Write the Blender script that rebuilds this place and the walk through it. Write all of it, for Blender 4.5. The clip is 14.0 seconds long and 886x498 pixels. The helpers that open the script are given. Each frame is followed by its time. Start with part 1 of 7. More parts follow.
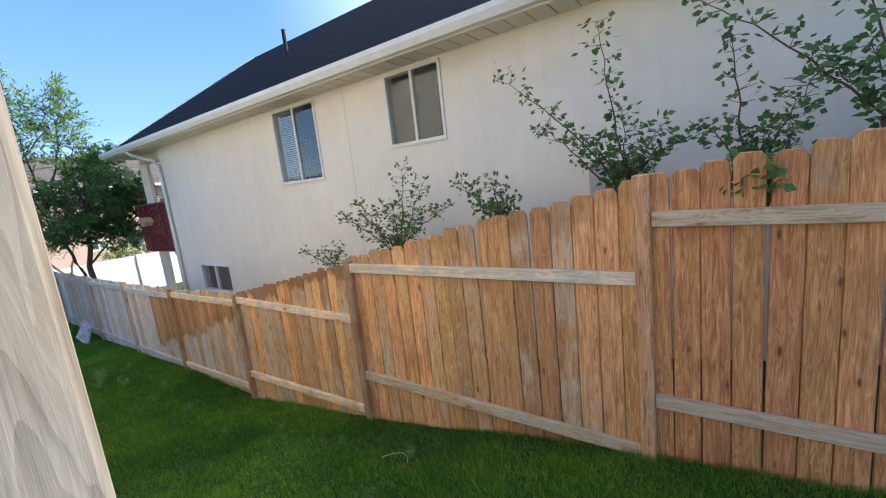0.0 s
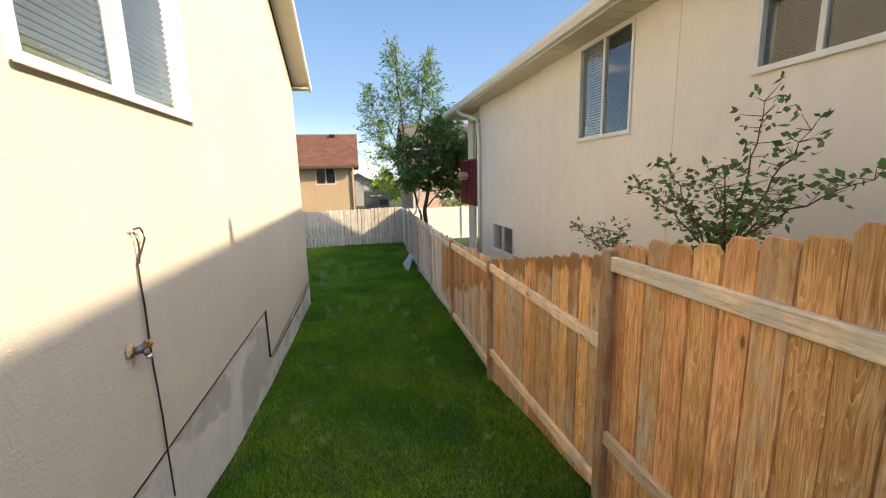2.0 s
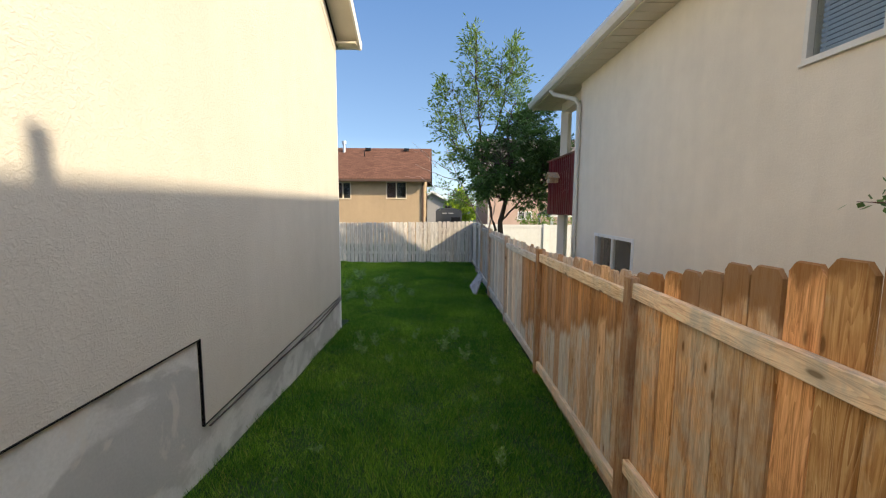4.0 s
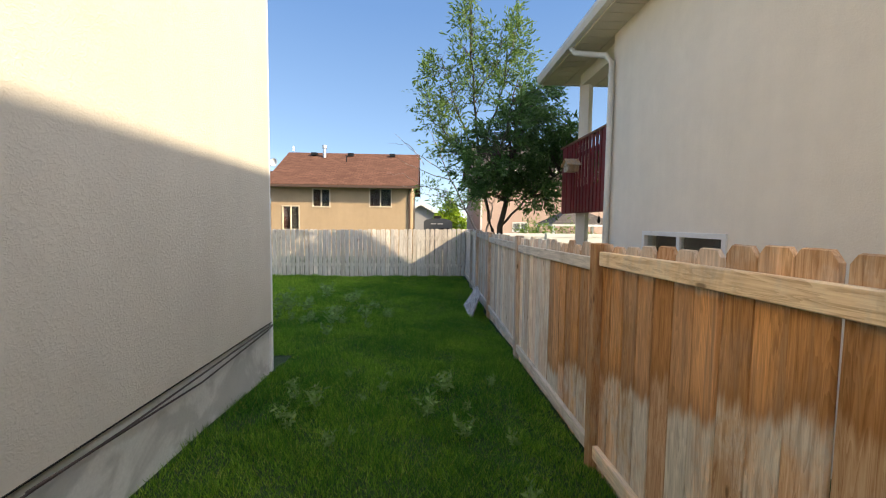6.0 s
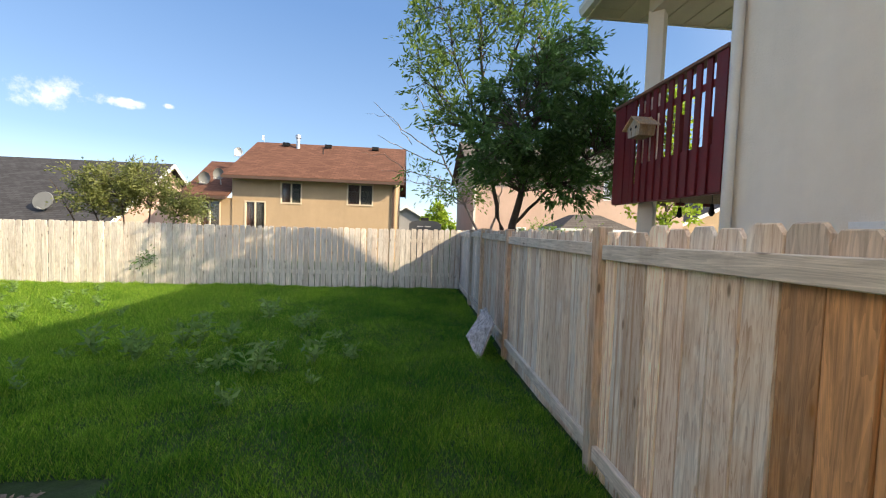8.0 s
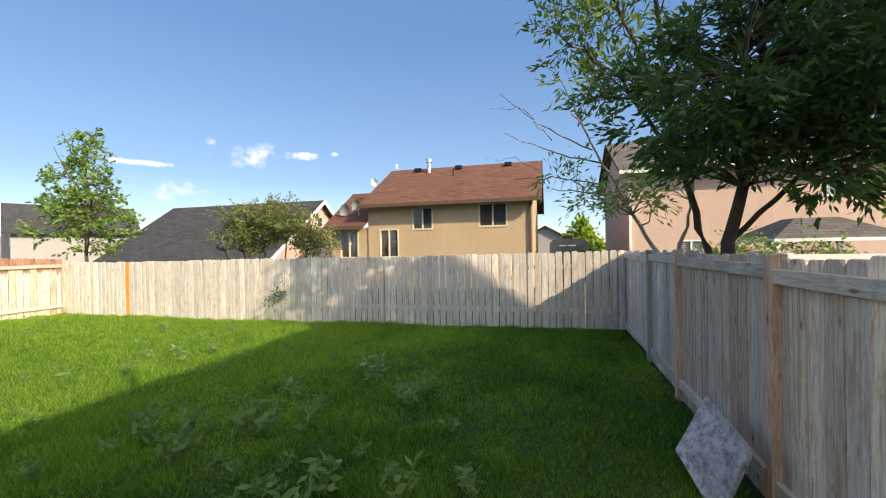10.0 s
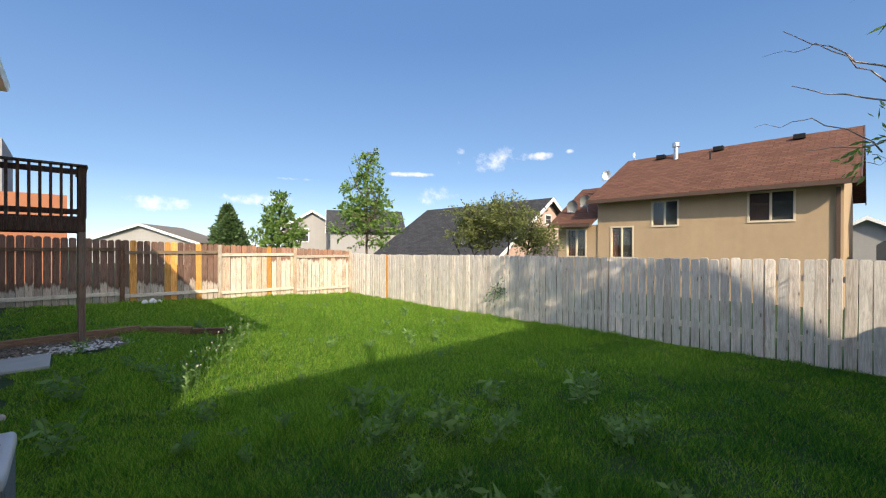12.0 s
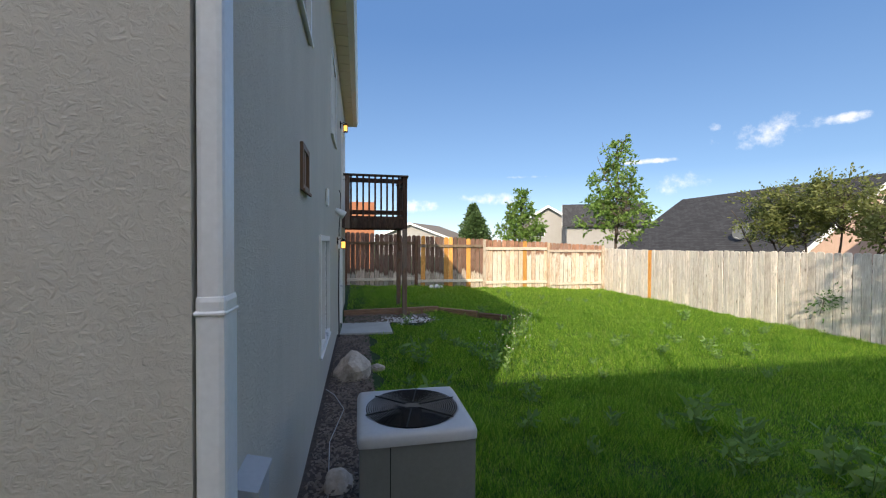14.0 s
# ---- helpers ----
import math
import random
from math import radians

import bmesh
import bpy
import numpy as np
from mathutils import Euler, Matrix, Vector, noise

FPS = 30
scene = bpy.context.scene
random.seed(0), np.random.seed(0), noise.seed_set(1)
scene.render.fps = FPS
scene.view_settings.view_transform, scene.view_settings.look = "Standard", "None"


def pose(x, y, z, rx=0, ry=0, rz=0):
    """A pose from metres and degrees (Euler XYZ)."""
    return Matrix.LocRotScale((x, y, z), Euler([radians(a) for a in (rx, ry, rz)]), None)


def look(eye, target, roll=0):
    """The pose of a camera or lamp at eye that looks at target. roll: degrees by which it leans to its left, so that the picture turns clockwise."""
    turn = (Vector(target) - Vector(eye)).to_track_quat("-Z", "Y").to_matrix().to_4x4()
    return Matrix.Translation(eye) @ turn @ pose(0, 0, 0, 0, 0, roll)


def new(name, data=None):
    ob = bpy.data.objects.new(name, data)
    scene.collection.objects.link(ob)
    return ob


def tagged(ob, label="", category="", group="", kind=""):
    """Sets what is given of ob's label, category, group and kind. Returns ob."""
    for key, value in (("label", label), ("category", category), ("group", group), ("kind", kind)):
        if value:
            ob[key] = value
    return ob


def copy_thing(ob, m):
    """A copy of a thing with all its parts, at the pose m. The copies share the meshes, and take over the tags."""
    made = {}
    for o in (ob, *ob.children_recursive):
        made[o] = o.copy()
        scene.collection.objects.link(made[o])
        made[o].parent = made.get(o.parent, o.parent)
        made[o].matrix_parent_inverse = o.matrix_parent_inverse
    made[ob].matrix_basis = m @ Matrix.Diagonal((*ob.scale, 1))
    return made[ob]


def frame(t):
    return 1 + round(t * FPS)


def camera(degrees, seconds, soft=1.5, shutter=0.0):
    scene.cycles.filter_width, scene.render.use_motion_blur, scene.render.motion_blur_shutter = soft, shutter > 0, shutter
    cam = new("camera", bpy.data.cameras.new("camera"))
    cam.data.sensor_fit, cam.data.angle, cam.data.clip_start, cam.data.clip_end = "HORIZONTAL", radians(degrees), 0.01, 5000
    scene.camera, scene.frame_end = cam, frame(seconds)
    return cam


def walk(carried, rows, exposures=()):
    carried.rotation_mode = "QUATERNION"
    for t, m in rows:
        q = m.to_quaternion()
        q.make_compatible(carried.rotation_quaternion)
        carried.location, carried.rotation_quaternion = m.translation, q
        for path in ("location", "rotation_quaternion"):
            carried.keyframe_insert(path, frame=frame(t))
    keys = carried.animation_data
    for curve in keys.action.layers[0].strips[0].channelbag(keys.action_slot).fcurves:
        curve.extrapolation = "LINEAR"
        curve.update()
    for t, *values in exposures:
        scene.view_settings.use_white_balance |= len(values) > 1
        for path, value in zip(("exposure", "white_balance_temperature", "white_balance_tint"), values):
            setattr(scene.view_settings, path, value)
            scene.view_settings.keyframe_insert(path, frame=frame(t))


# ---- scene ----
cam = camera(95.4, 14.0, soft=1.15)
PATH = [
    (0, (0.83, -0.279, 2.835), (-0.322, 1.321, 2.501), -6.4),
    (0.5, (0.673, 0.127, 2.707), (-0.691, 1.498, 2.197), -3.8),
    (1, (0.527, 0.39, 2.69), (-0.996, 1.611, 2.254), -0.5),
    (1.5, (0.224, 0.68, 2.628), (-1.501, 1.599, 2.206), -0.4),
    (2, (-0.141, 0.919, 2.613), (-2.071, 1.31, 2.263), -1.5),
    (2.5, (-0.6, 1.047, 2.37), (-2.578, 1.274, 2.181), -1.9),
    (3, (-1.232, 1.188, 2.24), (-3.214, 1.306, 2.0), -1.6),
    (3.5, (-1.806, 1.2, 2.12), (-3.794, 1.301, 1.924), -1.1),
    (4, (-2.408, 1.259, 2.013), (-4.396, 1.296, 1.798), 0.4),
    (4.2, (-2.624, 1.28, 1.992), (-4.614, 1.243, 1.795), 0.9),
    (6.5, (-5.024, 1.34, 1.52), (-7.016, 1.485, 1.408), 1.3),
    (7, (-5.653, 1.3, 1.439), (-7.642, 1.481, 1.337), 2.0),
    (9.3, (-8.42, 1.388, 1.446), (-10.42, 1.37, 1.398), 2.1),
    (9.5, (-8.578, 1.395, 1.464), (-10.571, 1.24, 1.427), 1.1),
    (10, (-8.99, 1.239, 1.54), (-10.924, 0.729, 1.534), -1.0),
    (10.5, (-9.361, 1.216, 1.541), (-11.22, 0.478, 1.566), -0.2),
    (11, (-9.588, 1.229, 1.533), (-11.304, 0.201, 1.549), -0.0),
    (11.5, (-9.634, 1.22, 1.515), (-11.195, -0.03, 1.522), -0.1),
    (12, (-9.585, 1.221, 1.548), (-10.95, -0.241, 1.54), 0.2),
    (12.5, (-9.537, 1.07, 1.528), (-10.679, -0.572, 1.506), 0.8),
    (13, (-9.393, 0.943, 1.514), (-10.291, -0.844, 1.489), 1.2),
    (13.5, (-9.169, 0.811, 1.521), (-9.818, -1.081, 1.49), 1.4),
    (14, (-8.873, 0.726, 1.517), (-9.278, -1.233, 1.481), 0.3),
]
walk(cam, [(t, look(eye, target, roll)) for t, eye, target, roll in PATH],
     exposures=[(0, 2.15, 5900, 10), (0.5, 2.45, 7500, 12), (1.0, 2.4, 7700, 12), (1.8, 2.05, 7500, 12), (2.6, 1.75, 7100, 11), (3.2, 1.65, 6900, 10), (4.2, 1.7, 6900, 10), (6.5, 1.9, 7200, 11), (7.2, 1.9, 7200, 11), (9.5, 1.8, 7200, 11), (11, 1.45, 6600, 10), (14, 1.42, 6550, 10)])

# ---- world, sun ----
SUN_TO = Vector((0.53, 1.0, 0.645)).normalized()
world = bpy.data.worlds.new("world")
scene.world = world
world.use_nodes = True
wn, wl = world.node_tree.nodes, world.node_tree.links
sky = wn.new("ShaderNodeTexSky")
sky.sky_type, sky.sun_disc = "NISHITA", False
sky.sun_elevation = math.asin(SUN_TO.z)
sky.sun_rotation = math.atan2(SUN_TO.x, SUN_TO.y)
sky.altitude, sky.air_density, sky.dust_density, sky.ozone_density = 1800, 1.0, 0.25, 3.0
wn["Background"].inputs["Strength"].default_value = 0.088


def wmath(op, a, b=None, c=None):
    n = wn.new("ShaderNodeMath")
    n.operation = op
    for k, v in enumerate((a, b, c)):
        if v is None:
            continue
        if isinstance(v, (int, float)):
            n.inputs[k].default_value = v
        else:
            wl.new(v, n.inputs[k])
    return n.outputs[0]


def sky_clouds():
    """A few small cumulus heads low over the horizon, and thin streaks."""
    tc = wn.new("ShaderNodeTexCoord")
    nz = wn.new("ShaderNodeTexNoise")
    nz.inputs["Scale"].default_value, nz.inputs["Detail"].default_value, nz.inputs["Roughness"].default_value = 22, 7, 0.62
    wl.new(tc.outputs["Generated"], nz.inputs["Vector"])
    total = None
    for az, el, wide, tall in CLOUDS:
        d = Vector((math.sin(radians(az)) * math.cos(radians(el)), math.cos(radians(az)) * math.cos(radians(el)), math.sin(radians(el))))
        side = Vector((d.y, -d.x, 0)).normalized()
        up = side.cross(d)
        vals = []
        for axis, size in ((side, wide), (up, tall)):
            dot = wn.new("ShaderNodeVectorMath")
            dot.operation = "DOT_PRODUCT"
            wl.new(tc.outputs["Generated"], dot.inputs[0])
            dot.inputs[1].default_value = axis
            off = wmath("SUBTRACT", dot.outputs["Value"], axis.dot(d))
            vals.append(wmath("POWER", wmath("DIVIDE", wmath("ABSOLUTE", off), math.sin(radians(size))), 2.0))
        front = wn.new("ShaderNodeVectorMath")
        front.operation = "DOT_PRODUCT"
        wl.new(tc.outputs["Generated"], front.inputs[0])
        front.inputs[1].default_value = d
        r = wmath("ADD", vals[0], vals[1])
        behind = wmath("LESS_THAN", front.outputs["Value"], 0.5)
        lump = wmath("MAXIMUM", wmath("SUBTRACT", wmath("SUBTRACT", 1.0, r), wmath("MULTIPLY", behind, 9.0)), -4.0)
        total = lump if total is None else wmath("MAXIMUM", total, lump)
    dens = wmath("MULTIPLY_ADD", wmath("SUBTRACT", nz.outputs["Fac"], 0.5), 6.5, total)
    ramp = wn.new("ShaderNodeMapRange")
    ramp.interpolation_type = "SMOOTHSTEP"
    ramp.inputs["From Min"].default_value, ramp.inputs["From Max"].default_value = -0.05, 2.2
    wl.new(dens, ramp.inputs["Value"])
    mix = wn.new("ShaderNodeMix")
    mix.data_type = "RGBA"
    wl.new(wmath("MULTIPLY", ramp.outputs[0], 0.8), mix.inputs["Factor"])
    # a clear blue that pales towards the horizon, over the sky model
    sep = wn.new("ShaderNodeSeparateXYZ")
    wl.new(tc.outputs["Generated"], sep.inputs[0])
    grad = wn.new("ShaderNodeValToRGB")
    el = grad.color_ramp.elements
    el[0].position, el[0].color = 0.0, (2.5, 3.2, 3.9, 1)
    el[1].position, el[1].color = 0.16, (0.96, 1.68, 2.8, 1)
    el.new(0.45).color = (0.5, 1.13, 2.45, 1)
    el.new(1.0).color = (0.55, 1.2, 2.7, 1)
    wl.new(sep.outputs["Z"], grad.inputs[0])
    clear = wn.new("ShaderNodeMix")
    clear.data_type = "RGBA"
    clear.inputs["Factor"].default_value = 0.72
    wl.new(sky.outputs[0], clear.inputs["A"])
    wl.new(grad.outputs["Color"], clear.inputs["B"])
    # unseen sky glow towards the sun, added as hazy fill for the shade
    toward = wn.new("ShaderNodeVectorMath")
    toward.operation = "DOT_PRODUCT"
    wl.new(tc.outputs["Generated"], toward.inputs[0])
    toward.inputs[1].default_value = SUN_TO
    haze_fill = wn.new("ShaderNodeMapRange")
    haze_fill.interpolation_type = "SMOOTHSTEP"
    for key, value in (("From Min", 0.25), ("From Max", 1.0), ("To Min", 0.0), ("To Max", 7.0)):
        haze_fill.inputs[key].default_value = value
    wl.new(toward.outputs["Value"], haze_fill.inputs["Value"])
    bright = wn.new("ShaderNodeVectorMath")
    bright.operation = "MULTIPLY_ADD"
    bright.inputs[0].default_value = (1.0, 0.95, 0.87)
    wl.new(haze_fill.outputs[0], bright.inputs[1])
    wl.new(clear.outputs["Result"], bright.inputs[2])
    wl.new(bright.outputs[0], mix.inputs["A"])
    mix.inputs["B"].default_value = (5.8, 5.6, 5.5, 1)
    wl.new(mix.outputs["Result"], wn["Background"].inputs["Color"])


# compass bearing from +y towards +x, height, half width, half height, in degrees
CLOUDS = [(230.5, 12.2, 4.2, 1.5), (225.5, 13.4, 0.8, 0.5), (236.5, 12.4, 1.8, 0.5), (240.5, 12.8, 0.6, 0.3), (218.0, 10.2, 3.2, 0.3),
          (203.0, 9.0, 3.0, 0.25), (222.0, 7.2, 2.6, 1.2), (199.0, 6.0, 4.5, 0.9), (188.0, 5.0, 3.5, 0.8)]
sky_clouds()

sun = bpy.data.lights.new("sun", "SUN")
sun.energy, sun.angle, sun.color = 2.15, radians(0.55), (1.0, 0.86, 0.64)
sun_ob = new("sun", sun)
sun_ob.matrix_world = look(SUN_TO * 40, (0, 0, 0))

# ---- materials ----
def material(name, build):
    m = bpy.data.materials.new(name)
    m.use_nodes = True
    nt = m.node_tree
    build(nt, nt.nodes["Principled BSDF"])
    return m


def nd(nt, kind, **inputs):
    n = nt.nodes.new("ShaderNode" + kind)
    for k, v in inputs.items():
        k = k.replace("_", " ")
        if isinstance(v, bpy.types.NodeSocket):
            nt.links.new(v, n.inputs[k])
        else:
            n.inputs[k].default_value = v
    return n


def coords(nt, scale=(1, 1, 1), world=False, shift=True):
    """Object coordinates, shifted by a random amount for each object, or world places."""
    if world:
        src = nt.nodes.new("ShaderNodeNewGeometry").outputs["Position"]
    else:
        src = nt.nodes.new("ShaderNodeTexCoord").outputs["Object"]
        if shift:
            r = nt.nodes.new("ShaderNodeObjectInfo").outputs["Random"]
            mul = nt.nodes.new("ShaderNodeVectorMath")
            mul.operation = "MULTIPLY_ADD"
            comb = nd(nt, "CombineXYZ", X=r, Y=r, Z=r)
            nt.links.new(comb.outputs[0], mul.inputs[0])
            mul.inputs[1].default_value = (37.0, 19.0, 53.0)
            nt.links.new(src, mul.inputs[2])
            src = mul.outputs[0]
    mp = nd(nt, "Mapping", Vector=src, Scale=scale)
    return mp.outputs[0]


def noise_tex(nt, vec, scale, detail=5.0, rough=0.55, dist=0.0):
    return nd(nt, "TexNoise", Vector=vec, Scale=scale, Detail=detail, Roughness=rough, Distortion=dist).outputs["Fac"]


def ramp(nt, fac, stops):
    n = nd(nt, "ValToRGB", Fac=fac)
    el = n.color_ramp.elements
    while len(el) < len(stops):
        el.new(0.5)
    for e, (p, c) in zip(el, stops):
        e.position, e.color = p, (*c, 1) if len(c) == 3 else c
    return n.outputs["Color"]


def fit_range(nt, fac, a, b, c=0.0, d=1.0, smooth=True):
    n = nt.nodes.new("ShaderNodeMapRange")
    n.interpolation_type = "SMOOTHSTEP" if smooth else "LINEAR"
    nt.links.new(fac, n.inputs["Value"])
    for k, v in zip(("From Min", "From Max", "To Min", "To Max"), (a, b, c, d)):
        n.inputs[k].default_value = v
    return n.outputs[0]


def mixc(nt, fac, a, b, mode="MIX"):
    n = nt.nodes.new("ShaderNodeMix")
    n.data_type, n.blend_type = "RGBA", mode
    for k, v in (("Factor", fac), ("A", a), ("B", b)):
        if isinstance(v, bpy.types.NodeSocket):
            nt.links.new(v, n.inputs[k])
        elif k == "Factor":
            n.inputs[k].default_value = v
        else:
            n.inputs[k].default_value = (*v, 1)
    return n.outputs["Result"]


def mathn(nt, op, a, b):
    n = nt.nodes.new("ShaderNodeMath")
    n.operation = op
    for k, v in enumerate((a, b)):
        if isinstance(v, bpy.types.NodeSocket):
            nt.links.new(v, n.inputs[k])
        else:
            n.inputs[k].default_value = v
    return n.outputs[0]


def bump(nt, bsdf, height, strength, distance=0.01):
    n = nd(nt, "Bump", Height=height, Strength=strength, Distance=distance)
    nt.links.new(n.outputs[0], bsdf.inputs["Normal"])


def plain(name, colour, rough=0.5, metal=0.0, vary=0.12, scale=6.0, grain=60.0, relief=0.15, spec=0.5, world=False):
    """A surface of one colour with stains at one size and grain at another."""
    def build(nt, b):
        v = coords(nt, world=world)
        big, small = noise_tex(nt, v, scale), noise_tex(nt, v, grain, 3.0)
        f = mathn(nt, "ADD", mathn(nt, "MULTIPLY", big, 0.65), mathn(nt, "MULTIPLY", small, 0.35))
        lo, hi = [c * (1 - vary) for c in colour], [min(1, c * (1 + vary)) for c in colour]
        nt.links.new(ramp(nt, f, [(0.32, lo), (0.68, hi)]), b.inputs["Base Color"])
        nt.links.new(fit_range(nt, big, 0.3, 0.7, max(0.02, rough - 0.08), min(1, rough + 0.08)), b.inputs["Roughness"])
        b.inputs["Metallic"].default_value, b.inputs["Specular IOR Level"].default_value = metal, spec
        if relief:
            bump(nt, b, small, relief, 0.004)
    return material(name, build)


def damp_concrete(name, colour):
    """Cast concrete with soaked dark patches, drying edges and pale lime bloom."""
    def build(nt, b):
        v = coords(nt, world=True)
        small = noise_tex(nt, v, 60.0, 4.0)
        big = noise_tex(nt, coords(nt, (1.0, 1.0, 1.5), world=True), 1.25, 5.0, 0.55, 0.6)
        base = ramp(nt, mathn(nt, "ADD", mathn(nt, "MULTIPLY", small, 0.4), mathn(nt, "MULTIPLY", noise_tex(nt, v, 4.0, 4.0), 0.6)), [(0.3, [c * 0.82 for c in colour]), (0.7, [c * 1.12 for c in colour])])
        wet = fit_range(nt, big, 0.50, 0.58, 0.0, 0.6)
        col = mixc(nt, wet, base, [c * 0.52 for c in colour])
        bloom = fit_range(nt, noise_tex(nt, v, 3.1, 5.0, 0.6, 0.8), 0.60, 0.68, 0.0, 0.6)
        nt.links.new(mixc(nt, bloom, col, (0.60, 0.57, 0.51)), b.inputs["Base Color"])
        b.inputs["Roughness"].default_value = 0.85
        bump(nt, b, small, 0.4, 0.004)
    return material(name, build)


def wood(name, light, mid, dark, grey, aged, axis="z", stain=None, stain_colour=(0.16, 0.075, 0.03), grain=1.0, cap=0.0, streaks=0.0, figure=0.25):
    """Sawn cedar: long grain along one axis, arched ring figure, knots, greying. stain = (x, height there, slope, spread, upper end): a damp brown part above
    a ragged line with a dark rim; cap: rain-darkened board ends; streaks: rusty runs down the board."""
    sc = {"z": (16, 16, 1.1), "x": (1.1, 16, 16), "y": (16, 1.1, 16)}[axis]
    sc = tuple(c * grain for c in sc)

    def build(nt, b):
        v = coords(nt, sc)
        rnd = nt.nodes.new("ShaderNodeObjectInfo").outputs["Random"]
        rnd2 = mathn(nt, "FRACT", mathn(nt, "MULTIPLY", rnd, 7.31), 0.0)
        rnd3 = mathn(nt, "FRACT", mathn(nt, "MULTIPLY", rnd, 23.7), 0.0)
        fine = noise_tex(nt, v, 3.2, 6.0, 0.65, 0.9)
        wide = noise_tex(nt, coords(nt, tuple(c * 0.16 for c in sc)), 4.2, 3.0, 0.5, 0.5)
        band = mathn(nt, "FRACT", mathn(nt, "MULTIPLY", wide, 24.0), 0.0)
        rings = fit_range(nt, band, 0.0, 1.0)
        f = mathn(nt, "ADD", mathn(nt, "MULTIPLY", fine, 0.88), mathn(nt, "MULTIPLY", rings, 0.12))
        col = ramp(nt, f, [(0.33, dark), (0.5, mid), (0.66, light)])
        # pale early wood stands out on the flat-sawn boards
        line = mathn(nt, "MULTIPLY", fit_range(nt, band, 0.72, 0.95), fit_range(nt, noise_tex(nt, coords(nt, (5, 5, 5)), 1.3, 4.0), 0.42, 0.62))
        line = mathn(nt, "MULTIPLY", line, fit_range(nt, rnd2, 0.25, 0.8, 0.1, figure))
        col = mixc(nt, line, col, [min(0.95, c * 1.22 + 0.08) for c in light])
        tone = fit_range(nt, rnd, 0.0, 1.0, 0.70, 1.34, False)
        hsv = nd(nt, "HueSaturation", Hue=0.5, Saturation=1.0, Value=tone, Fac=1.0, Color=col)
        nt.links.new(fit_range(nt, rnd2, 0, 1, 0.487, 0.499, False), hsv.inputs["Hue"])
        col = hsv.outputs[0]
        blot = noise_tex(nt, coords(nt, (2.6, 2.6, 1.5)), 1.6, 6.0, 0.7)
        agef = fit_range(nt, mathn(nt, "ADD", blot, mathn(nt, "MULTIPLY", mathn(nt, "SUBTRACT", rnd3, 0.5), 0.36)), 0.62 - aged * 0.55, 0.92 - aged * 0.55)
        gcol = ramp(nt, f, [(0.33, [c * 0.6 for c in grey]), (0.64, grey)])
        col = mixc(nt, agef, col, gcol)
        # darker, tea-coloured blotches
        tea = fit_range(nt, noise_tex(nt, coords(nt, (4.5, 4.5, 1.7)), 1.1, 5.0, 0.6, 0.4), 0.54, 0.70, 0.0, 0.42)
        col = mixc(nt, tea, col, [c * 0.8 for c in dark])
        vor = nd(nt, "TexVoronoi", Vector=coords(nt, tuple((8.0 if c > 5 * grain else 2.6) for c in sc)), Scale=1.0, Randomness=1.0)
        halo = fit_range(nt, vor.outputs["Distance"], 0.08, 0.26, 0.35, 0.0)
        col = mixc(nt, halo, col, dark)
        knot = fit_range(nt, vor.outputs["Distance"], 0.05, 0.11, 0.85, 0.0)
        col = mixc(nt, knot, col, [c * 0.38 for c in dark])
        if streaks and not stain:
            run = fit_range(nt, noise_tex(nt, coords(nt, (26, 26, 0.55)), 1.0, 3.0, 0.5), 0.55, 0.66, 0.0, streaks)
            col = mixc(nt, run, col, stain_colour)
        if cap:
            up = nd(nt, "SeparateXYZ", Vector=nt.nodes.new("ShaderNodeTexCoord").outputs["Generated"]).outputs["Z"]
            rag = mathn(nt, "MULTIPLY", mathn(nt, "SUBTRACT", noise_tex(nt, coords(nt, (13, 13, 5)), 1.0, 4.0), 0.5), 0.16)
            rag = mathn(nt, "ADD", rag, mathn(nt, "MULTIPLY", mathn(nt, "SUBTRACT", rnd3, 0.5), 0.12))
            wetc = fit_range(nt, mathn(nt, "ADD", up, rag), 0.90, 0.945, 0.0, cap)
            col = mixc(nt, wetc, col, [c * 0.62 for c in dark])
        if stain:
            sep = nd(nt, "SeparateXYZ", Vector=nt.nodes.new("ShaderNodeNewGeometry").outputs["Position"])
            ragged = mathn(nt, "MULTIPLY", mathn(nt, "SUBTRACT", noise_tex(nt, coords(nt, (20, 20, 1.2)), 1.0, 4.0), 0.5), stain[3] * 1.6)
            ragged = mathn(nt, "ADD", ragged, mathn(nt, "MULTIPLY", mathn(nt, "SUBTRACT", rnd3, 0.5), stain[3]))
            level = mathn(nt, "MULTIPLY", mathn(nt, "SUBTRACT", sep.outputs["X"], stain[0]), stain[2])
            edge = mathn(nt, "SUBTRACT", mathn(nt, "ADD", sep.outputs["Z"], ragged), mathn(nt, "ADD", level, stain[1]))
            wet = fit_range(nt, edge, 0.0, 0.09, 0.0, 0.93)
            if len(stain) > 4:
                wet = mathn(nt, "MULTIPLY", wet, fit_range(nt, mathn(nt, "ADD", sep.outputs["Z"], mathn(nt, "MULTIPLY", ragged, 0.2)), stain[4], stain[4] + 0.04, 1.0, 0.25))
            soak = nd(nt, "HueSaturation", Hue=0.5, Saturation=1.0, Value=tone, Fac=1.0, Color=ramp(nt, f, [(0.34, [c * 0.62 for c in stain_colour]), (0.66, [min(1, c * 1.32) for c in stain_colour])]))
            run = fit_range(nt, noise_tex(nt, coords(nt, (30, 30, 0.6)), 1.0, 3.0, 0.5), 0.53, 0.66, 0.0, streaks)
            soaked = mixc(nt, run, soak.outputs[0], [c * 0.5 for c in stain_colour])
            wcol = mixc(nt, 0.84, col, soaked)
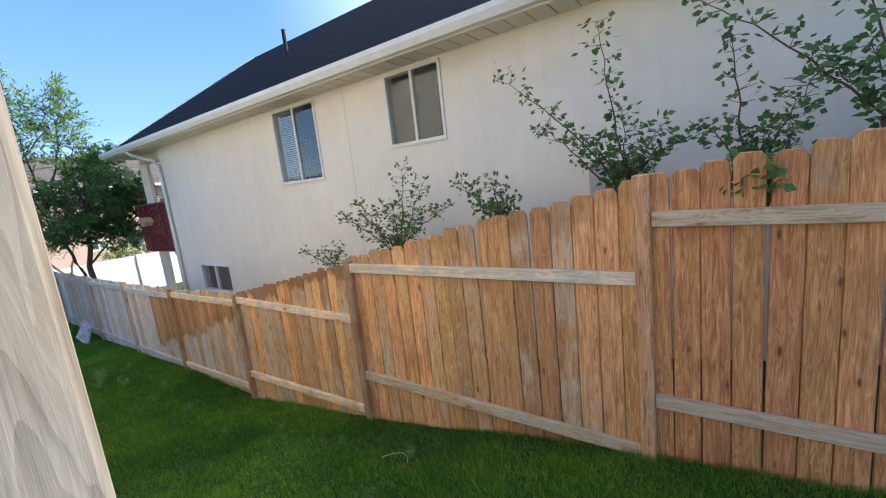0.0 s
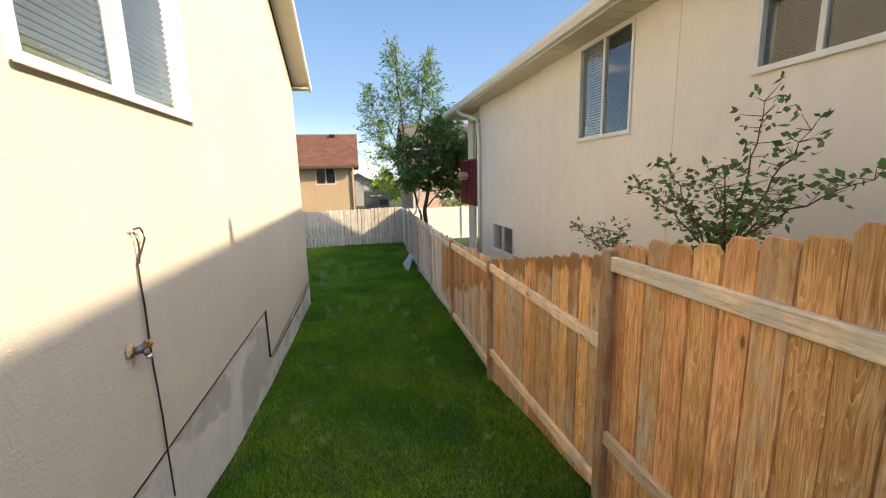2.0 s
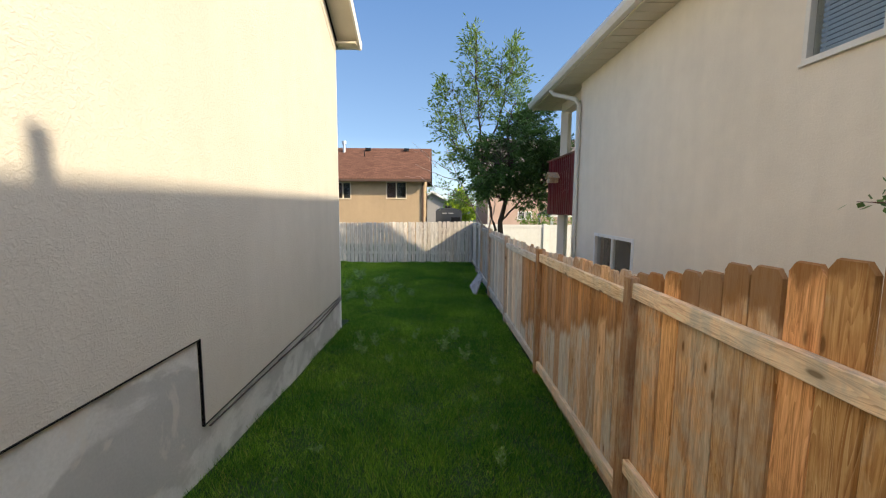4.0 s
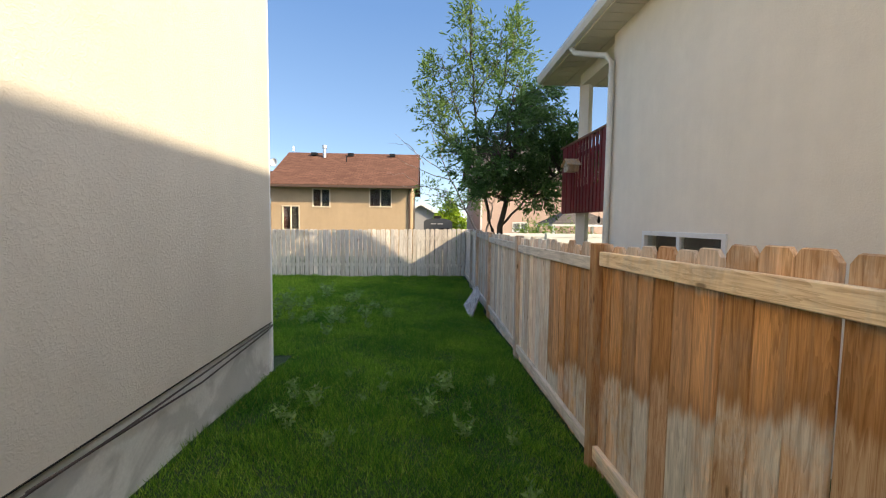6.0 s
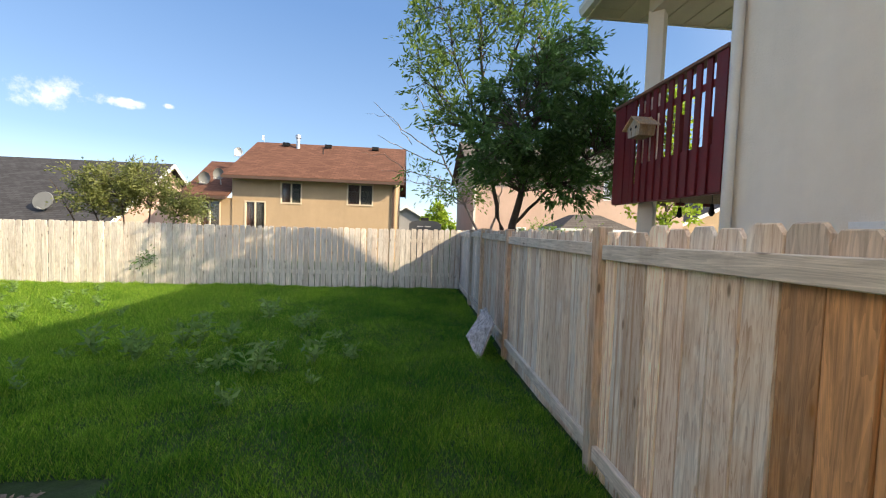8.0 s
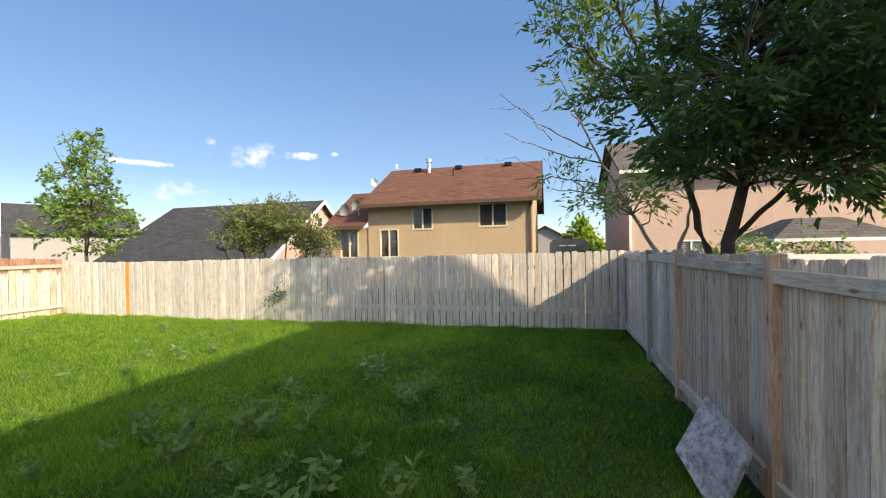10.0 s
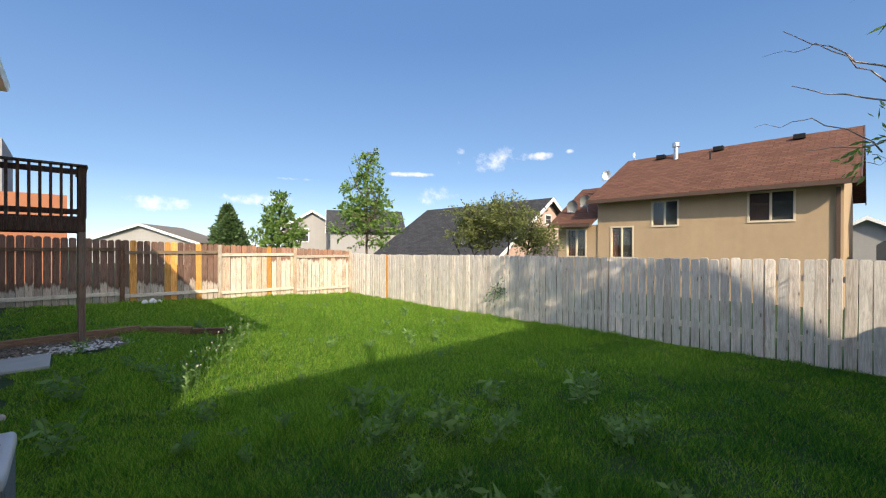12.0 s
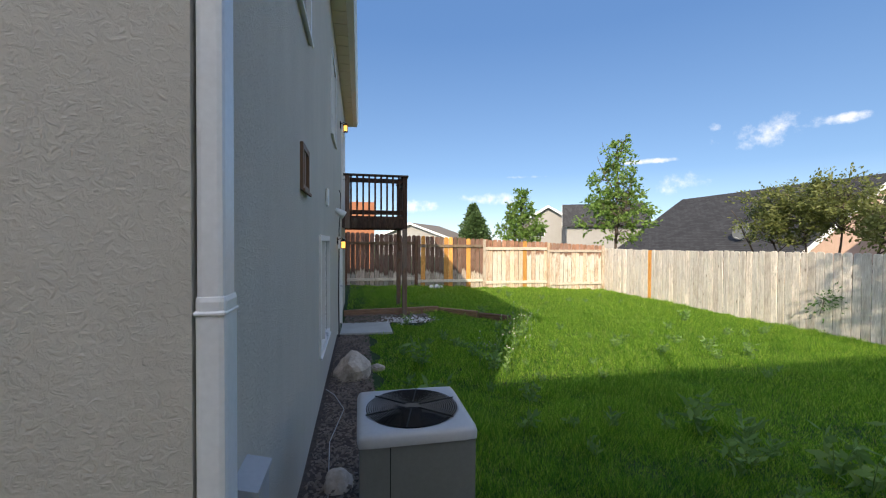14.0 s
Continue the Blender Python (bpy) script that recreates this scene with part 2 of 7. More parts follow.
            rim = fit_range(nt, edge, 0.02, 0.22, 0.55, 0.0)
            wcol = mixc(nt, rim, wcol, [c * 0.45 for c in stain_colour])
            col = mixc(nt, wet, col, wcol)
        nt.links.new(col, b.inputs["Base Color"])
        b.inputs["Roughness"].default_value, b.inputs["Specular IOR Level"].default_value = 0.78, 0.3
        bump(nt, b, f, 0.45, 0.004)
    return material(name, build)


def stucco(name, colour, relief=0.5, trowel=1.0):
    """Cream acrylic stucco with a trowelled skin and faint run-off stains."""
    def build(nt, b):
        v = coords(nt, world=True)
        big = noise_tex(nt, v, 0.9, 4.0, 0.6)
        mid = noise_tex(nt, v, 5.0, 4.0, 0.6)
        streak = noise_tex(nt, coords(nt, (3.0, 3.0, 0.35), world=True), 1.5, 4.0)
        f = mathn(nt, "ADD", mathn(nt, "MULTIPLY", big, 0.45), mathn(nt, "ADD", mathn(nt, "MULTIPLY", mid, 0.25), mathn(nt, "MULTIPLY", streak, 0.3)))
        col = ramp(nt, f, [(0.3, [c * 0.88 for c in colour]), (0.7, [min(1, c * 1.06) for c in colour])])
        nt.links.new(col, b.inputs["Base Color"])
        b.inputs["Roughness"].default_value, b.inputs["Specular IOR Level"].default_value = 0.88, 0.25
        skin = noise_tex(nt, coords(nt, (1.0, 1.0, 1.1), world=True), 44.0, 5.0, 0.62, 0.9)
        worm = fit_range(nt, skin, 0.40, 0.68)
        sand = noise_tex(nt, v, 160.0, 2.0)
        h = mathn(nt, "ADD", mathn(nt, "MULTIPLY", worm, trowel), mathn(nt, "MULTIPLY", sand, 0.35))
        bump(nt, b, h, relief, 0.006)
    return material(name, build)


def shingles(name, colour, pitch_axis="x"):
    """Asphalt shingles: courses with tabs, gritty and mottled."""
    def build(nt, b):
        v = coords(nt, world=True)
        br = nd(nt, "TexBrick", Vector=nd(nt, "Mapping", Vector=v, Rotation=(0, 0, radians(90) if pitch_axis == "x" else 0)).outputs[0], Scale=1.0,
                Color1=(0.8, 0.8, 0.8, 1), Color2=(1.15, 1.15, 1.15, 1), Mortar=(0.55, 0.55, 0.55, 1))
        br.inputs["Mortar Size"].default_value, br.inputs["Brick Width"].default_value, br.inputs["Row Height"].default_value = 0.01, 0.32, 0.13
        grit = noise_tex(nt, v, 45.0, 4.0)
        blot = noise_tex(nt, v, 1.2, 4.0)
        col = ramp(nt, mathn(nt, "ADD", mathn(nt, "MULTIPLY", grit, 0.6), mathn(nt, "MULTIPLY", blot, 0.4)), [(0.3, [c * 0.75 for c in colour]), (0.7, [c * 1.2 for c in colour])])
        nt.links.new(mixc(nt, 1.0, col, br.outputs["Color"], "MULTIPLY"), b.inputs["Base Color"])
        b.inputs["Roughness"].default_value = 0.9
        b.inputs["Specular IOR Level"].default_value = 0.08
        bump(nt, b, grit, 0.4, 0.006)
    return material(name, build)


def leaf_mat(name, a, c, back=0.35):
    """Leaf skin: green that varies from leaf to leaf, with light coming through."""
    def build(nt, b):
        r = nt.nodes.new("ShaderNodeNewGeometry").outputs["Random Per Island"]
        col = ramp(nt, r, [(0.0, a), (0.6, c), (1.0, [min(1, x * 1.25) for x in c])])
        nt.links.new(col, b.inputs["Base Color"])
        b.inputs["Roughness"].default_value, b.inputs["Specular IOR Level"].default_value = 0.5, 0.35
        tr = nd(nt, "BsdfTranslucent", Color=(0.3, 0.45, 0.06, 1))
        nt.links.new(mixc(nt, 0.5, col, [min(1, x * 2.2) for x in c]), tr.inputs["Color"])
        mx = nt.nodes.new("ShaderNodeMixShader")
        mx.inputs[0].default_value = back
        nt.links.new(b.outputs[0], mx.inputs[1])
        nt.links.new(tr.outputs[0], mx.inputs[2])
        nt.links.new(mx.outputs[0], nt.nodes["Material Output"].inputs["Surface"])
    return material(name, build)


def grass_mat(name):
    def build(nt, b):
        r = nt.nodes.new("ShaderNodeNewGeometry").outputs["Random Per Island"]
        patch = noise_tex(nt, coords(nt, world=True), 0.7, 4.0, 0.6)
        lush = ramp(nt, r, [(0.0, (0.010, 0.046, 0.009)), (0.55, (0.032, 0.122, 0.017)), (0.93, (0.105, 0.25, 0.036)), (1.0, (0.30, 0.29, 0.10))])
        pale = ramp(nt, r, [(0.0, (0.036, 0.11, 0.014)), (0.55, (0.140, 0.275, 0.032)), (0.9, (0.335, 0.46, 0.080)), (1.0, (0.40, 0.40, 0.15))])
        # the open yard is drier and weedier, with sunlit brightness painted into its colour
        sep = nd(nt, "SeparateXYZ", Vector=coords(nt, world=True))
        dry_sunlit = fit_range(nt, sep.outputs["Y"], 0.5, -3.4, 0.0, 0.32)
        col = mixc(nt, fit_range(nt, mathn(nt, "ADD", patch, dry_sunlit), 0.30, 0.84), lush, pale)
        nt.links.new(col, b.inputs["Base Color"])
        b.inputs["Roughness"].default_value, b.inputs["Specular IOR Level"].default_value = 0.6, 0.25
        tr = nt.nodes.new("ShaderNodeBsdfTranslucent")
        nt.links.new(mixc(nt, 1.0, col, (2.3, 2.3, 1.05), "MULTIPLY"), tr.inputs["Color"])
        mx = nt.nodes.new("ShaderNodeMixShader")
        mx.inputs[0].default_value = 0.5
        nt.links.new(b.outputs[0], mx.inputs[1])
        nt.links.new(tr.outputs[0], mx.inputs[2])
        nt.links.new(mx.outputs[0], nt.nodes["Material Output"].inputs["Surface"])
    return material(name, build)


def ground_mat(name):
    def build(nt, b):
        v = coords(nt, world=True)
        n1, n2 = noise_tex(nt, v, 9.0, 6.0, 0.65), noise_tex(nt, v, 0.6, 4.0)
        col = ramp(nt, mathn(nt, "ADD", mathn(nt, "MULTIPLY", n1, 0.7), mathn(nt, "MULTIPLY", n2, 0.3)), [(0.3, (0.012, 0.026, 0.006)), (0.55, (0.024, 0.055, 0.009)), (0.75, (0.05, 0.085, 0.018))])
        nt.links.new(col, b.inputs["Base Color"])
        b.inputs["Roughness"].default_value = 0.95
        bump(nt, b, n1, 0.8, 0.03)
    return material(name, build)


def glass_mat(name, tint=(0.85, 0.9, 0.9)):
    def build(nt, b):
        b.inputs["Base Color"].default_value = (*tint, 1)
        b.inputs["Roughness"].default_value, b.inputs["IOR"].default_value = 0.03, 1.5
        b.inputs["Transmission Weight"].default_value = 1.0
    return material(name, build)


def glow_mat(name, colour, power):
    def build(nt, b):
        b.inputs["Base Color"].default_value = (*colour, 1)
        b.inputs["Emission Color"].default_value = (*colour, 1)
        b.inputs["Emission Strength"].default_value = power
    return material(name, build)


CEDAR = ((0.82, 0.51, 0.23), (0.65, 0.355, 0.135), (0.40, 0.18, 0.055), (0.72, 0.58, 0.42))
M_CEDAR = wood("cedar_picket", *CEDAR, 0.14, cap=0.35, figure=0.7)
M_CEDAR_RICH = wood("cedar_picket_oiled", (0.66, 0.36, 0.14), (0.50, 0.235, 0.08), (0.30, 0.125, 0.04), (0.58, 0.42, 0.28), 0.03, cap=0.15, figure=0.2)
M_CEDAR_OLD = wood("cedar_picket_weathered", *CEDAR, 0.36, cap=0.8, figure=0.6)
M_CEDAR_DARK = wood("cedar_picket_damp_top", (0.74, 0.53, 0.33), (0.62, 0.40, 0.22), (0.38, 0.20, 0.085), (0.70, 0.63, 0.54), 0.50, stain=(-7.17, 0.55, 0.27, 0.16, 1.36), stain_colour=(0.50, 0.215, 0.055), streaks=0.7)
M_CEDAR_PALE = wood("cedar_picket_bleached", (0.88, 0.76, 0.61), (0.80, 0.65, 0.49), (0.54, 0.36, 0.23), (0.90, 0.82, 0.72), 0.34, figure=0.2, streaks=0.6, stain_colour=(0.46, 0.26, 0.14))
M_GREY = wood("fence_board_silvered", (0.80, 0.74, 0.67), (0.68, 0.61, 0.54), (0.42, 0.35, 0.29), (0.76, 0.71, 0.66), 0.55, streaks=0.3, stain_colour=(0.34, 0.25, 0.19))
M_GREY_DARK = wood("fence_board_grey_brown", (0.72, 0.58, 0.46), (0.58, 0.44, 0.32), (0.34, 0.22, 0.14), (0.70, 0.63, 0.55), 0.35, streaks=0.5, stain_colour=(0.30, 0.16, 0.085))
M_RED_OLD = wood("fence_board_red_top", (0.72, 0.60, 0.47), (0.60, 0.46, 0.34), (0.40, 0.25, 0.16), (0.74, 0.67, 0.59), 0.5, stain=(-15.0, 1.14, 0.03, 0.24), stain_colour=(0.24, 0.085, 0.040))
M_RED_DARK = wood("fence_board_damp_brown", (0.58, 0.50, 0.42), (0.46, 0.38, 0.31), (0.28, 0.19, 0.14), (0.58, 0.53, 0.47), 0.3, stain=(-10.0, 0.50, 0.0, 0.22), stain_colour=(0.115, 0.036, 0.018))
M_NEW = wood("new_fence_board", (0.72, 0.42, 0.13), (0.62, 0.32, 0.075), (0.46, 0.20, 0.04), (0.6, 0.45, 0.25), 0.0)
M_RAIL = wood("fence_rail", (0.84, 0.68, 0.46), (0.74, 0.56, 0.35), (0.50, 0.33, 0.18), (0.76, 0.66, 0.52), 0.35, axis="x", figure=0.1)
M_RAIL_GREY = wood("fence_rail_grey", (0.74, 0.66, 0.55), (0.64, 0.55, 0.45), (0.44, 0.34, 0.25), (0.76, 0.68, 0.58), 0.5, axis="x", figure=0.08)
M_POST = wood("fence_post", (0.66, 0.42, 0.20), (0.52, 0.29, 0.125), (0.29, 0.14, 0.055), (0.52, 0.42, 0.30), 0.14, figure=0.3)
M_POST_GREY = wood("fence_post_grey", (0.66, 0.50, 0.35), (0.53, 0.38, 0.25), (0.32, 0.21, 0.13), (0.58, 0.51, 0.43), 0.4)
M_DECK = wood("deck_stained_black", (0.10, 0.055, 0.035), (0.055, 0.03, 0.02), (0.025, 0.015, 0.010), (0.10, 0.085, 0.075), 0.2)
M_DECK_POST = wood("deck_post_brown", (0.26, 0.15, 0.09), (0.17, 0.09, 0.05), (0.09, 0.045, 0.025), (0.22, 0.17, 0.14), 0.2)
M_TIMBER = wood("landscape_timber", (0.26, 0.18, 0.11), (0.19, 0.12, 0.07), (0.11, 0.07, 0.04), (0.25, 0.2, 0.15), 0.35, axis="x")
M_PEEL = wood("peeling_post", (0.26, 0.23, 0.18), (0.20, 0.17, 0.13), (0.11, 0.09, 0.065), (0.28, 0.26, 0.235), 0.7, figure=0.02)
M_RED = plain("barn_red_paint", (0.15, 0.010, 0.014), 0.55, vary=0.25, scale=3, grain=40)
M_BIRD = wood("birdhouse_pine", (0.62, 0.45, 0.26), (0.50, 0.34, 0.18), (0.34, 0.21, 0.10), (0.5, 0.44, 0.36), 0.35)
M_STUCCO = stucco("cream_stucco", (0.585, 0.55, 0.485), 0.40)
M_STUCCO_N = stucco("neighbour_stucco", (0.85, 0.78, 0.67), 0.35, 0.5)
M_STUCCO_TAN = stucco("tan_stucco", (0.48, 0.35, 0.225), 0.3)
M_STUCCO_PINK = stucco("pink_stucco", (0.56, 0.40, 0.33), 0.3)
M_STUCCO_GREY = stucco("grey_stucco", (0.36, 0.345, 0.335), 0.3)
M_CONCRETE = damp_concrete("concrete", (0.60, 0.60, 0.575))
M_SLAB = plain("slab_concrete", (0.40, 0.41, 0.40), 0.85, vary=0.15, scale=4, grain=90, relief=0.3)
M_VINYL = plain("white_vinyl", (0.80, 0.80, 0.78), 0.35, vary=0.05, relief=0.0)
M_SOFFIT = plain("cream_soffit", (0.66, 0.60, 0.47), 0.5, vary=0.06, relief=0.05)
M_GUTTER = plain("white_gutter", (0.74, 0.72, 0.66), 0.38, vary=0.08, relief=0.03)
M_SPOUT = plain("white_downspout", (0.78, 0.79, 0.80), 0.35, vary=0.09, scale=3, relief=0.05)
M_BROWNMETAL = plain("brown_fascia", (0.10, 0.060, 0.042), 0.45, vary=0.1, relief=0.0)
M_BLACKROOF = shingles("black_shingles", (0.010, 0.010, 0.014), "y")
M_BROWNROOF = shingles("brown_shingles", (0.155, 0.078, 0.055))
M_GREYROOF = shingles("charcoal_shingles", (0.062, 0.062, 0.066))
M_GLASS = glass_mat("window_glass")
M_ROOM = plain("dim_room", (0.045, 0.04, 0.038), 0.9, vary=0.3)
M_BLIND_GREY = plain("grey_green_blind", (0.13, 0.15, 0.145), 0.5, vary=0.08, relief=0.0)
M_BLIND = plain("white_blind", (0.62, 0.64, 0.64), 0.5, vary=0.05, relief=0.0)
M_SCREEN = plain("insect_screen", (0.035, 0.034, 0.034), 0.8, vary=0.12, grain=300)
M_CURTAIN = plain("brown_curtain", (0.10, 0.045, 0.035), 0.9, vary=0.35, scale=4)
M_BLACK = plain("black_metal", (0.012, 0.012, 0.013), 0.62, vary=0.2, relief=0.05, spec=0.25)
M_CABLE = plain("dark_cable", (0.035, 0.022, 0.022), 0.45, vary=0.2, relief=0.0)
M_BRASS = plain("aged_brass", (0.42, 0.23, 0.09), 0.45, 0.8, vary=0.35, scale=30)
M_FOAM = plain("old_foam", (0.46, 0.34, 0.19), 0.9, vary=0.35, scale=25, grain=90, relief=0.8)
M_CAST = plain("dull_cast_metal", (0.15, 0.14, 0.15), 0.5, 0.5, vary=0.25, scale=30)
M_STEEL = plain("galvanised_steel", (0.55, 0.56, 0.57), 0.38, 0.8, vary=0.15, scale=10)
M_ACTOP = plain("pale_grey_enamel", (0.40, 0.41, 0.425), 0.42, vary=0.08, scale=4, relief=0.03)
M_ACSIDE = plain("grey_enamel", (0.17, 0.175, 0.17), 0.5, vary=0.12, scale=3, relief=0.03)
M_LABEL = plain("white_label", (0.75, 0.80, 0.76), 0.5, vary=0.04, relief=0.0)
M_ROCK = plain("pale_rock", (0.44, 0.38, 0.32), 0.9, vary=0.45, scale=5, grain=28, relief=0.9)
M_MULCH = plain("dark_mulch", (0.075, 0.055, 0.045), 0.95, vary=0.6, scale=30, grain=120, relief=1.0, world=True)
M_CHIP = plain("mulch_chip", (0.20, 0.16, 0.135), 0.9, vary=0.5, scale=9, grain=60)
M_WHITECHIP = plain("white_gravel", (0.62, 0.62, 0.60), 0.8, vary=0.3, scale=9, grain=60)
M_BARK = plain("tree_bark", (0.085, 0.065, 0.05), 0.95, vary=0.4, scale=10, grain=60, relief=1.0)
M_TWIG = plain("dead_twig", (0.42, 0.33, 0.28), 0.9, vary=0.3, scale=10)
M_CANE = plain("rose_cane", (0.12, 0.055, 0.035), 0.75, vary=0.4, scale=12)
M_LEAF_ASH = leaf_mat("ash_leaf", (0.032, 0.075, 0.020), (0.078, 0.155, 0.040), 0.32)
M_LEAF_LIGHT = leaf_mat("light_leaf", (0.09, 0.16, 0.03), (0.17, 0.26, 0.06), 0.40)
# upper ash leaves, coloured lighter to paint the sun on them
M_LEAF_ASH_LIT = leaf_mat("sunlit_ash_leaf", (0.06, 0.115, 0.025), (0.125, 0.20, 0.048), 0.40)
M_LEAF_LIME = leaf_mat("lime_leaf", (0.16, 0.25, 0.02), (0.30, 0.40, 0.04), 0.40)
M_LEAF_OLIVE = leaf_mat("olive_leaf", (0.10, 0.12, 0.035), (0.18, 0.20, 0.065), 0.40)
M_LEAF_ROSE = leaf_mat("rose_leaf", (0.05, 0.10, 0.026), (0.11, 0.19, 0.05), 0.35)
M_NEEDLE = leaf_mat("pine_needle", (0.040, 0.080, 0.026), (0.085, 0.135, 0.048), 0.2)
M_WEED = leaf_mat("weed_leaf", (0.10, 0.19, 0.045), (0.18, 0.29, 0.085), 0.35)
M_SEED = plain("seed_head", (0.55, 0.52, 0.44), 0.9)
M_STRAW = plain("dry_stalk", (0.48, 0.43, 0.30), 0.8)
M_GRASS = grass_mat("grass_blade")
M_GROUND = ground_mat("turf_soil")
M_OSB = plain("speckled_board", (0.40, 0.37, 0.36), 0.9, vary=0.7, scale=16, grain=45, relief=0.5)
M_CAMPER = plain("dark_camper", (0.045, 0.05, 0.06), 0.4, vary=0.1)
M_ORANGE = plain("orange_stucco", (0.38, 0.15, 0.075), 0.8, vary=0.1)
M_LAMP = glow_mat("lit_amber_glass", (1.0, 0.50, 0.09), 0.8)


# ---- mesh helpers ----
def box(bm, x0, x1, y0, y1, z0, z1):
    vs = [bm.verts.new(p) for p in ((x0, y0, z0), (x1, y0, z0), (x1, y1, z0), (x0, y1, z0), (x0, y0, z1), (x1, y0, z1), (x1, y1, z1), (x0, y1, z1))]
    for f in ((3, 2, 1, 0), (4, 5, 6, 7), (0, 1, 5, 4), (1, 2, 6, 5), (2, 3, 7, 6), (3, 0, 4, 7)):
        bm.faces.new([vs[i] for i in f])
    return vs


def prism(bm, poly, a, b, axis):
    """A polygon in the two other axes, drawn out from a to b along axis."""
    def at(p, k):
        return {"x": (k, p[0], p[1]), "y": (p[0], k, p[1]), "z": (p[0], p[1], k)}[axis]
    lo, hi = [bm.verts.new(at(p, a)) for p in poly], [bm.verts.new(at(p, b)) for p in poly]
    n = len(poly)
    bm.faces.new(lo[::-1])
    bm.faces.new(hi)
    for i in range(n):
        bm.faces.new((lo[i], lo[(i + 1) % n], hi[(i + 1) % n], hi[i]))


def tube(bm, pts, radii, sides=8, cap=True):
    """A round stem along points, with its radius at each."""
    rings, pts = [], [Vector(p) for p in pts]
    for i, p in enumerate(pts):
        d = (pts[min(i + 1, len(pts) - 1)] - pts[max(i - 1, 0)]).normalized()
        u = d.orthogonal().normalized() if abs(d.z) > 0.95 else d.cross(Vector((0, 0, 1))).normalized()
        w = d.cross(u)
        r = radii[i] if isinstance(radii, (list, tuple)) else radii
        rings.append([bm.verts.new(p + r * (math.cos(2 * math.pi * k / sides) * u + math.sin(2 * math.pi * k / sides) * w)) for k in range(sides)])
    for a, b in zip(rings, rings[1:]):
        for k in range(sides):
            bm.faces.new((a[k], a[(k + 1) % sides], b[(k + 1) % sides], b[k]))
    if cap:
        bm.faces.new(rings[0][::-1])
        bm.faces.new(rings[-1])


def bevel(bm, width, segments=2):
    bmesh.ops.bevel(bm, geom=list(bm.edges), offset=width, segments=segments, affect="EDGES", profile=0.6)


def finish(name, bm, mat, smooth=False):
    bmesh.ops.recalc_face_normals(bm, faces=bm.faces)
    me = bpy.data.meshes.new(name)
    bm.to_mesh(me)
    bm.free()
    me.materials.append(mat)
    if smooth:
        me.polygons.foreach_set("use_smooth", [True] * len(me.polygons))
    return me


def part(name, bm, mat, parent=None, label="", smooth=False, at=None):
    ob = new(name, finish(name, bm, mat, smooth))
    if at is not None:
        ob.matrix_basis = at
    if parent:
        ob.parent = parent
    if label:
        ob["label"] = label
    return ob


def box_part(name, dims, mat, parent=None, label="", bev=0.0, at=None):
    bm = bmesh.new()
    box(bm, *dims)
    if bev:
        bevel(bm, bev, 2)
    return part(name, bm, mat, parent, label, at=at)


def thing(name, label, category, group="", kind="", at=None):
    ob = new(name)
    ob.empty_display_size = 0.2
    if at is not None:
        ob.matrix_basis = at
    return tagged(ob, label, category, group, kind)


def raw_mesh(name, verts, faces, mat, smooth=False):
    """A mesh from numpy arrays; all faces have as many corners as faces has columns."""
    me = bpy.data.meshes.new(name)
    n, k = faces.shape
    me.vertices.add(len(verts))
    me.vertices.foreach_set("co", verts.astype(np.float32).ravel())
    me.loops.add(n * k)
    me.loops.foreach_set("vertex_index", faces.astype(np.int32).ravel())
    me.polygons.add(n)
    me.polygons.foreach_set("loop_start", np.arange(0, n * k, k, dtype=np.int32))
    me.update(calc_edges=True)
    me.materials.append(mat)
    if smooth:
        me.polygons.foreach_set("use_smooth", [True] * n)
    return me


# ---- ground ----
PROFILES = [  # y, then x and height: along the house, the yard and the fence
    (-12.0, [(-30, -0.2), (-17.3, -0.15), (-13, 0.0), (-8.5, 0.16), (0, 0.5)]),
    (-6.5, [(-30, -0.2), (-17.3, -0.16), (-12, -0.08), (-8.5, -0.03), (0, 0.3)]),
    (-3.0, [(-30, -0.2), (-17.3, -0.12), (-13, -0.12), (-8.5, -0.03), (0, 0.6)]),
    (-0.2, [(-30, -0.2), (-17.3, -0.10), (-12, -0.09), (-8.5, 0.09), (-6.5, 0.18), (-4.75, 0.28), (-3.4, 0.42), (0, 1.0), (1.5, 1.22), (8, 1.6)]),
    (2.5, [(-30, -0.2), (-17.3, -0.08), (-12, -0.14), (-9.4, -0.06), (-7, 0.02), (-4.75, 0.03), (-2.3, 0.38), (0.4, 0.87), (2.0, 1.08), (8, 1.5)]),
]


def ground_z(x, y):
    x, y = np.asarray(x, float), np.asarray(y, float)
    ys = np.array([p[0] for p in PROFILES])
    rows = np.stack([np.interp(x, [a for a, _ in p[1]], [b for _, b in p[1]]) for p in PROFILES])
    yc = np.clip(y, ys[0], ys[-1])
    k = np.clip(np.searchsorted(ys, yc) - 1, 0, len(ys) - 2)
    w = (yc - ys[k]) / (ys[k + 1] - ys[k])
    idx = np.arange(x.size).reshape(x.shape) if x.shape else 0
    flat = rows.reshape(len(ys), -1)
    lo = flat[k.ravel(), np.ravel(idx)].reshape(x.shape)
    hi = flat[(k + 1).ravel(), np.ravel(idx)].reshape(x.shape)
    return lo * (1 - w) + hi * w + 0.012 * np.sin(3.1 * x + 1.3 * y) * np.cos(2.3 * y - x)


def gz(x, y):
    return float(ground_z(np.array([x]), np.array([y]))[0])


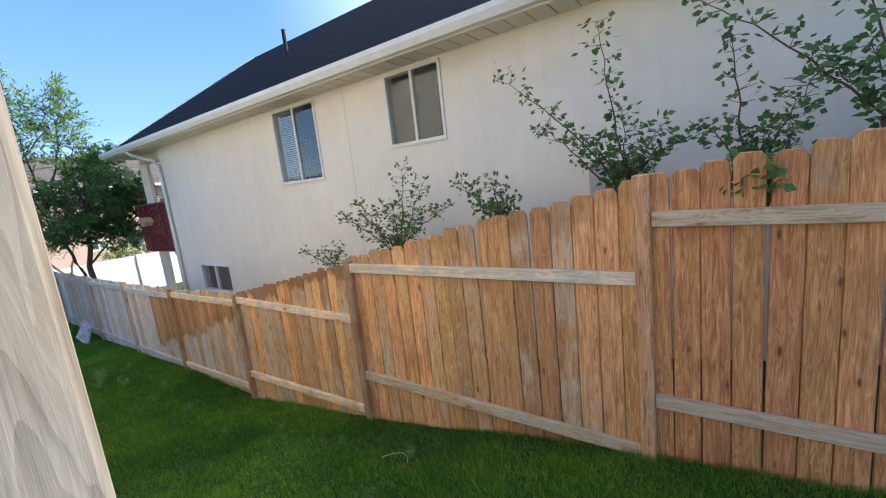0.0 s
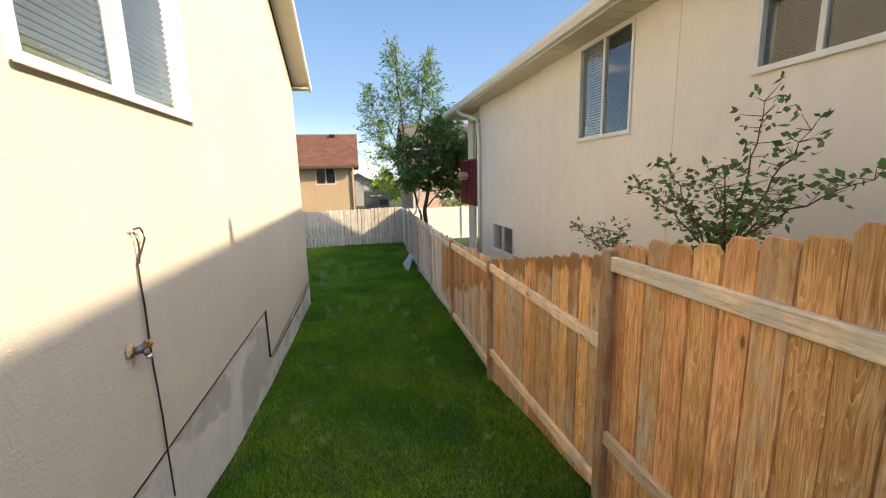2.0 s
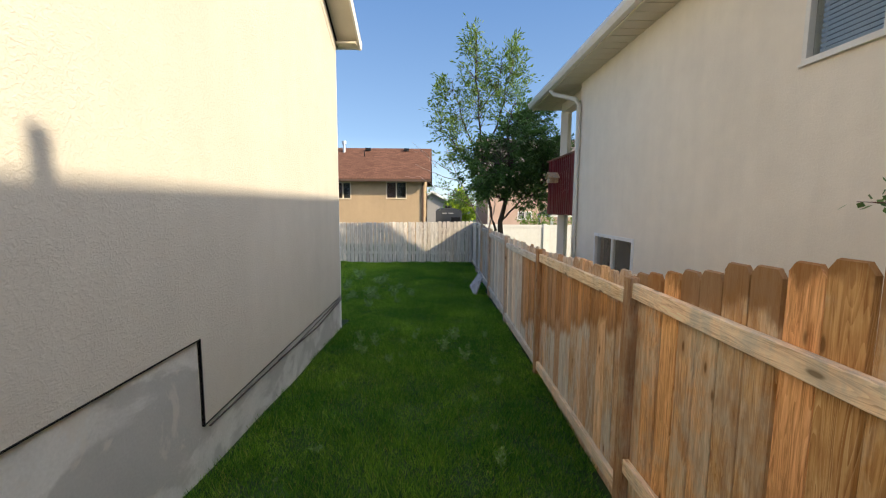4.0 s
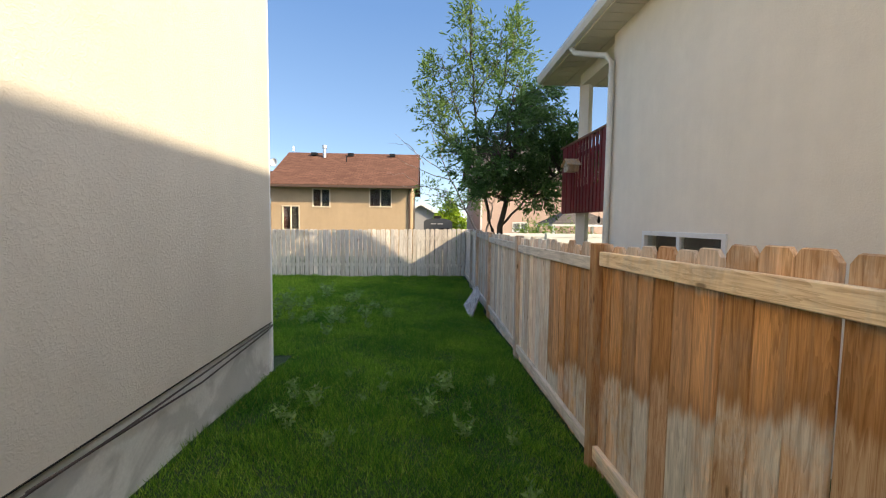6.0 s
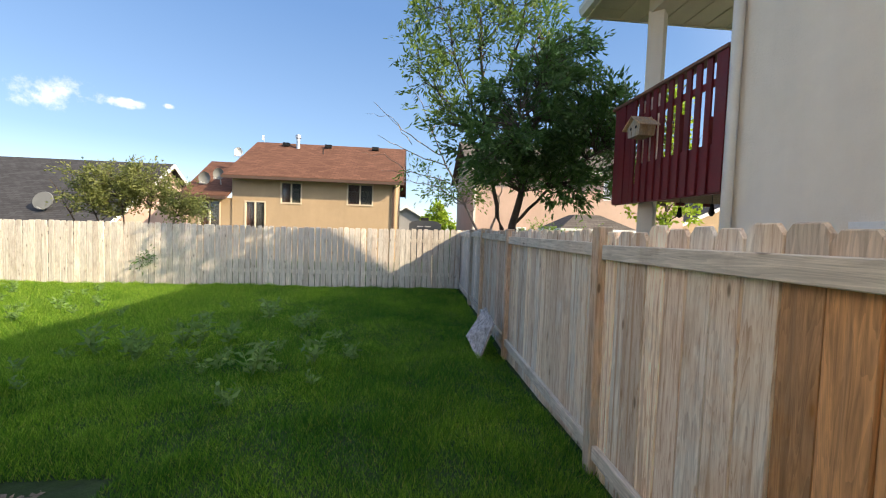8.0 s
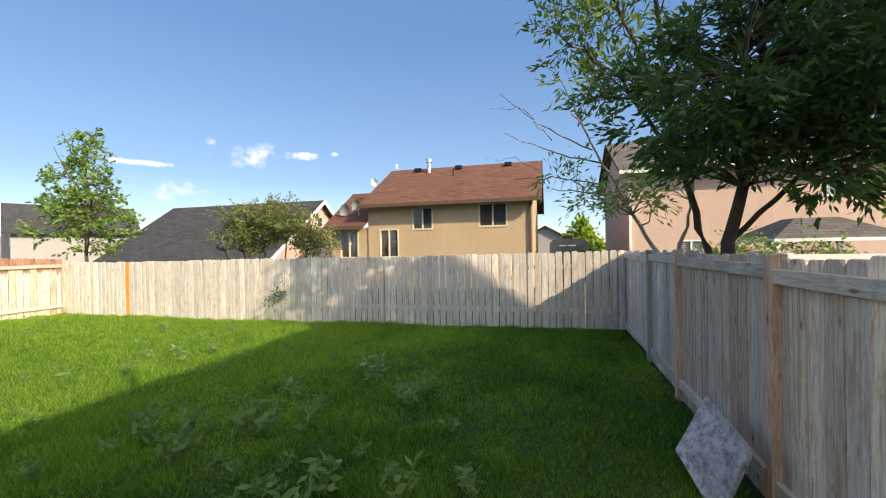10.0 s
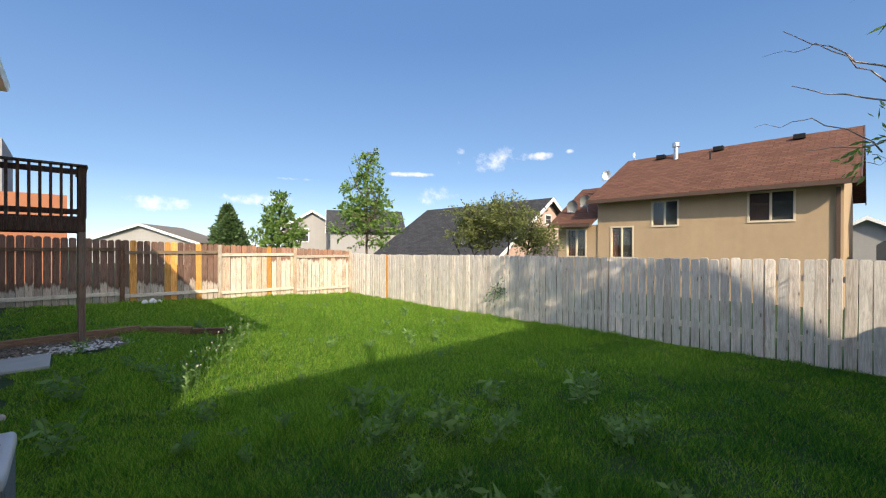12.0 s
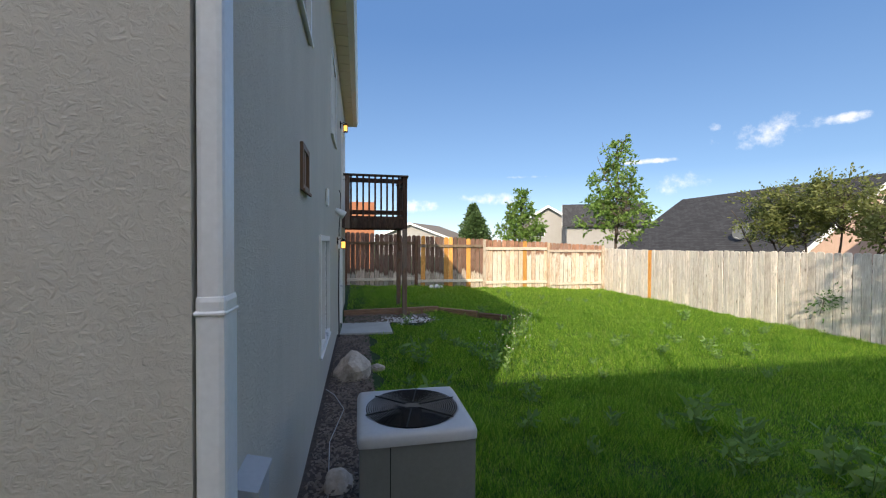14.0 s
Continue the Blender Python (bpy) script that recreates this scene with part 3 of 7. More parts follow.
def build_ground():
    xs = np.concatenate([[-1500, -400, -120, -60, -40, -30], np.arange(-24, 8.01, 0.25), [14, 25, 60, 150, 500, 1500]])
    ys = np.concatenate([[-1500, -400, -120, -60, -30, -20], np.arange(-14, 5.01, 0.25), [9, 15, 30, 60, 150, 500, 1500]])
    X, Y = np.meshgrid(xs, ys, indexing="ij")
    Z = ground_z(X, Y)
    n, m = X.shape
    ids = np.arange(n * m).reshape(n, m)
    faces = np.stack([ids[:-1, :-1], ids[1:, :-1], ids[1:, 1:], ids[:-1, 1:]], -1).reshape(-1, 4)
    ob = new("ground", raw_mesh("ground", np.stack([X, Y, Z], -1).reshape(-1, 3), faces, M_GROUND, True))
    tagged(ob, "dark green turf sloping down beside the house", "ground", kind="structure")


build_ground()


# ---- structure: walls with openings ----
def weld(bm):
    bmesh.ops.remove_doubles(bm, verts=bm.verts, dist=1e-4)


def wall_boxes(bm, axis, face, back, a0, a1, z0, z1, holes=()):
    """A wall in the plane axis = face, as thick as face to back, from a0 to a1, with openings (a0, a1, z0, z1)."""
    cuts = sorted({a0, a1, *[h[0] for h in holes], *[h[1] for h in holes]})
    lo, hi = min(face, back), max(face, back)
    for u, v in zip(cuts, cuts[1:]):
        mid, z = (u + v) / 2, z0
        for h in sorted((h for h in holes if h[0] < mid < h[1]), key=lambda h: h[2]):
            if h[2] > z:
                box(bm, *((u, v, lo, hi) if axis == "y" else (lo, hi, u, v)), z, h[2])
            z = h[3]
        if z < z1:
            box(bm, *((u, v, lo, hi) if axis == "y" else (lo, hi, u, v)), z, z1)
    weld(bm)


TURN_OF = {"-y": 0, "+y": 180, "-x": -90, "+x": 90}
counts = {}


def window(place, facing, w, h, label, frame_mat, leaves=("dark", "dark"), bar=0.05, blind="", proud=0.02, name=""):
    """A two-leaf sliding window; its origin is the middle of the sill line on the wall's face. Each leaf: dark, blind or screen behind its pane."""
    counts["window"] = counts.get("window", 0) + 1
    m = Matrix.Translation(place) @ Matrix.Rotation(radians(TURN_OF[facing]), 4, "Z")
    win = thing(name or "window_%d" % counts["window"], label, "window", kind="structure", at=m)
    bm = bmesh.new()
    for d in ((-w / 2, -w / 2 + bar, 0, h), (w / 2 - bar, w / 2, 0, h), (-w / 2 + bar, w / 2 - bar, 0, bar), (-w / 2 + bar, w / 2 - bar, h - bar, h)):
        box(bm, d[0], d[1], -proud, 0.09, d[2], d[3])
    part("window_frame", bm, frame_mat, win)
    box_part("mullion", (-bar * 0.55, bar * 0.55, -proud * 0.6, 0.07, bar, h - bar), frame_mat, win, bev=0.004)
    box_part("window_sill", (-w / 2 - 0.015, w / 2 + 0.015, -proud - 0.012, -proud + 0.001, -0.012, 0.008), frame_mat, win, bev=0.004)
    for k, leaf in enumerate(leaves):
        x0, x1 = ((-w / 2 + bar, -bar * 0.55) if k == 0 else (bar * 0.55, w / 2 - bar))
        y = 0.03 if k == 0 else 0.012
        pane = box_part("pane", (x0, x1, y, y + 0.006, bar, h - bar), M_GLASS, win)
        pane.visible_shadow = False
        bm = bmesh.new()
        if leaf == "blind":
            n = int((h - 2 * bar) / 0.035)
            for i in range(n):
                z = bar + (i + 0.5) * (h - 2 * bar) / n
                vs = box(bm, x0, x1, 0.075, 0.100, z - 0.0015, z + 0.0015)
                bmesh.ops.rotate(bm, verts=vs, cent=(0, 0.087, z), matrix=Matrix.Rotation(radians(-52), 3, "X"))
            part("blind", bm, M_BLIND_GREY if blind == "grey" else M_BLIND, win, "horizontal slat blind")
        elif leaf == "screen":
            box(bm, x0, x1, 0.045, 0.048, bar, h - bar)
            part("insect_screen", bm, M_SCREEN, win, "dark insect screen")
        elif leaf == "curtain":
            for i in range(9):
                a = x0 + (x1 - x0) * i / 9
                box(bm, a, a + (x1 - x0) / 9.5, 0.11 + 0.012 * (i % 2), 0.125 + 0.012 * (i % 2), bar, h - bar)
            part("curtain", bm, M_CURTAIN, win, "dark brown curtain")
        else:
            bm.free()
    box_part("room_back", (-w / 2, w / 2, 0.16, 0.18, 0, h), M_ROOM, win, "dim room behind the glass")
    return win


def slope_slab(bm, pts, thick):
    """A roof slab from its four upper corners."""
    up = [bm.verts.new(p) for p in pts]
    dn = [bm.verts.new((p[0], p[1], p[2] - thick)) for p in pts]
    n = len(pts)
    bm.faces.new(up)
    bm.faces.new(dn[::-1])
    for i in range(n):
        bm.faces.new((up[i], dn[i], dn[(i + 1) % n], up[(i + 1) % n]))


def ribbed_soffit(bm, x0, x1, y0, y1, z, step, along):
    """A soffit of lapped boards: one folded sheet with a groove between boards."""
    a, b = (x0, x1) if along == "x" else (y0, y1)
    n = max(1, int((b - a) / step))
    line = []
    for i in range(n):
        u, v = a + (b - a) * i / n, a + (b - a) * (i + 1) / n
        line += [(u + 0.009, z), (v - 0.009, z), (v - 0.009, z + 0.022), (v + 0.009, z + 0.022)]
    line = [(a, z + 0.022)] + line[:-1] + [(b, z + 0.022), (b, z + 0.03), (a, z + 0.03)]
    prism(bm, line, *((y0, y1, "y") if along == "x" else (x0, x1, "x")))


# -- the cream house that the walk goes round --
HX0, HX1, HY0, HY1, EAVE, PITCH = -8.53, 0.36, -9.2, -0.2, 4.36, 0.52
RIDGE_X = (HX0 + HX1) / 2


def our_house():
    bm = bmesh.new()
    wall_boxes(bm, "y", HY1, HY1 - 0.22, -4.85, HX1, 1.18, EAVE, [(-3.36, -1.84, 3.04, 4.28)])
    wall_boxes(bm, "y", HY1, HY1 - 0.22, HX0, -4.85, 0.62, EAVE)
    prism(bm, [(HX0, EAVE), (HX1, EAVE), (RIDGE_X, EAVE + PITCH * (HX1 - RIDGE_X))], HY1, HY1 - 0.22, "y")
    side = tagged(part("wall_east", bm, M_STUCCO), "cream stucco gable wall beside the narrow lawn", "wall", kind="structure")
    bm = bmesh.new()
    holes = [(-2.2, -1.4, 2.86, 3.85), (-5.18, -4.33, 2.82, 3.85), (-3.93, -2.88, 0.50, 1.57), (-2.06, -1.76, 1.82, 2.10), (-7.05, -6.05, -0.06, 1.54), (-8.10, -7.20, 1.98, 3.75)]
    wall_boxes(bm, "x", HX0, HX0 + 0.22, HY0, HY1 - 0.22, 0.06, EAVE, holes)
    tagged(part("wall_back", bm, M_STUCCO), "cream stucco back wall of the house in shade", "wall", kind="structure")
    bm = bmesh.new()
    wall_boxes(bm, "x", HX1, HX1 - 0.22, HY0, HY1 - 0.22, -0.4, EAVE)
    tagged(part("wall_front", bm, M_STUCCO), "cream stucco front wall", "wall", kind="structure")
    bm = bmesh.new()
    wall_boxes(bm, "y", HY0, HY0 + 0.22, HX0 + 0.22, HX1 - 0.22, -0.4, EAVE)
    prism(bm, [(HX0, EAVE), (HX1, EAVE), (RIDGE_X, EAVE + PITCH * (HX1 - RIDGE_X))], HY0, HY0 + 0.22, "y")
    tagged(part("wall_far", bm, M_STUCCO), "cream stucco far gable wall", "wall", kind="structure")
    bm = bmesh.new()
    wall_boxes(bm, "y", HY1 - 0.018, HY1 - 0.21, -4.87, HX1, -0.5, 1.18)
    wall_boxes(bm, "y", HY1 - 0.018, HY1 - 0.21, HX0 + 0.018, -4.87, -0.5, 0.62)
    wall_boxes(bm, "x", HX0 + 0.018, HX0 + 0.21, HY0, HY1 - 0.21, -0.5, 0.06)
    tagged(part("foundation", bm, M_CONCRETE), "stepped grey concrete foundation with damp patches", "foundation", kind="structure")
    # black strip that paints the shadow line under the stucco's edge
    bm = bmesh.new()
    box(bm, -4.85, HX1, HY1 - 0.012, HY1 + 0.004, 1.172, 1.180)
    box(bm, -4.860, -4.850, HY1 - 0.012, HY1 + 0.006, 0.61, 1.180)
    box(bm, HX0, -4.860, HY1 - 0.012, HY1 + 0.004, 0.612, 0.62)
    tagged(part("trim", bm, M_BLACK), "thin black strip drawn as the shadow line at the stucco's foot", "trim", kind="structure")
    # roof, soffits, fascia
    ov, rake = 0.20, 0.32
    x0, x1 = HX0 - ov, HX1 + ov
    zr = EAVE + 0.10 + PITCH * (RIDGE_X - x0)
    ze = EAVE + 0.10
    roof = thing("roof", "dark shingle roof over the cream house", "roof", kind="structure")
    for a in (x0, x1):
        bm = bmesh.new()
        slope_slab(bm, [(a, HY0 - rake, ze), (a, HY1 + rake, ze), (RIDGE_X, HY1 + rake, zr), (RIDGE_X, HY0 - rake, zr)], 0.10)
        part("roof_slope", bm, M_GREYROOF, roof)
    bm = bmesh.new()
    ribbed_soffit(bm, x0 + 0.02, HX0 - 0.005, HY0 - rake, HY1 + rake - 0.02, EAVE - 0.03, 0.30, "y")
    part("eave_soffit", bm, M_SOFFIT, roof, "cream vented soffit boards")
    bm = bmesh.new()
    for s in (-1, 1):
        xa = x0 if s < 0 else x1
        for i in range(26):
            f, g = i / 26 + 0.001, (i + 1) / 26 - 0.001
            a, b = xa + (RIDGE_X - xa) * f, xa + (RIDGE_X - xa) * g
            za, zb = ze + (zr - ze) * f - 0.115, ze + (zr - ze) * g - 0.115
            vs = [bm.verts.new(p) for p in ((a, HY1 + 0.004, za), (b, HY1 + 0.004, zb), (b, HY1 + rake - 0.02, zb), (a, HY1 + rake - 0.02, za))]
            bm.faces.new(vs)
            wv = [bm.verts.new((v.co.x, v.co.y, v.co.z + 0.012)) for v in vs]
            bm.faces.new(wv[::-1])
    part("rake_soffit", bm, M_SOFFIT, roof, "cream soffit boards under the gable rake")
    bm = bmesh.new()
    for xa in (x0, x1):
        prism(bm, [(xa, ze + 0.015), (RIDGE_X, zr + 0.015), (RIDGE_X, zr - 0.16), (xa, ze - 0.16)], HY1 + rake - 0.018, HY1 + rake + 0.008, "y")
    part("rake_board", bm, M_GUTTER, roof, "cream metal rake board")
    bm = bmesh.new()
    prism(bm, [(x0 - 0.105, ze - 0.0), (x0 - 0.105, ze - 0.05), (x0 - 0.07, ze - 0.125), (x0 + 0.018, ze - 0.125), (x0 + 0.018, ze)], HY0 - rake, HY1 + rake + 0.01, "y")
    part("gutter", bm, M_GUTTER, roof, "cream metal rain gutter")
    # diagonal control joint in the stucco
    bm = bmesh.new()
    prism(bm, [(HX0 + 0.05, 4.36 - 0.16), (-5.2, 4.36 - 0.14 + 0.5 * 3.25), (-5.2, 4.36 - 0.148 + 0.5 * 3.25), (HX0 + 0.05, 4.36 - 0.168)], HY1 + 0.0005, HY1 + 0.004, "y")
    tagged(part("control_joint", bm, M_SOFFIT), "thin joint line in the stucco below the rake", "joint", kind="structure")


our_house()
window((-2.60, HY1, 3.04), "+y", 1.52, 1.24, "white vinyl sliding window with half-closed slat blinds", M_GUTTER, ("blind", "blind"), 0.036, "grey")
window((HX0, -1.80, 2.86), "-x", 0.80, 0.99, "white upper window on the shaded back wall", M_VINYL, ("blind", "screen"), 0.045)
window((HX0, -4.755, 2.82), "-x", 0.85, 1.03, "white upper sliding window with an insect screen", M_VINYL, ("blind", "screen"), 0.045)
window((HX0, -3.405, 0.50), "-x", 1.05, 1.07, "white basement sliding window with one screened leaf", M_VINYL, ("blind", "screen"), 0.05)
window((HX0, -1.91, 1.82), "-x", 0.30, 0.28, "small brown louvred vent window", plain("brown_frame", (0.19, 0.105, 0.055), 0.6), ("dark", "dark"), 0.035)


def glazed_door(place, w, h, label, leaf):
    counts["door"] = counts.get("door", 0) + 1
    m = Matrix.Translation(place) @ Matrix.Rotation(radians(-90), 4, "Z")
    door = thing("door_%d" % counts["door"], label, "door", kind="structure", at=m)
    bm = bmesh.new()
    box(bm, -w / 2, -w / 2 + 0.07, -0.03, 0.10, 0, h)
    box(bm, w / 2 - 0.07, w / 2, -0.03, 0.10, 0, h)
    box(bm, -w / 2 + 0.07, w / 2 - 0.07, -0.03, 0.10, h - 0.07, h)
    part("door_frame", bm, M_VINYL, door)
    bm = bmesh.new()
    a, b = -w / 2 + 0.075, w / 2 - 0.075
    box(bm, a, a + 0.10, 0.01, 0.05, 0.01, h - 0.075)
    box(bm, b - 0.10, b, 0.01, 0.05, 0.01, h - 0.075)
    box(bm, a + 0.10, b - 0.10, 0.01, 0.05, 0.01, 0.22)
    box(bm, a + 0.10, b - 0.10, 0.01, 0.05, h - 0.20, h - 0.075)
    leafob = part("door_leaf", bm, M_VINYL, door)
    box_part("pane", (a + 0.10, b - 0.10, 0.025, 0.032, 0.22, h - 0.20), M_GLASS, leafob)
    bm = bmesh.new()
    tube(bm, [(b - 0.05, -0.035, h * 0.47), (b - 0.05, 0.02, h * 0.47)], 0.012)
    tube(bm, [(b - 0.05, -0.035, h * 0.47), (b - 0.14, -0.035, h * 0.47)], 0.010)
    part("door_handle", bm, M_STEEL, leafob, "metal lever handle")
    box_part("room_back", (-w / 2, w / 2, 0.16, 0.18, 0, h), M_ROOM, door, "dim room behind the glass")
    return door


glazed_door((HX0, -6.55, -0.06), 1.0, 1.60, "white glazed basement door under a lit lantern", None)
glazed_door((HX0, -7.65, 1.98), 0.9, 1.77, "white glazed door opening onto the small deck", None)

# -- the neighbour's cream house --
NY, NX0, NX1, NEAVE, NPITCH = 3.98, -10.2, 9.0, 4.36, 0.67


def neighbour_house():
    bm = bmesh.new()
    wall_boxes(bm, "y", NY, NY + 0.22, NX0, NX1, -0.5, NEAVE, [(-5.48, -4.35, 3.06, 4.27), (-2.90, -1.98, 3.34, 4.27), (-9.22, -7.86, 0.92, 1.57)])
    wall_boxes(bm, "x", NX0, NX0 + 0.22, NY + 0.22, 12.5, -0.5, NEAVE)
    wall_boxes(bm, "x", NX1, NX1 - 0.22, NY + 0.22, 12.5, -0.5, NEAVE)
    wall_boxes(bm, "y", 12.5, 12.28, NX0 + 0.22, NX1 - 0.22, -0.5, NEAVE)
    house = thing("house", "cream stucco house with a black hip roof beside the fence", "house")
    part("wall", bm, M_STUCCO_N, house)
    x0, x1, y0, y1 = -12.30, NX1 + 0.45, NY - 0.42, 13.05
    run = (y1 - y0) / 2
    ze, zr = NEAVE + 0.06, NEAVE + 0.06 + NPITCH * run
    ym = y0 + run
    roof = new("roof")
    roof["label"] = "black asphalt shingle roof"
    roof.parent = house
    for pts in ([(x0, y0, ze), (x1, y0, ze), (x1, ym, zr), (x0, ym, zr)], [(x0, y1, ze), (x0, ym, zr), (x1, ym, zr), (x1, y1, ze)]):
        bm = bmesh.new()
        slope_slab(bm, pts, 0.06)
        part("roof_slope", bm, M_BLACKROOF, roof)
    for gx in (x0 + 0.30, NX1 - 0.22):
        bm = bmesh.new()
        prism(bm, [(NY, NEAVE + 0.004), (y1 - 0.5, NEAVE + 0.004), (ym, NEAVE + NPITCH * (ym - NY) - 0.02)], gx, gx + 0.2, "x")
        part("gable_wall", bm, M_STUCCO_N, house)
    bm = bmesh.new()
    for a in (y0, y1):
        prism(bm, [(a, ze + 0.015), (ym, zr + 0.015), (ym, zr - 0.17), (a, ze - 0.17)], x0 - 0.022, x0 - 0.002, "x")
    part("rake_board", bm, M_GUTTER, house, "cream metal rake board")
    bm = bmesh.new()
    ribbed_soffit(bm, x0 + 0.03, x1, y0 + 0.03, NY - 0.004, NEAVE - 0.06, 0.22, "x")
    part("soffit", bm, M_SOFFIT, house, "cream ribbed soffit")
    bm = bmesh.new()
    ribbed_soffit(bm, x0 + 0.03, NX0 - 0.004, NY, y1, NEAVE - 0.06, 0.30, "y")
    part("porch_ceiling", bm, M_SOFFIT, house)
    bm = bmesh.new()
    box(bm, x0 + 0.02, x1, y0, y0 + 0.03, NEAVE - 0.075, NEAVE + 0.02)
    box(bm, x0, x0 + 0.03, y0 + 0.03, y1, NEAVE - 0.075, NEAVE + 0.02)
    box(bm, x0 + 0.55, x0 + 0.75, NY + 0.12, NY + 0.32, NEAVE - 0.26, NEAVE - 0.06)
    box(bm, x0 + 0.75, NX0, NY + 0.12, NY + 0.32, NEAVE - 0.26, NEAVE - 0.06)
    part("fascia", bm, M_SOFFIT, house, "cream fascia and porch beam")
    bm = bmesh.new()
    prism(bm, [(y0 - 0.11, ze + 0.01), (y0 - 0.11, ze - 0.045), (y0 - 0.075, ze - 0.115), (y0 - 0.002, ze - 0.115), (y0 - 0.002, ze + 0.01), (y0 - 0.02, ze + 0.01), (y0 - 0.02, ze - 0.09), (y0 - 0.09, ze - 0.03), (y0 - 0.095, ze + 0.01)], x0, x1, "x")
    part("gutter", bm, M_GUTTER, house, "cream metal rain gutter")
    bm = bmesh.new()
    sx = NX0 + 0.06
    tube(bm, [(sx - 0.55, y0 - 0.03, ze - 0.10), (sx - 0.50, y0 + 0.02, ze - 0.20), (sx - 0.08, NY - 0.10, ze - 0.40), (sx, NY - 0.055, ze - 0.52), (sx, NY - 0.055, 2.0), (sx, NY - 0.055, 0.1)], 0.042, 8)
    part("downspout", bm, M_GUTTER, house, "cream downspout with an elbow", smooth=True)
    bm = bmesh.new()
    tube(bm, [(-1.01, 5.35, 5.2), (-1.01, 5.35, 5.86)], 0.045, 10)
    part("vent_pipe", bm, M_BLACK, house, "black roof vent pipe")
    bm = bmesh.new()
    tube(bm, [(-7.6, 6.1, 5.9), (-7.6, 6.1, 6.66)], 0.045, 10)
    part("vent_pipe", bm, M_BLACK, house)
    box_part("control_joint", (-3.706, -3.696, NY - 0.003, NY - 0.0005, 0.4, NEAVE - 0.05), M_SOFFIT, house)
    # balcony under the porch roof
    bm = bmesh.new()
    tube(bm, [(-11.72, NY + 0.22, -0.3), (-11.72, NY + 0.22, NEAVE - 0.24)], 0.12, 4)
    bmesh.ops.rotate(bm, verts=bm.verts, cent=(-11.72, NY + 0.22, 0), matrix=Matrix.Rotation(radians(45), 3, "Z"))
    part("porch_post", bm, M_STUCCO_N, house, "square cream porch post")
    balcony = thing("balcony", "barn-red board balcony rail under the porch", "balcony")
    y = NY - 0.02
    box_part("floor", (-12.08, NX0 - 0.002, y + 0.05, 7.2, 1.90, 2.02), M_DECK_POST, balcony)
    box_part("rim_board", (-12.10, NX0 - 0.01, y, y + 0.045, 1.83, 2.06), M_RED, balcony)
    box_part("top_cap", (-12.14, NX0 - 0.01, y - 0.05, y + 0.10, 3.045, 3.075), plain("brown_cap", (0.20, 0.09, 0.05), 0.6), balcony, "brown board cap")
    n = 14
    for i in range(n):
        xa = -12.10 + i * (1.88 / n)
        full = i < 3 or i in (n - 1,)
        box_part("board", (xa, xa + (0.126 if full else 0.068), y - 0.02 - (0.012 * (i % 2) if full else 0), y, 1.84, 3.045), M_RED, balcony)
    box_part("upper_rail", (-12.10, NX0 - 0.01, y + 0.001, y + 0.03, 2.79, 2.85), M_RED, balcony)
    box_part("lower_panel", (-11.62, NX0 - 0.01, y + 0.001, y + 0.02, 2.06, 2.28), M_RED, balcony)
    for k in range(8):
        bm = bmesh.new()
        box(bm, -12.10, -12.065, y + 0.05 + k * 0.4, y + 0.17 + k * 0.4, 1.86, 3.045)
        part("end_board", bm, M_RED, balcony)


neighbour_house()
window((-4.915, NY, 3.06), "-y", 1.13, 1.21, "cream-framed sliding window with a white blind", M_GUTTER, ("blind", "screen"), 0.038)
window((-2.44, NY, 3.34), "-y", 0.92, 0.93, "cream-framed window reflecting the opposite house", M_GUTTER, ("dark", "screen"), 0.038)
window((-8.54, NY, 0.92), "-y", 1.36, 0.65, "white basement window just above the fence", M_VINYL, ("dark", "screen"), 0.05)


# ---- fences ----
def picket_mesh(w, h, t, ear, mat, drop=0.0):
    """A dog-eared board, standing on its origin, its broad face towards -y."""
    bm = bmesh.new()
    rows = []
    for y, e in ((0, 0.0045), (0.012, 0.0), (t, 0.0)):
        outline = ((-w / 2 + e, -drop), (w / 2 - e, -drop), (w / 2 - e, h - ear), (w / 2 - ear * 0.75, h - e), (-w / 2 + ear * 0.75, h - e), (-w / 2 + e, h - ear))
        rows.append([bm.verts.new((px, y, pz)) for px, pz in outline])
    bm.faces.new(rows[0])
    bm.faces.new(rows[2][::-1])
    for lo, hi in zip(rows, rows[1:]):
        for i in range(6):
            bm.faces.new((lo[i], hi[i], hi[(i + 1) % 6], lo[(i + 1) % 6]))
    bmesh.ops.recalc_face_normals(bm, faces=bm.faces)
    return finish("picket", bm, mat)


def picket(parent, x, y, z, h, mat, w=0.14, turn=0.0, lean=0.0, t=0.018, ear=0.04, rng=random):
    ob = new("picket", picket_mesh(w, h, t, ear, mat))
    ob.matrix_basis = Matrix.Translation((x, y, z)) @ Matrix.Rotation(radians(turn), 4, "Z") @ Matrix.Rotation(radians(lean), 4, "Y")
    ob.parent = parent
    return ob


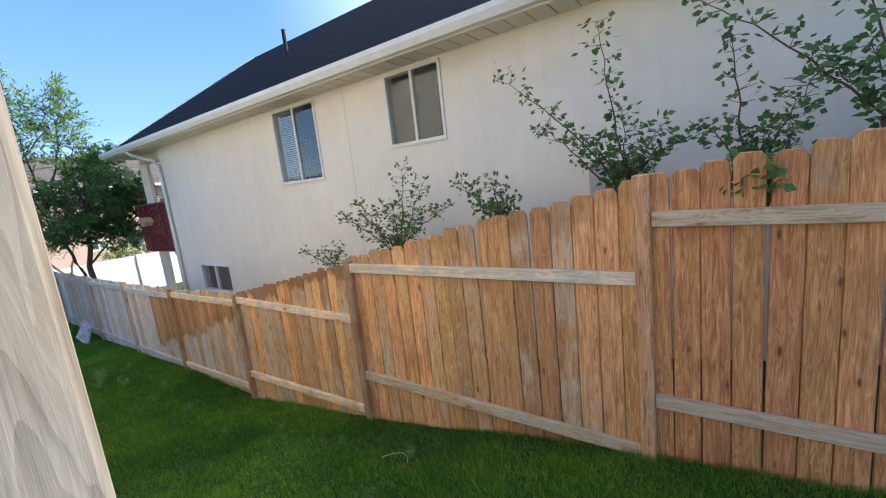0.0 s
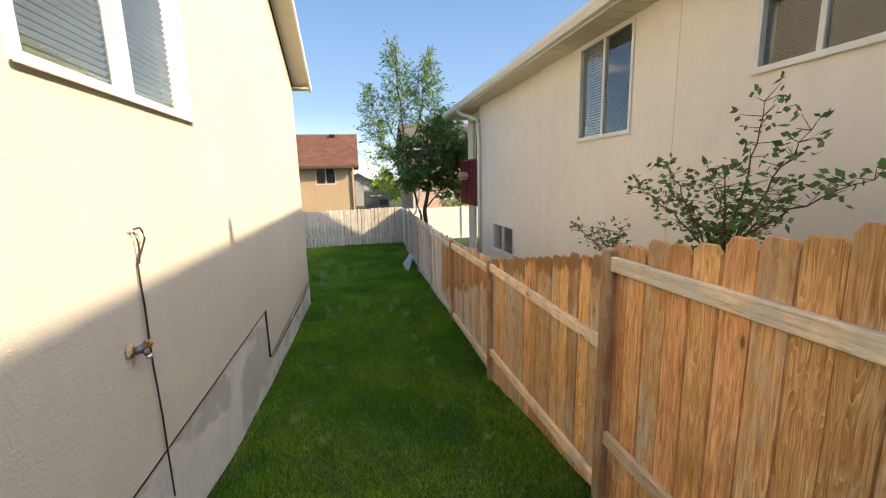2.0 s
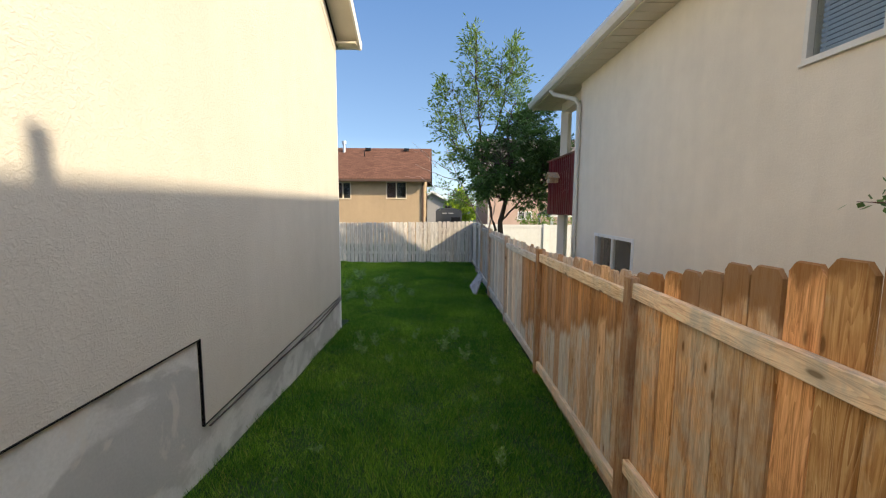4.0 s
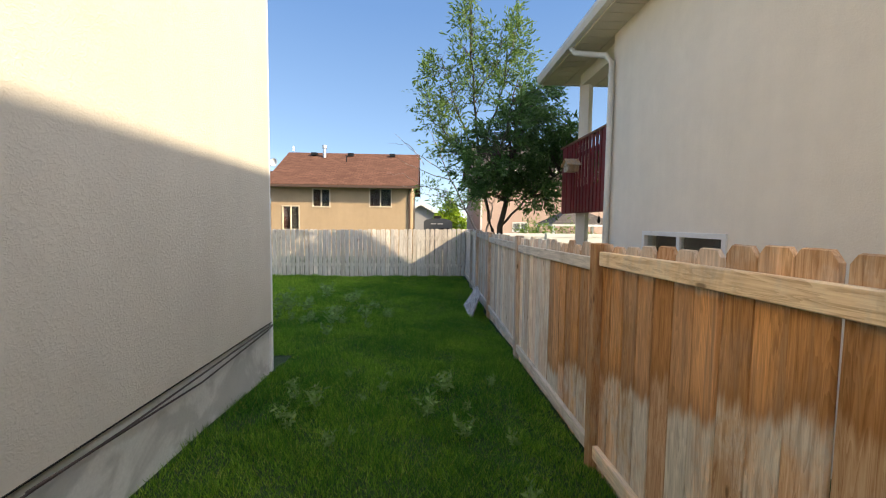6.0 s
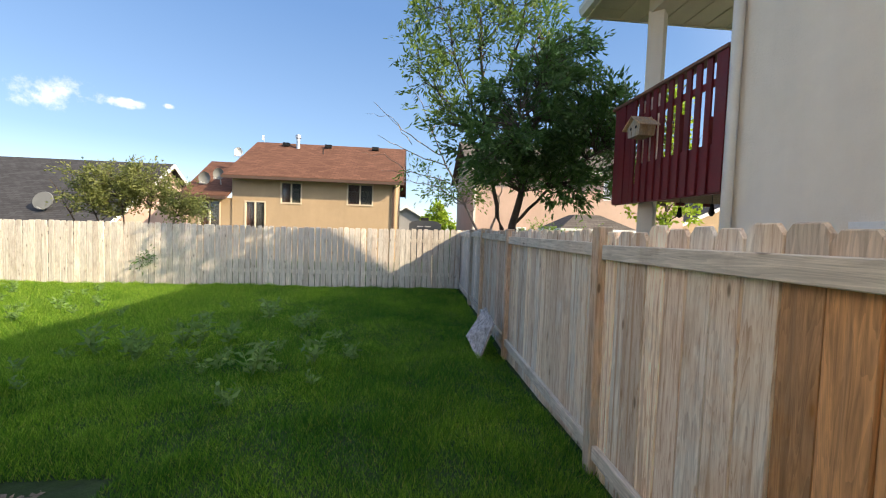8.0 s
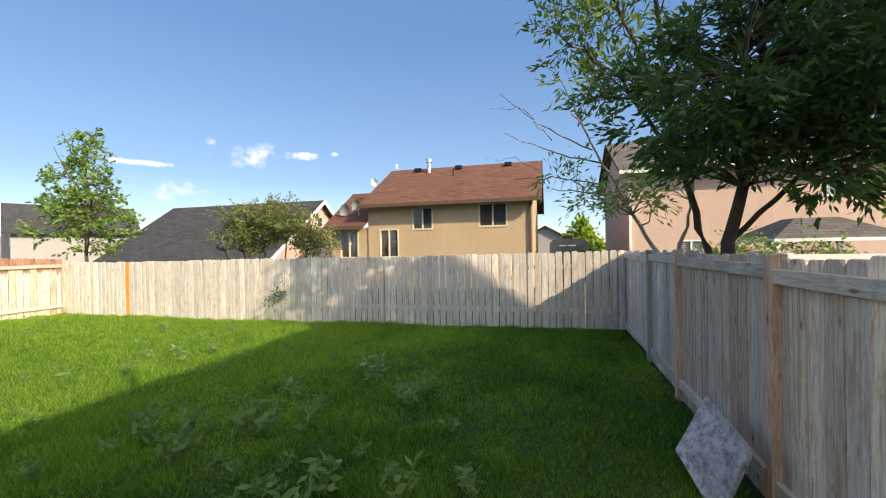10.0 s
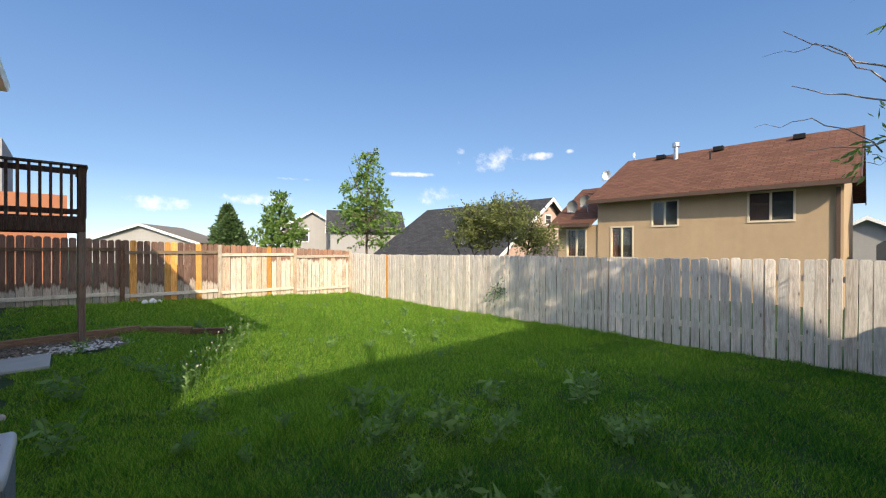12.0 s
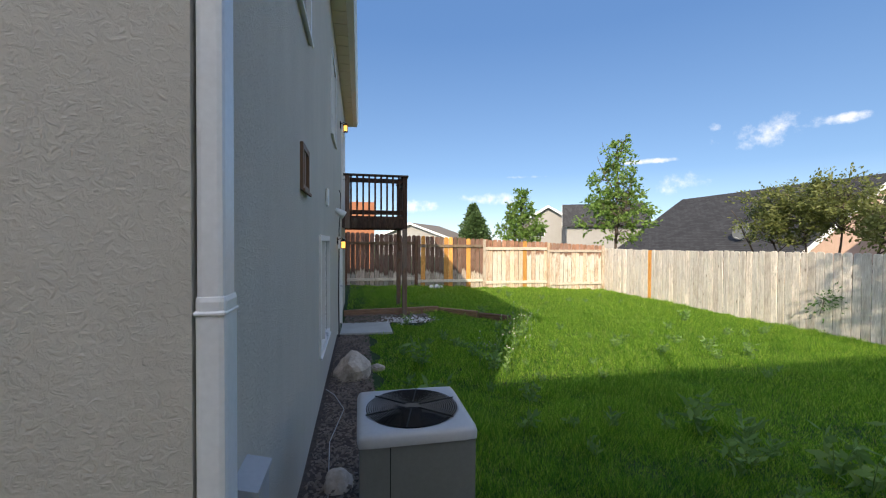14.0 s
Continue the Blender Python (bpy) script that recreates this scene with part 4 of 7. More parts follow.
def side_fence():
    """The cedar fence along the narrow lawn: level rails stepping down from bay to bay, board tops following the slope."""
    rng = random.Random(3)
    fence = thing("cedar_fence", "weathered cedar picket fence stepping down along the lawn", "fence")
    yl = lambda x: 2.36 + (-2.3 - x) * 0.0148
    posts = [5.6, 3.05, 0.42, -2.30, -4.75, -7.00, -9.37, -11.85, -13.80, -15.20, -17.45]
    post_top = {5.6: 3.3, 3.05: 3.1, 0.42: 2.74, -2.30: 2.16, -4.75: 1.60, -7.00: 1.52, -9.37: 1.49, -11.85: 1.47, -13.80: 1.48, -15.20: 1.46, -17.45: 1.42}
    rails = [(3.15, 1.85), (2.52, 1.36), (2.12, 0.97), (1.57, 0.48), (1.47, 0.20), (1.38, 0.14), (1.38, 0.12), (1.40, 0.10), (1.40, 0.10), (1.38, 0.05)]
    tops = [((5.6, 3.3), (3.05, 3.05)), ((3.05, 3.02), (0.42, 2.74)), ((0.42, 2.72), (-2.30, 2.17)), ((-2.30, 2.13), (-4.75, 1.62)), ((-4.75, 1.60), (-7.0, 1.52)),
            ((-7.0, 1.51), (-9.37, 1.47)), ((-9.37, 1.47), (-11.85, 1.46)), ((-11.85, 1.46), (-13.8, 1.46)), ((-13.8, 1.46), (-15.2, 1.44)), ((-15.2, 1.44), (-17.45, 1.41))]
    mats = [M_CEDAR_RICH, M_CEDAR_RICH, M_CEDAR, M_CEDAR_OLD, M_CEDAR_DARK, "half", M_CEDAR_PALE, M_GREY_DARK, M_GREY, M_GREY]
    for i, px in enumerate(posts):
        far = px < -8.5
        bm = bmesh.new()
        z0 = gz(px, 2.4) - 0.25
        box(bm, -0.045, 0.045, 0, 0.09, 0, post_top[px] - z0)
        bevel(bm, 0.006, 1)
        m = Matrix.Translation((px, yl(px), z0)) @ Matrix.Rotation(radians(rng.uniform(-0.8, 0.8)), 4, "Y")
        part("post", bm, M_POST_GREY if far else M_POST, fence, at=m)
    for i, (xa, xb) in enumerate(zip(posts, posts[1:])):
        (_, ta), (_, tb) = tops[i]
        y = (yl(xa) + yl(xb)) / 2
        for k, zt in enumerate(rails[i]):
            bm = bmesh.new()
            L = xa - xb - 0.092
            box(bm, 0, L, 0, 0.038, -0.089, 0)
            bevel(bm, 0.004, 1)
            tilt = {(3, 0): 0.4, (4, 1): -0.8, (3, 1): -1.0, (2, 1): 0.6, (2, 0): -0.5, (5, 0): -1.0, (4, 0): -0.8}.get((i, k), rng.uniform(-0.4, 0.4))
            m = Matrix.Translation((xb + 0.046, y + 0.03, zt)) @ Matrix.Rotation(radians(tilt), 4, "Y")
            part("rail", bm, M_RAIL_GREY if xa < -6 else M_RAIL, fence, at=m)
        n = round((xa - xb) / 0.1475)
        step = (xa - xb) / n
        for j in range(n):
            x = xa - (j + 0.5) * step
            f = (xa - x) / (xa - xb)
            top = ta + (tb - ta) * f + rng.uniform(-0.018, 0.018)
            z0 = gz(x, 2.45) - 0.06 + (0.03 if i < 3 else 0)
            mat = mats[i]
            if mat == "half":
                mat = M_CEDAR_DARK if x > -8.2 else M_CEDAR_PALE
            gap = 0.003 if i < 2 else 0.0022
            picket(fence, x + rng.uniform(-0.003, 0.003), y + 0.068 + rng.uniform(0, 0.006), z0, top - z0, mat, step - gap - rng.uniform(0, 0.0025),
                   rng.uniform(-1.2, 1.2), rng.uniform(-0.35, 0.35), 0.018, rng.uniform(0.03, 0.042))
    # wire mesh stapled over one bay
    bm = bmesh.new()
    for k in range(11):
        x = -13.92 - k * 0.117
        tube(bm, [(x, yl(x) + 0.062, 0.0), (x, yl(x) + 0.062, 0.95)], 0.0022, 4, False)
    for k in range(9):
        z = 0.05 + k * 0.11
        tube(bm, [(-13.88, yl(-13.88) + 0.060, z), (-15.14, yl(-15.14) + 0.060, z)], 0.0022, 4, False)
    part("wire_mesh", bm, M_STEEL, fence, "galvanised wire mesh")


BACK_X = -17.25


def back_fence():
    rng = random.Random(5)
    fence = thing("back_fence", "silvered board fence closing the back of the yard", "fence")
    ya, yb = 2.62, -12.0
    n = 104
    step = (ya - yb) / n
    for j in range(n):
        y = ya - (j + 0.5) * step
        z0 = gz(BACK_X, y) - 0.05
        top = np.interp(y, [-12, -9.7, -5, -1.5, 2.6], [1.335, 1.30, 1.36, 1.37, 1.43]) + rng.uniform(-0.014, 0.014)
        new_board = abs(y + 9.68) < step * 0.5
        gap = 0.010 if y > -3.5 else 0.004
        picket(fence, BACK_X, y, z0, top - z0, M_NEW if new_board else M_GREY, step - gap - rng.uniform(0, 0.012), 90 + rng.uniform(-1.5, 1.5), rng.uniform(-0.5, 0.5), 0.018, rng.uniform(0.022, 0.035))
    for j in range(7):
        y = 2.5 - j * 2.4
        z0 = gz(BACK_X, y) - 0.3
        box_part("post", (BACK_X - 0.15, BACK_X - 0.06, y - 0.045, y + 0.045, z0, 1.30), M_POST_GREY, fence, bev=0.005)
    for z in (0.22, 1.08):
        box_part("rail", (BACK_X - 0.058, BACK_X - 0.020, yb, ya, z, z + 0.089), M_RAIL_GREY, fence)


def far_fence():
    """The fence on the yard's far side; rails towards the yard, some boards renewed."""
    rng = random.Random(8)
    fence = thing("far_fence", "patched board fence, damp brown above and bleached below", "fence")
    yf = -12.0
    posts = [-17.2, -15.15, -12.88, -10.63, -8.45, -6.2, -3.9]
    for px in posts:
        z0 = gz(px, yf) - 0.2
        box_part("post", (px - 0.045, px + 0.045, yf + 0.0, yf + 0.09, z0, np.interp(px, [-17.2, -8.45], [1.42, 1.78])), M_POST_GREY if px < -12 else M_DECK_POST, fence, bev=0.005)
    for i, (xa, xb) in enumerate(zip(posts, posts[1:])):
        za = np.interp((xa + xb) / 2, [-17.2, -8.45], [1.40, 1.72])
        for z in (za - 0.17, np.interp((xa + xb) / 2, [-17.2, -8.45], [0.12, 0.42])):
            box_part("rail", (xa + 0.047, xb - 0.047, yf + 0.03, yf + 0.068, z - 0.089, z), M_TIMBER if i >= 2 and z > 1 else M_RAIL_GREY, fence, bev=0.003)
        n = round((xb - xa) / 0.15)
        step = (xb - xa) / n
        for j in range(n):
            x = xa + (j + 0.5) * step
            z0 = gz(x, yf) - 0.05
            top = np.interp(x, [-17.2, -8.45, -3], [1.42, 1.80, 1.95]) + rng.uniform(-0.015, 0.015)
            mat = M_RED_OLD if x < -12.9 else M_RED_DARK
            if (i, j) in ((1, 5), (2, 3), (2, 7), (2, 13), (2, 8)):
                mat = M_NEW
            picket(fence, x, yf, z0, top - z0, mat, step - 0.008 - rng.uniform(0, 0.006), rng.uniform(-1, 1), rng.uniform(-0.3, 0.3), 0.018, rng.uniform(0.03, 0.042))


side_fence()
back_fence()
far_fence()


# ---- things on and beside the cream house ----
def gate_post():
    bm = bmesh.new()
    z0 = gz(0.45, -0.2) - 0.1
    box(bm, 0.37, 0.46, -0.305, -0.212, z0, z0 + 2.3)
    bevel(bm, 0.008, 2)
    tagged(part("gate_post", bm, M_PEEL), "weathered wooden gate post with peeling white paint", "post")


def tap_and_cable():
    tap = thing("garden_tap", "aged brass hose tap sealed into the stucco with old foam", "tap", at=Matrix.Translation((-2.22, HY1, 1.835)) @ Matrix.Scale(0.72, 4))
    bm = bmesh.new()
    bmesh.ops.create_icosphere(bm, subdivisions=3, radius=1.0)
    for v in bm.verts:
        q = v.co.copy()
        k = 1 + 0.45 * noise.noise(q * 1.9 + Vector((3, 1, 7))) + 0.2 * noise.noise(q * 5.0)
        v.co = Vector((q.x * 0.055, 0.004 + max(q.y, -0.1) * 0.022, q.z * 0.048)) * k
    part("foam_seal", bm, M_FOAM, tap, "crumbling tan foam round the pipe", smooth=True)
    bm = bmesh.new()
    tube(bm, [(-0.01, 0.0, 0), (-0.012, 0.05, 0)], 0.018, 12)
    tube(bm, [(0.018, 0.055, 0.002), (-0.062, 0.060, -0.002)], [0.026, 0.023], 12)
    tube(bm, [(-0.03, 0.06, -0.01), (-0.035, 0.082, -0.035), (-0.04, 0.09, -0.058)], [0.020, 0.018, 0.017], 10)
    part("valve_body", bm, M_CAST, tap, "dull grey cast valve", smooth=True)
    bm = bmesh.new()
    tube(bm, [(-0.04, 0.09, -0.050), (-0.043, 0.094, -0.076)], 0.021, 12)
    part("hose_collar", bm, M_STEEL, tap, "pale metal hose collar", smooth=True)
    bm = bmesh.new()
    tube(bm, [(-0.06, 0.060, 0), (-0.105, 0.062, 0)], 0.008, 8)
    for k in range(6):
        an = k * math.pi / 3
        tube(bm, [(-0.108, 0.062, 0), (-0.110, 0.062 + 0.030 * math.cos(an), 0.030 * math.sin(an))], [0.008, 0.013], 6)
    part("handle", bm, M_BRASS, tap, "scalloped brass wheel handle", smooth=True)
    y = HY1 + 0.012
    bm = bmesh.new()
    tube(bm, [(-2.375, y, 2.400), (-2.40, y + 0.03, 2.405), (-2.435, y + 0.02, 2.385), (-2.450, y + 0.02, 2.345), (-2.425, y + 0.01, 2.29), (-2.388, y, 2.225), (-2.386, y, 2.12), (-2.390, y, 2.0), (-2.384, y, 1.85), (-2.380, y, 1.70), (-2.388, y, 1.52), (-2.392, y, 1.39), (-2.388, y, 1.16), (-2.388, y, 0.9)], 0.005, 8)
    tube(bm, [(-2.378, y + 0.005, 2.390), (-2.395, y + 0.012, 2.345), (-2.400, y + 0.012, 2.29), (-2.392, y + 0.006, 2.225)], 0.004, 6)
    tagged(part("wall_cable", bm, M_CABLE, smooth=True), "dark cable looping out of the stucco and hanging down it", "cable")
    bm = bmesh.new()
    tube(bm, [(-4.88, y + 0.008, 0.60), (-6.5, y + 0.015, 0.575), (-8.3, y + 0.012, 0.60), (-8.50, y + 0.012, 0.60)], 0.006, 6)
    tagged(part("wall_cable", bm, M_CABLE, smooth=True), "dark cable sagging along the stucco's foot", "cable")
    bm = bmesh.new()
    tube(bm, [(-6.0, y + 0.012, 0.59), (-7.2, y + 0.020, 0.535), (-8.35, y + 0.015, 0.575), (-8.50, y + 0.012, 0.59)], 0.006, 6)
    tagged(part("wall_cable", bm, M_CABLE, smooth=True), "thin dark cable drooping below the stucco's edge", "cable")
    bm = bmesh.new()
    tube(bm, [(-2.372, HY1 - 0.005, 2.402), (-2.372, HY1 + 0.020, 2.402)], [0.024, 0.017], 12)
    tagged(part("cable_entry_plate", bm, M_SOFFIT), "small pale grommet where the cable leaves the wall", "wall plate")


def corner_downspout():
    sp = thing("downspout", "white metal downspout on the house corner", "downspout")
    bm = bmesh.new()
    box(bm, -8.590, -8.535, -0.292, -0.207, 1.36, 4.30)
    bevel(bm, 0.012, 2)
    part("upper_pipe", bm, M_SPOUT, sp)
    bm = bmesh.new()
    box(bm, -8.594, -8.533, -0.297, -0.202, 0.10, 1.40)
    bevel(bm, 0.013, 2)
    part("lower_pipe", bm, M_SPOUT, sp)
    bm = bmesh.new()
    box(bm, -8.5955, -8.531, -0.2985, -0.1985, 1.356, 1.368)
    bevel(bm, 0.004, 1)
    part("strap", bm, M_SPOUT, sp, "riveted white strap")
    bm = bmesh.new()
    tube(bm, [(-8.577, -0.25, 4.28), (-8.60, -0.25, 4.36), (-8.88, -0.25, 4.40)], 0.04, 8)
    part("elbow", bm, M_SPOUT, sp)


def wall_fittings():
    dis = thing("disconnect_box", "grey electrical disconnect box low on the stucco", "electrical box")
    bm = bmesh.new()
    box(bm, -8.59, -8.532, -0.60, -0.44, 0.50, 0.82)
    bevel(bm, 0.006, 1)
    part("case", bm, M_ACTOP, dis)
    bm = bmesh.new()
    prism(bm, [(-8.605, 0.835), (-8.532, 0.855), (-8.532, 0.821), (-8.605, 0.821)], -0.61, -0.43, "y")
    part("hood", bm, M_ACTOP, dis)
    box_part("door", (-8.602, -8.591, -0.585, -0.455, 0.53, 0.81), M_ACTOP, dis, bev=0.004)
    tagged(box_part("vent_cover", (-8.56, -8.531, -3.68, -3.56, 1.88, 2.06), M_VINYL, bev=0.01), "small white square vent cover on the wall", "vent")
    bm = bmesh.new()
    tube(bm, [(-8.531, -5.27, 1.97), (-8.66, -5.27, 1.89)], [0.035, 0.06], 12)
    tagged(part("dryer_vent", bm, M_VINYL, smooth=True), "white cone dryer vent", "vent")
    for y, z in ((-5.70, 1.52), (-6.62, 3.56)):
        lamp = thing("wall_lantern", "black wall lantern lit amber beside a door", "lamp", "wall lanterns", at=Matrix.Translation((HX0, y, z)) @ Matrix.Scale(0.8, 4))
        box_part("back_plate", (-0.025, -0.001, -0.045, 0.045, -0.07, 0.07), M_BLACK, lamp, bev=0.004)
        bm = bmesh.new()
        tube(bm, [(-0.02, 0, 0.03), (-0.09, 0, 0.06), (-0.12, 0, 0.03)], 0.010, 8)
        part("arm", bm, M_BLACK, lamp)
        bm = bmesh.new()
        tube(bm, [(-0.12, 0, 0.045), (-0.12, 0, 0.0)], [0.02, 0.085], 4)
        for sx in (-1, 1):
            for sy in (-1, 1):
                tube(bm, [(-0.12 + sx * 0.045, sy * 0.045, 0.0), (-0.12 + sx * 0.04, sy * 0.04, -0.14)], 0.006, 4)
        tube(bm, [(-0.12, 0, -0.135), (-0.12, 0, -0.15)], 0.06, 4)
        part("cage", bm, M_BLACK, lamp)
        box_part("glass", (-0.155, -0.085, -0.035, 0.035, -0.133, -0.012), M_LAMP, lamp, "glowing amber glass")
    bm = bmesh.new()
    tube(bm, [(-8.55, -5.95, 2.33), (-8.57, -6.02, 2.28), (-8.56, -6.0, 1.9), (-8.555, -5.80, 1.68), (-8.56, -5.72, 1.6)], 0.008, 6)
    tube(bm, [(-8.56, -5.70, 1.40), (-8.555, -5.70, 0.6), (-8.56, -5.78, -0.02)], 0.010, 6)
    tagged(part("wall_wire", bm, M_CABLE, smooth=True), "loose black wire hanging down the back wall", "cable")


def small_deck():
    deck = thing("deck", "small black-stained timber deck on one tall post", "deck")
    x0, x1, y0, y1, zb, zt = -9.81, HX0 - 0.005, -8.75, -7.38, 1.78, 2.84
    bm = bmesh.new()
    n = 10
    for i in range(n):
        a = y0 + (y1 - y0) * i / n
        box(bm, x0 + 0.03, x1, a + 0.003, a + (y1 - y0) / n - 0.003, zb + 0.20, zb + 0.235)
    part("floor_boards", bm, M_DECK, deck)
    box_part("rim_joist", (x0 + 0.03, x1, y1 - 0.035, y1, zb, zb + 0.20), M_DECK, deck, bev=0.004)
    box_part("rim_joist", (x0, x0 + 0.03, y0, y1, zb, zb + 0.20), M_DECK, deck, bev=0.004)
    box_part("rim_joist", (x0 + 0.03, x1, y0, y0 + 0.035, zb, zb + 0.20), M_DECK, deck, bev=0.004)
    for px, py in ((x0 + 0.045, y1 - 0.045), (x0 + 0.045, y0 + 0.045), (x1 - 0.10, y1 - 0.045)):
        box_part("rail_post", (px - 0.045, px + 0.045, py - 0.044, py + 0.046, zb - 0.01, zt - 0.03), M_DECK if px < -9 else M_DECK_POST, deck, bev=0.005)
    box_part("top_rail", (x0 - 0.02, x1, y1 - 0.10, y1 + 0.04, zt - 0.03, zt), M_DECK, deck, bev=0.005)
    box_part("top_rail", (x0 - 0.03, x0 + 0.11, y0, y1 - 0.10, zt - 0.03, zt), M_DECK, deck, bev=0.005)
    for z in (zb + 0.27, zt - 0.16):
        box_part("cross_rail", (x0 + 0.09, x1 - 0.14, y1 - 0.06, y1 - 0.025, z, z + 0.085), M_DECK, deck)
        box_part("cross_rail", (x0 + 0.02, x0 + 0.055, y0 + 0.09, y1 - 0.09, z, z + 0.085), M_DECK, deck)
    for i in range(9):
        x = x0 + 0.17 + i * (x1 - x0 - 0.34) / 8.0
        box_part("baluster", (x - 0.018, x + 0.018, y1 - 0.024, y1 + 0.010, zb + 0.22, zt - 0.03), M_DECK, deck)
    for i in range(9):
        y = y0 + 0.15 + i * (y1 - y0 - 0.3) / 8.0
        box_part("baluster", (x0 - 0.012, x0 + 0.018, y - 0.018, y + 0.018, zb + 0.22, zt - 0.03), M_DECK, deck)
    box_part("tall_post", (x0 + 0.0, x0 + 0.09, y1 - 0.09, y1 - 0.0, -0.25, zb - 0.012), M_DECK_POST, deck, "tall brown support post", bev=0.006)
    box_part("tall_post", (x0 + 0.0, x0 + 0.09, y0, y0 + 0.09, -0.1, zb - 0.012), M_DECK_POST, deck, bev=0.006)


def air_conditioner():
    ac = thing("air_conditioner", "grey outdoor air conditioner with a round top grille", "air conditioner")
    x0, x1, y0, y1, zb, zt = -9.41, -8.865, -1.60, -1.045, -0.03, 0.665
    cx, cy, r = (x0 + x1) / 2, (y0 + y1) / 2, 0.225
    tagged(box_part("plastic_pad", (x0 - 0.05, x1 + 0.05, y0 - 0.05, y1 + 0.05, -0.12, -0.031), M_SLAB, bev=0.01), "grey pad under the air conditioner", "pad")
    bm = bmesh.new()
    box(bm, x0 + 0.008, x1 - 0.008, y0 + 0.008, y1 - 0.008, zb, zb + 0.04)
    part("base_pan", bm, M_ACSIDE, ac)
    t = 0.02
    for d in ((x0 + 0.01, x1 - 0.01, y1 - t, y1 - 0.006), (x0 + 0.01, x1 - 0.01, y0 + 0.006, y0 + t), (x0 + 0.006, x0 + t, y0 + t, y1 - t), (x1 - t, x1 - 0.006, y0 + t, y1 - t)):
        box_part("side_panel", (*d, zb + 0.042, zt - 0.05), M_ACSIDE, ac, "grey sheet metal panel", bev=0.003)
    box_part("panel_seam", (x1 - 0.145, x1 - 0.141, y1 - 0.0055, y1 - 0.004, zb + 0.05, zt - 0.055), M_BLACK, ac)
    bm = bmesh.new()
    for i in range(26):
        z = zb + 0.10 + i * 0.02
        box(bm, x0 + 0.0015, x0 + 0.005, y0 + 0.05, y1 - 0.05, z, z + 0.009)
    part("side_louvres", bm, M_ACSIDE, ac)
    box_part("rating_label", (x1 - 0.12, x1 - 0.03, y1 - 0.0058, y1 - 0.0045, 0.20, 0.33), M_LABEL, ac, "pale printed label")
    # top: a rounded square with a round opening
    bm = bmesh.new()
    n, rings = 48, []
    def square(k, grow, z):
        a = 2 * math.pi * k / n
        c, s = math.cos(a), math.sin(a)
        p = 26.0
        m = (abs(c) ** p + abs(s) ** p) ** (-1 / p)
        return (cx + c * m * ((x1 - x0) / 2 + grow), cy + s * m * ((y1 - y0) / 2 + grow), z)
    prof = [(lambda k: square(k, 0.002, zt - 0.055)), (lambda k: square(k, 0.004, zt - 0.018)), (lambda k: square(k, -0.006, zt - 0.004)), (lambda k: square(k, -0.022, zt)),
            (lambda k: (cx + (r + 0.02) * math.cos(2 * math.pi * k / n), cy + (r + 0.02) * math.sin(2 * math.pi * k / n), zt + 0.002)),
            (lambda k: (cx + r * math.cos(2 * math.pi * k / n), cy + r * math.sin(2 * math.pi * k / n), zt - 0.006)),
            (lambda k: (cx + r * math.cos(2 * math.pi * k / n), cy + r * math.sin(2 * math.pi * k / n), zt - 0.12))]
    for f in prof:
        rings.append([bm.verts.new(f(k)) for k in range(n)])
    for a, b in zip(rings, rings[1:]):
        for k in range(n):
            bm.faces.new((a[k], a[(k + 1) % n], b[(k + 1) % n], b[k]))
    part("top_cover", bm, M_ACTOP, ac, "pale grey rounded top cover", smooth=True)
    bm = bmesh.new()
    for i in range(17):
        rr = 0.05 + i * 0.0113
        pts = [(cx + rr * math.cos(2 * math.pi * k / 40), cy + rr * math.sin(2 * math.pi * k / 40), zt + 0.006) for k in range(41)]
        tube(bm, pts, 0.0022, 4, False)
    part("wire_grille", bm, M_BLACK, ac, "black wire rings")
    for k in range(6):
        a = math.pi * k / 3 + 0.3
        bm = bmesh.new()
        tube(bm, [(cx + 0.04 * math.cos(a), cy + 0.04 * math.sin(a), zt + 0.009), (cx + 0.245 * math.cos(a), cy + 0.245 * math.sin(a), zt + 0.008)], 0.0035, 6)
        part("grille_spoke", bm, M_BLACK, ac)
    bm = bmesh.new()
    tube(bm, [(cx, cy, zt - 0.10), (cx, cy, zt - 0.02)], 0.055, 16)
    part("motor", bm, M_BLACK, ac)
    for k in range(3):
        a = 2 * math.pi * k / 3 + 0.5
        bm = bmesh.new()
        vs = [bm.verts.new((cx + q * math.cos(a + w), cy + q * math.sin(a + w), zt - 0.10 + h)) for q, w, h in ((0.05, -0.4, 0.0), (0.20, -0.32, 0.0), (0.20, 0.42, 0.045), (0.05, 0.5, 0.03))]
        bm.faces.new(vs)
        part("fan_blade", bm, M_BLACK, ac)
    (box_part("inner_floor", (x0 + 0.03, x1 - 0.03, y0 + 0.03, y1 - 0.03, zb + 0.06, zb + 0.08), M_BLACK, ac))


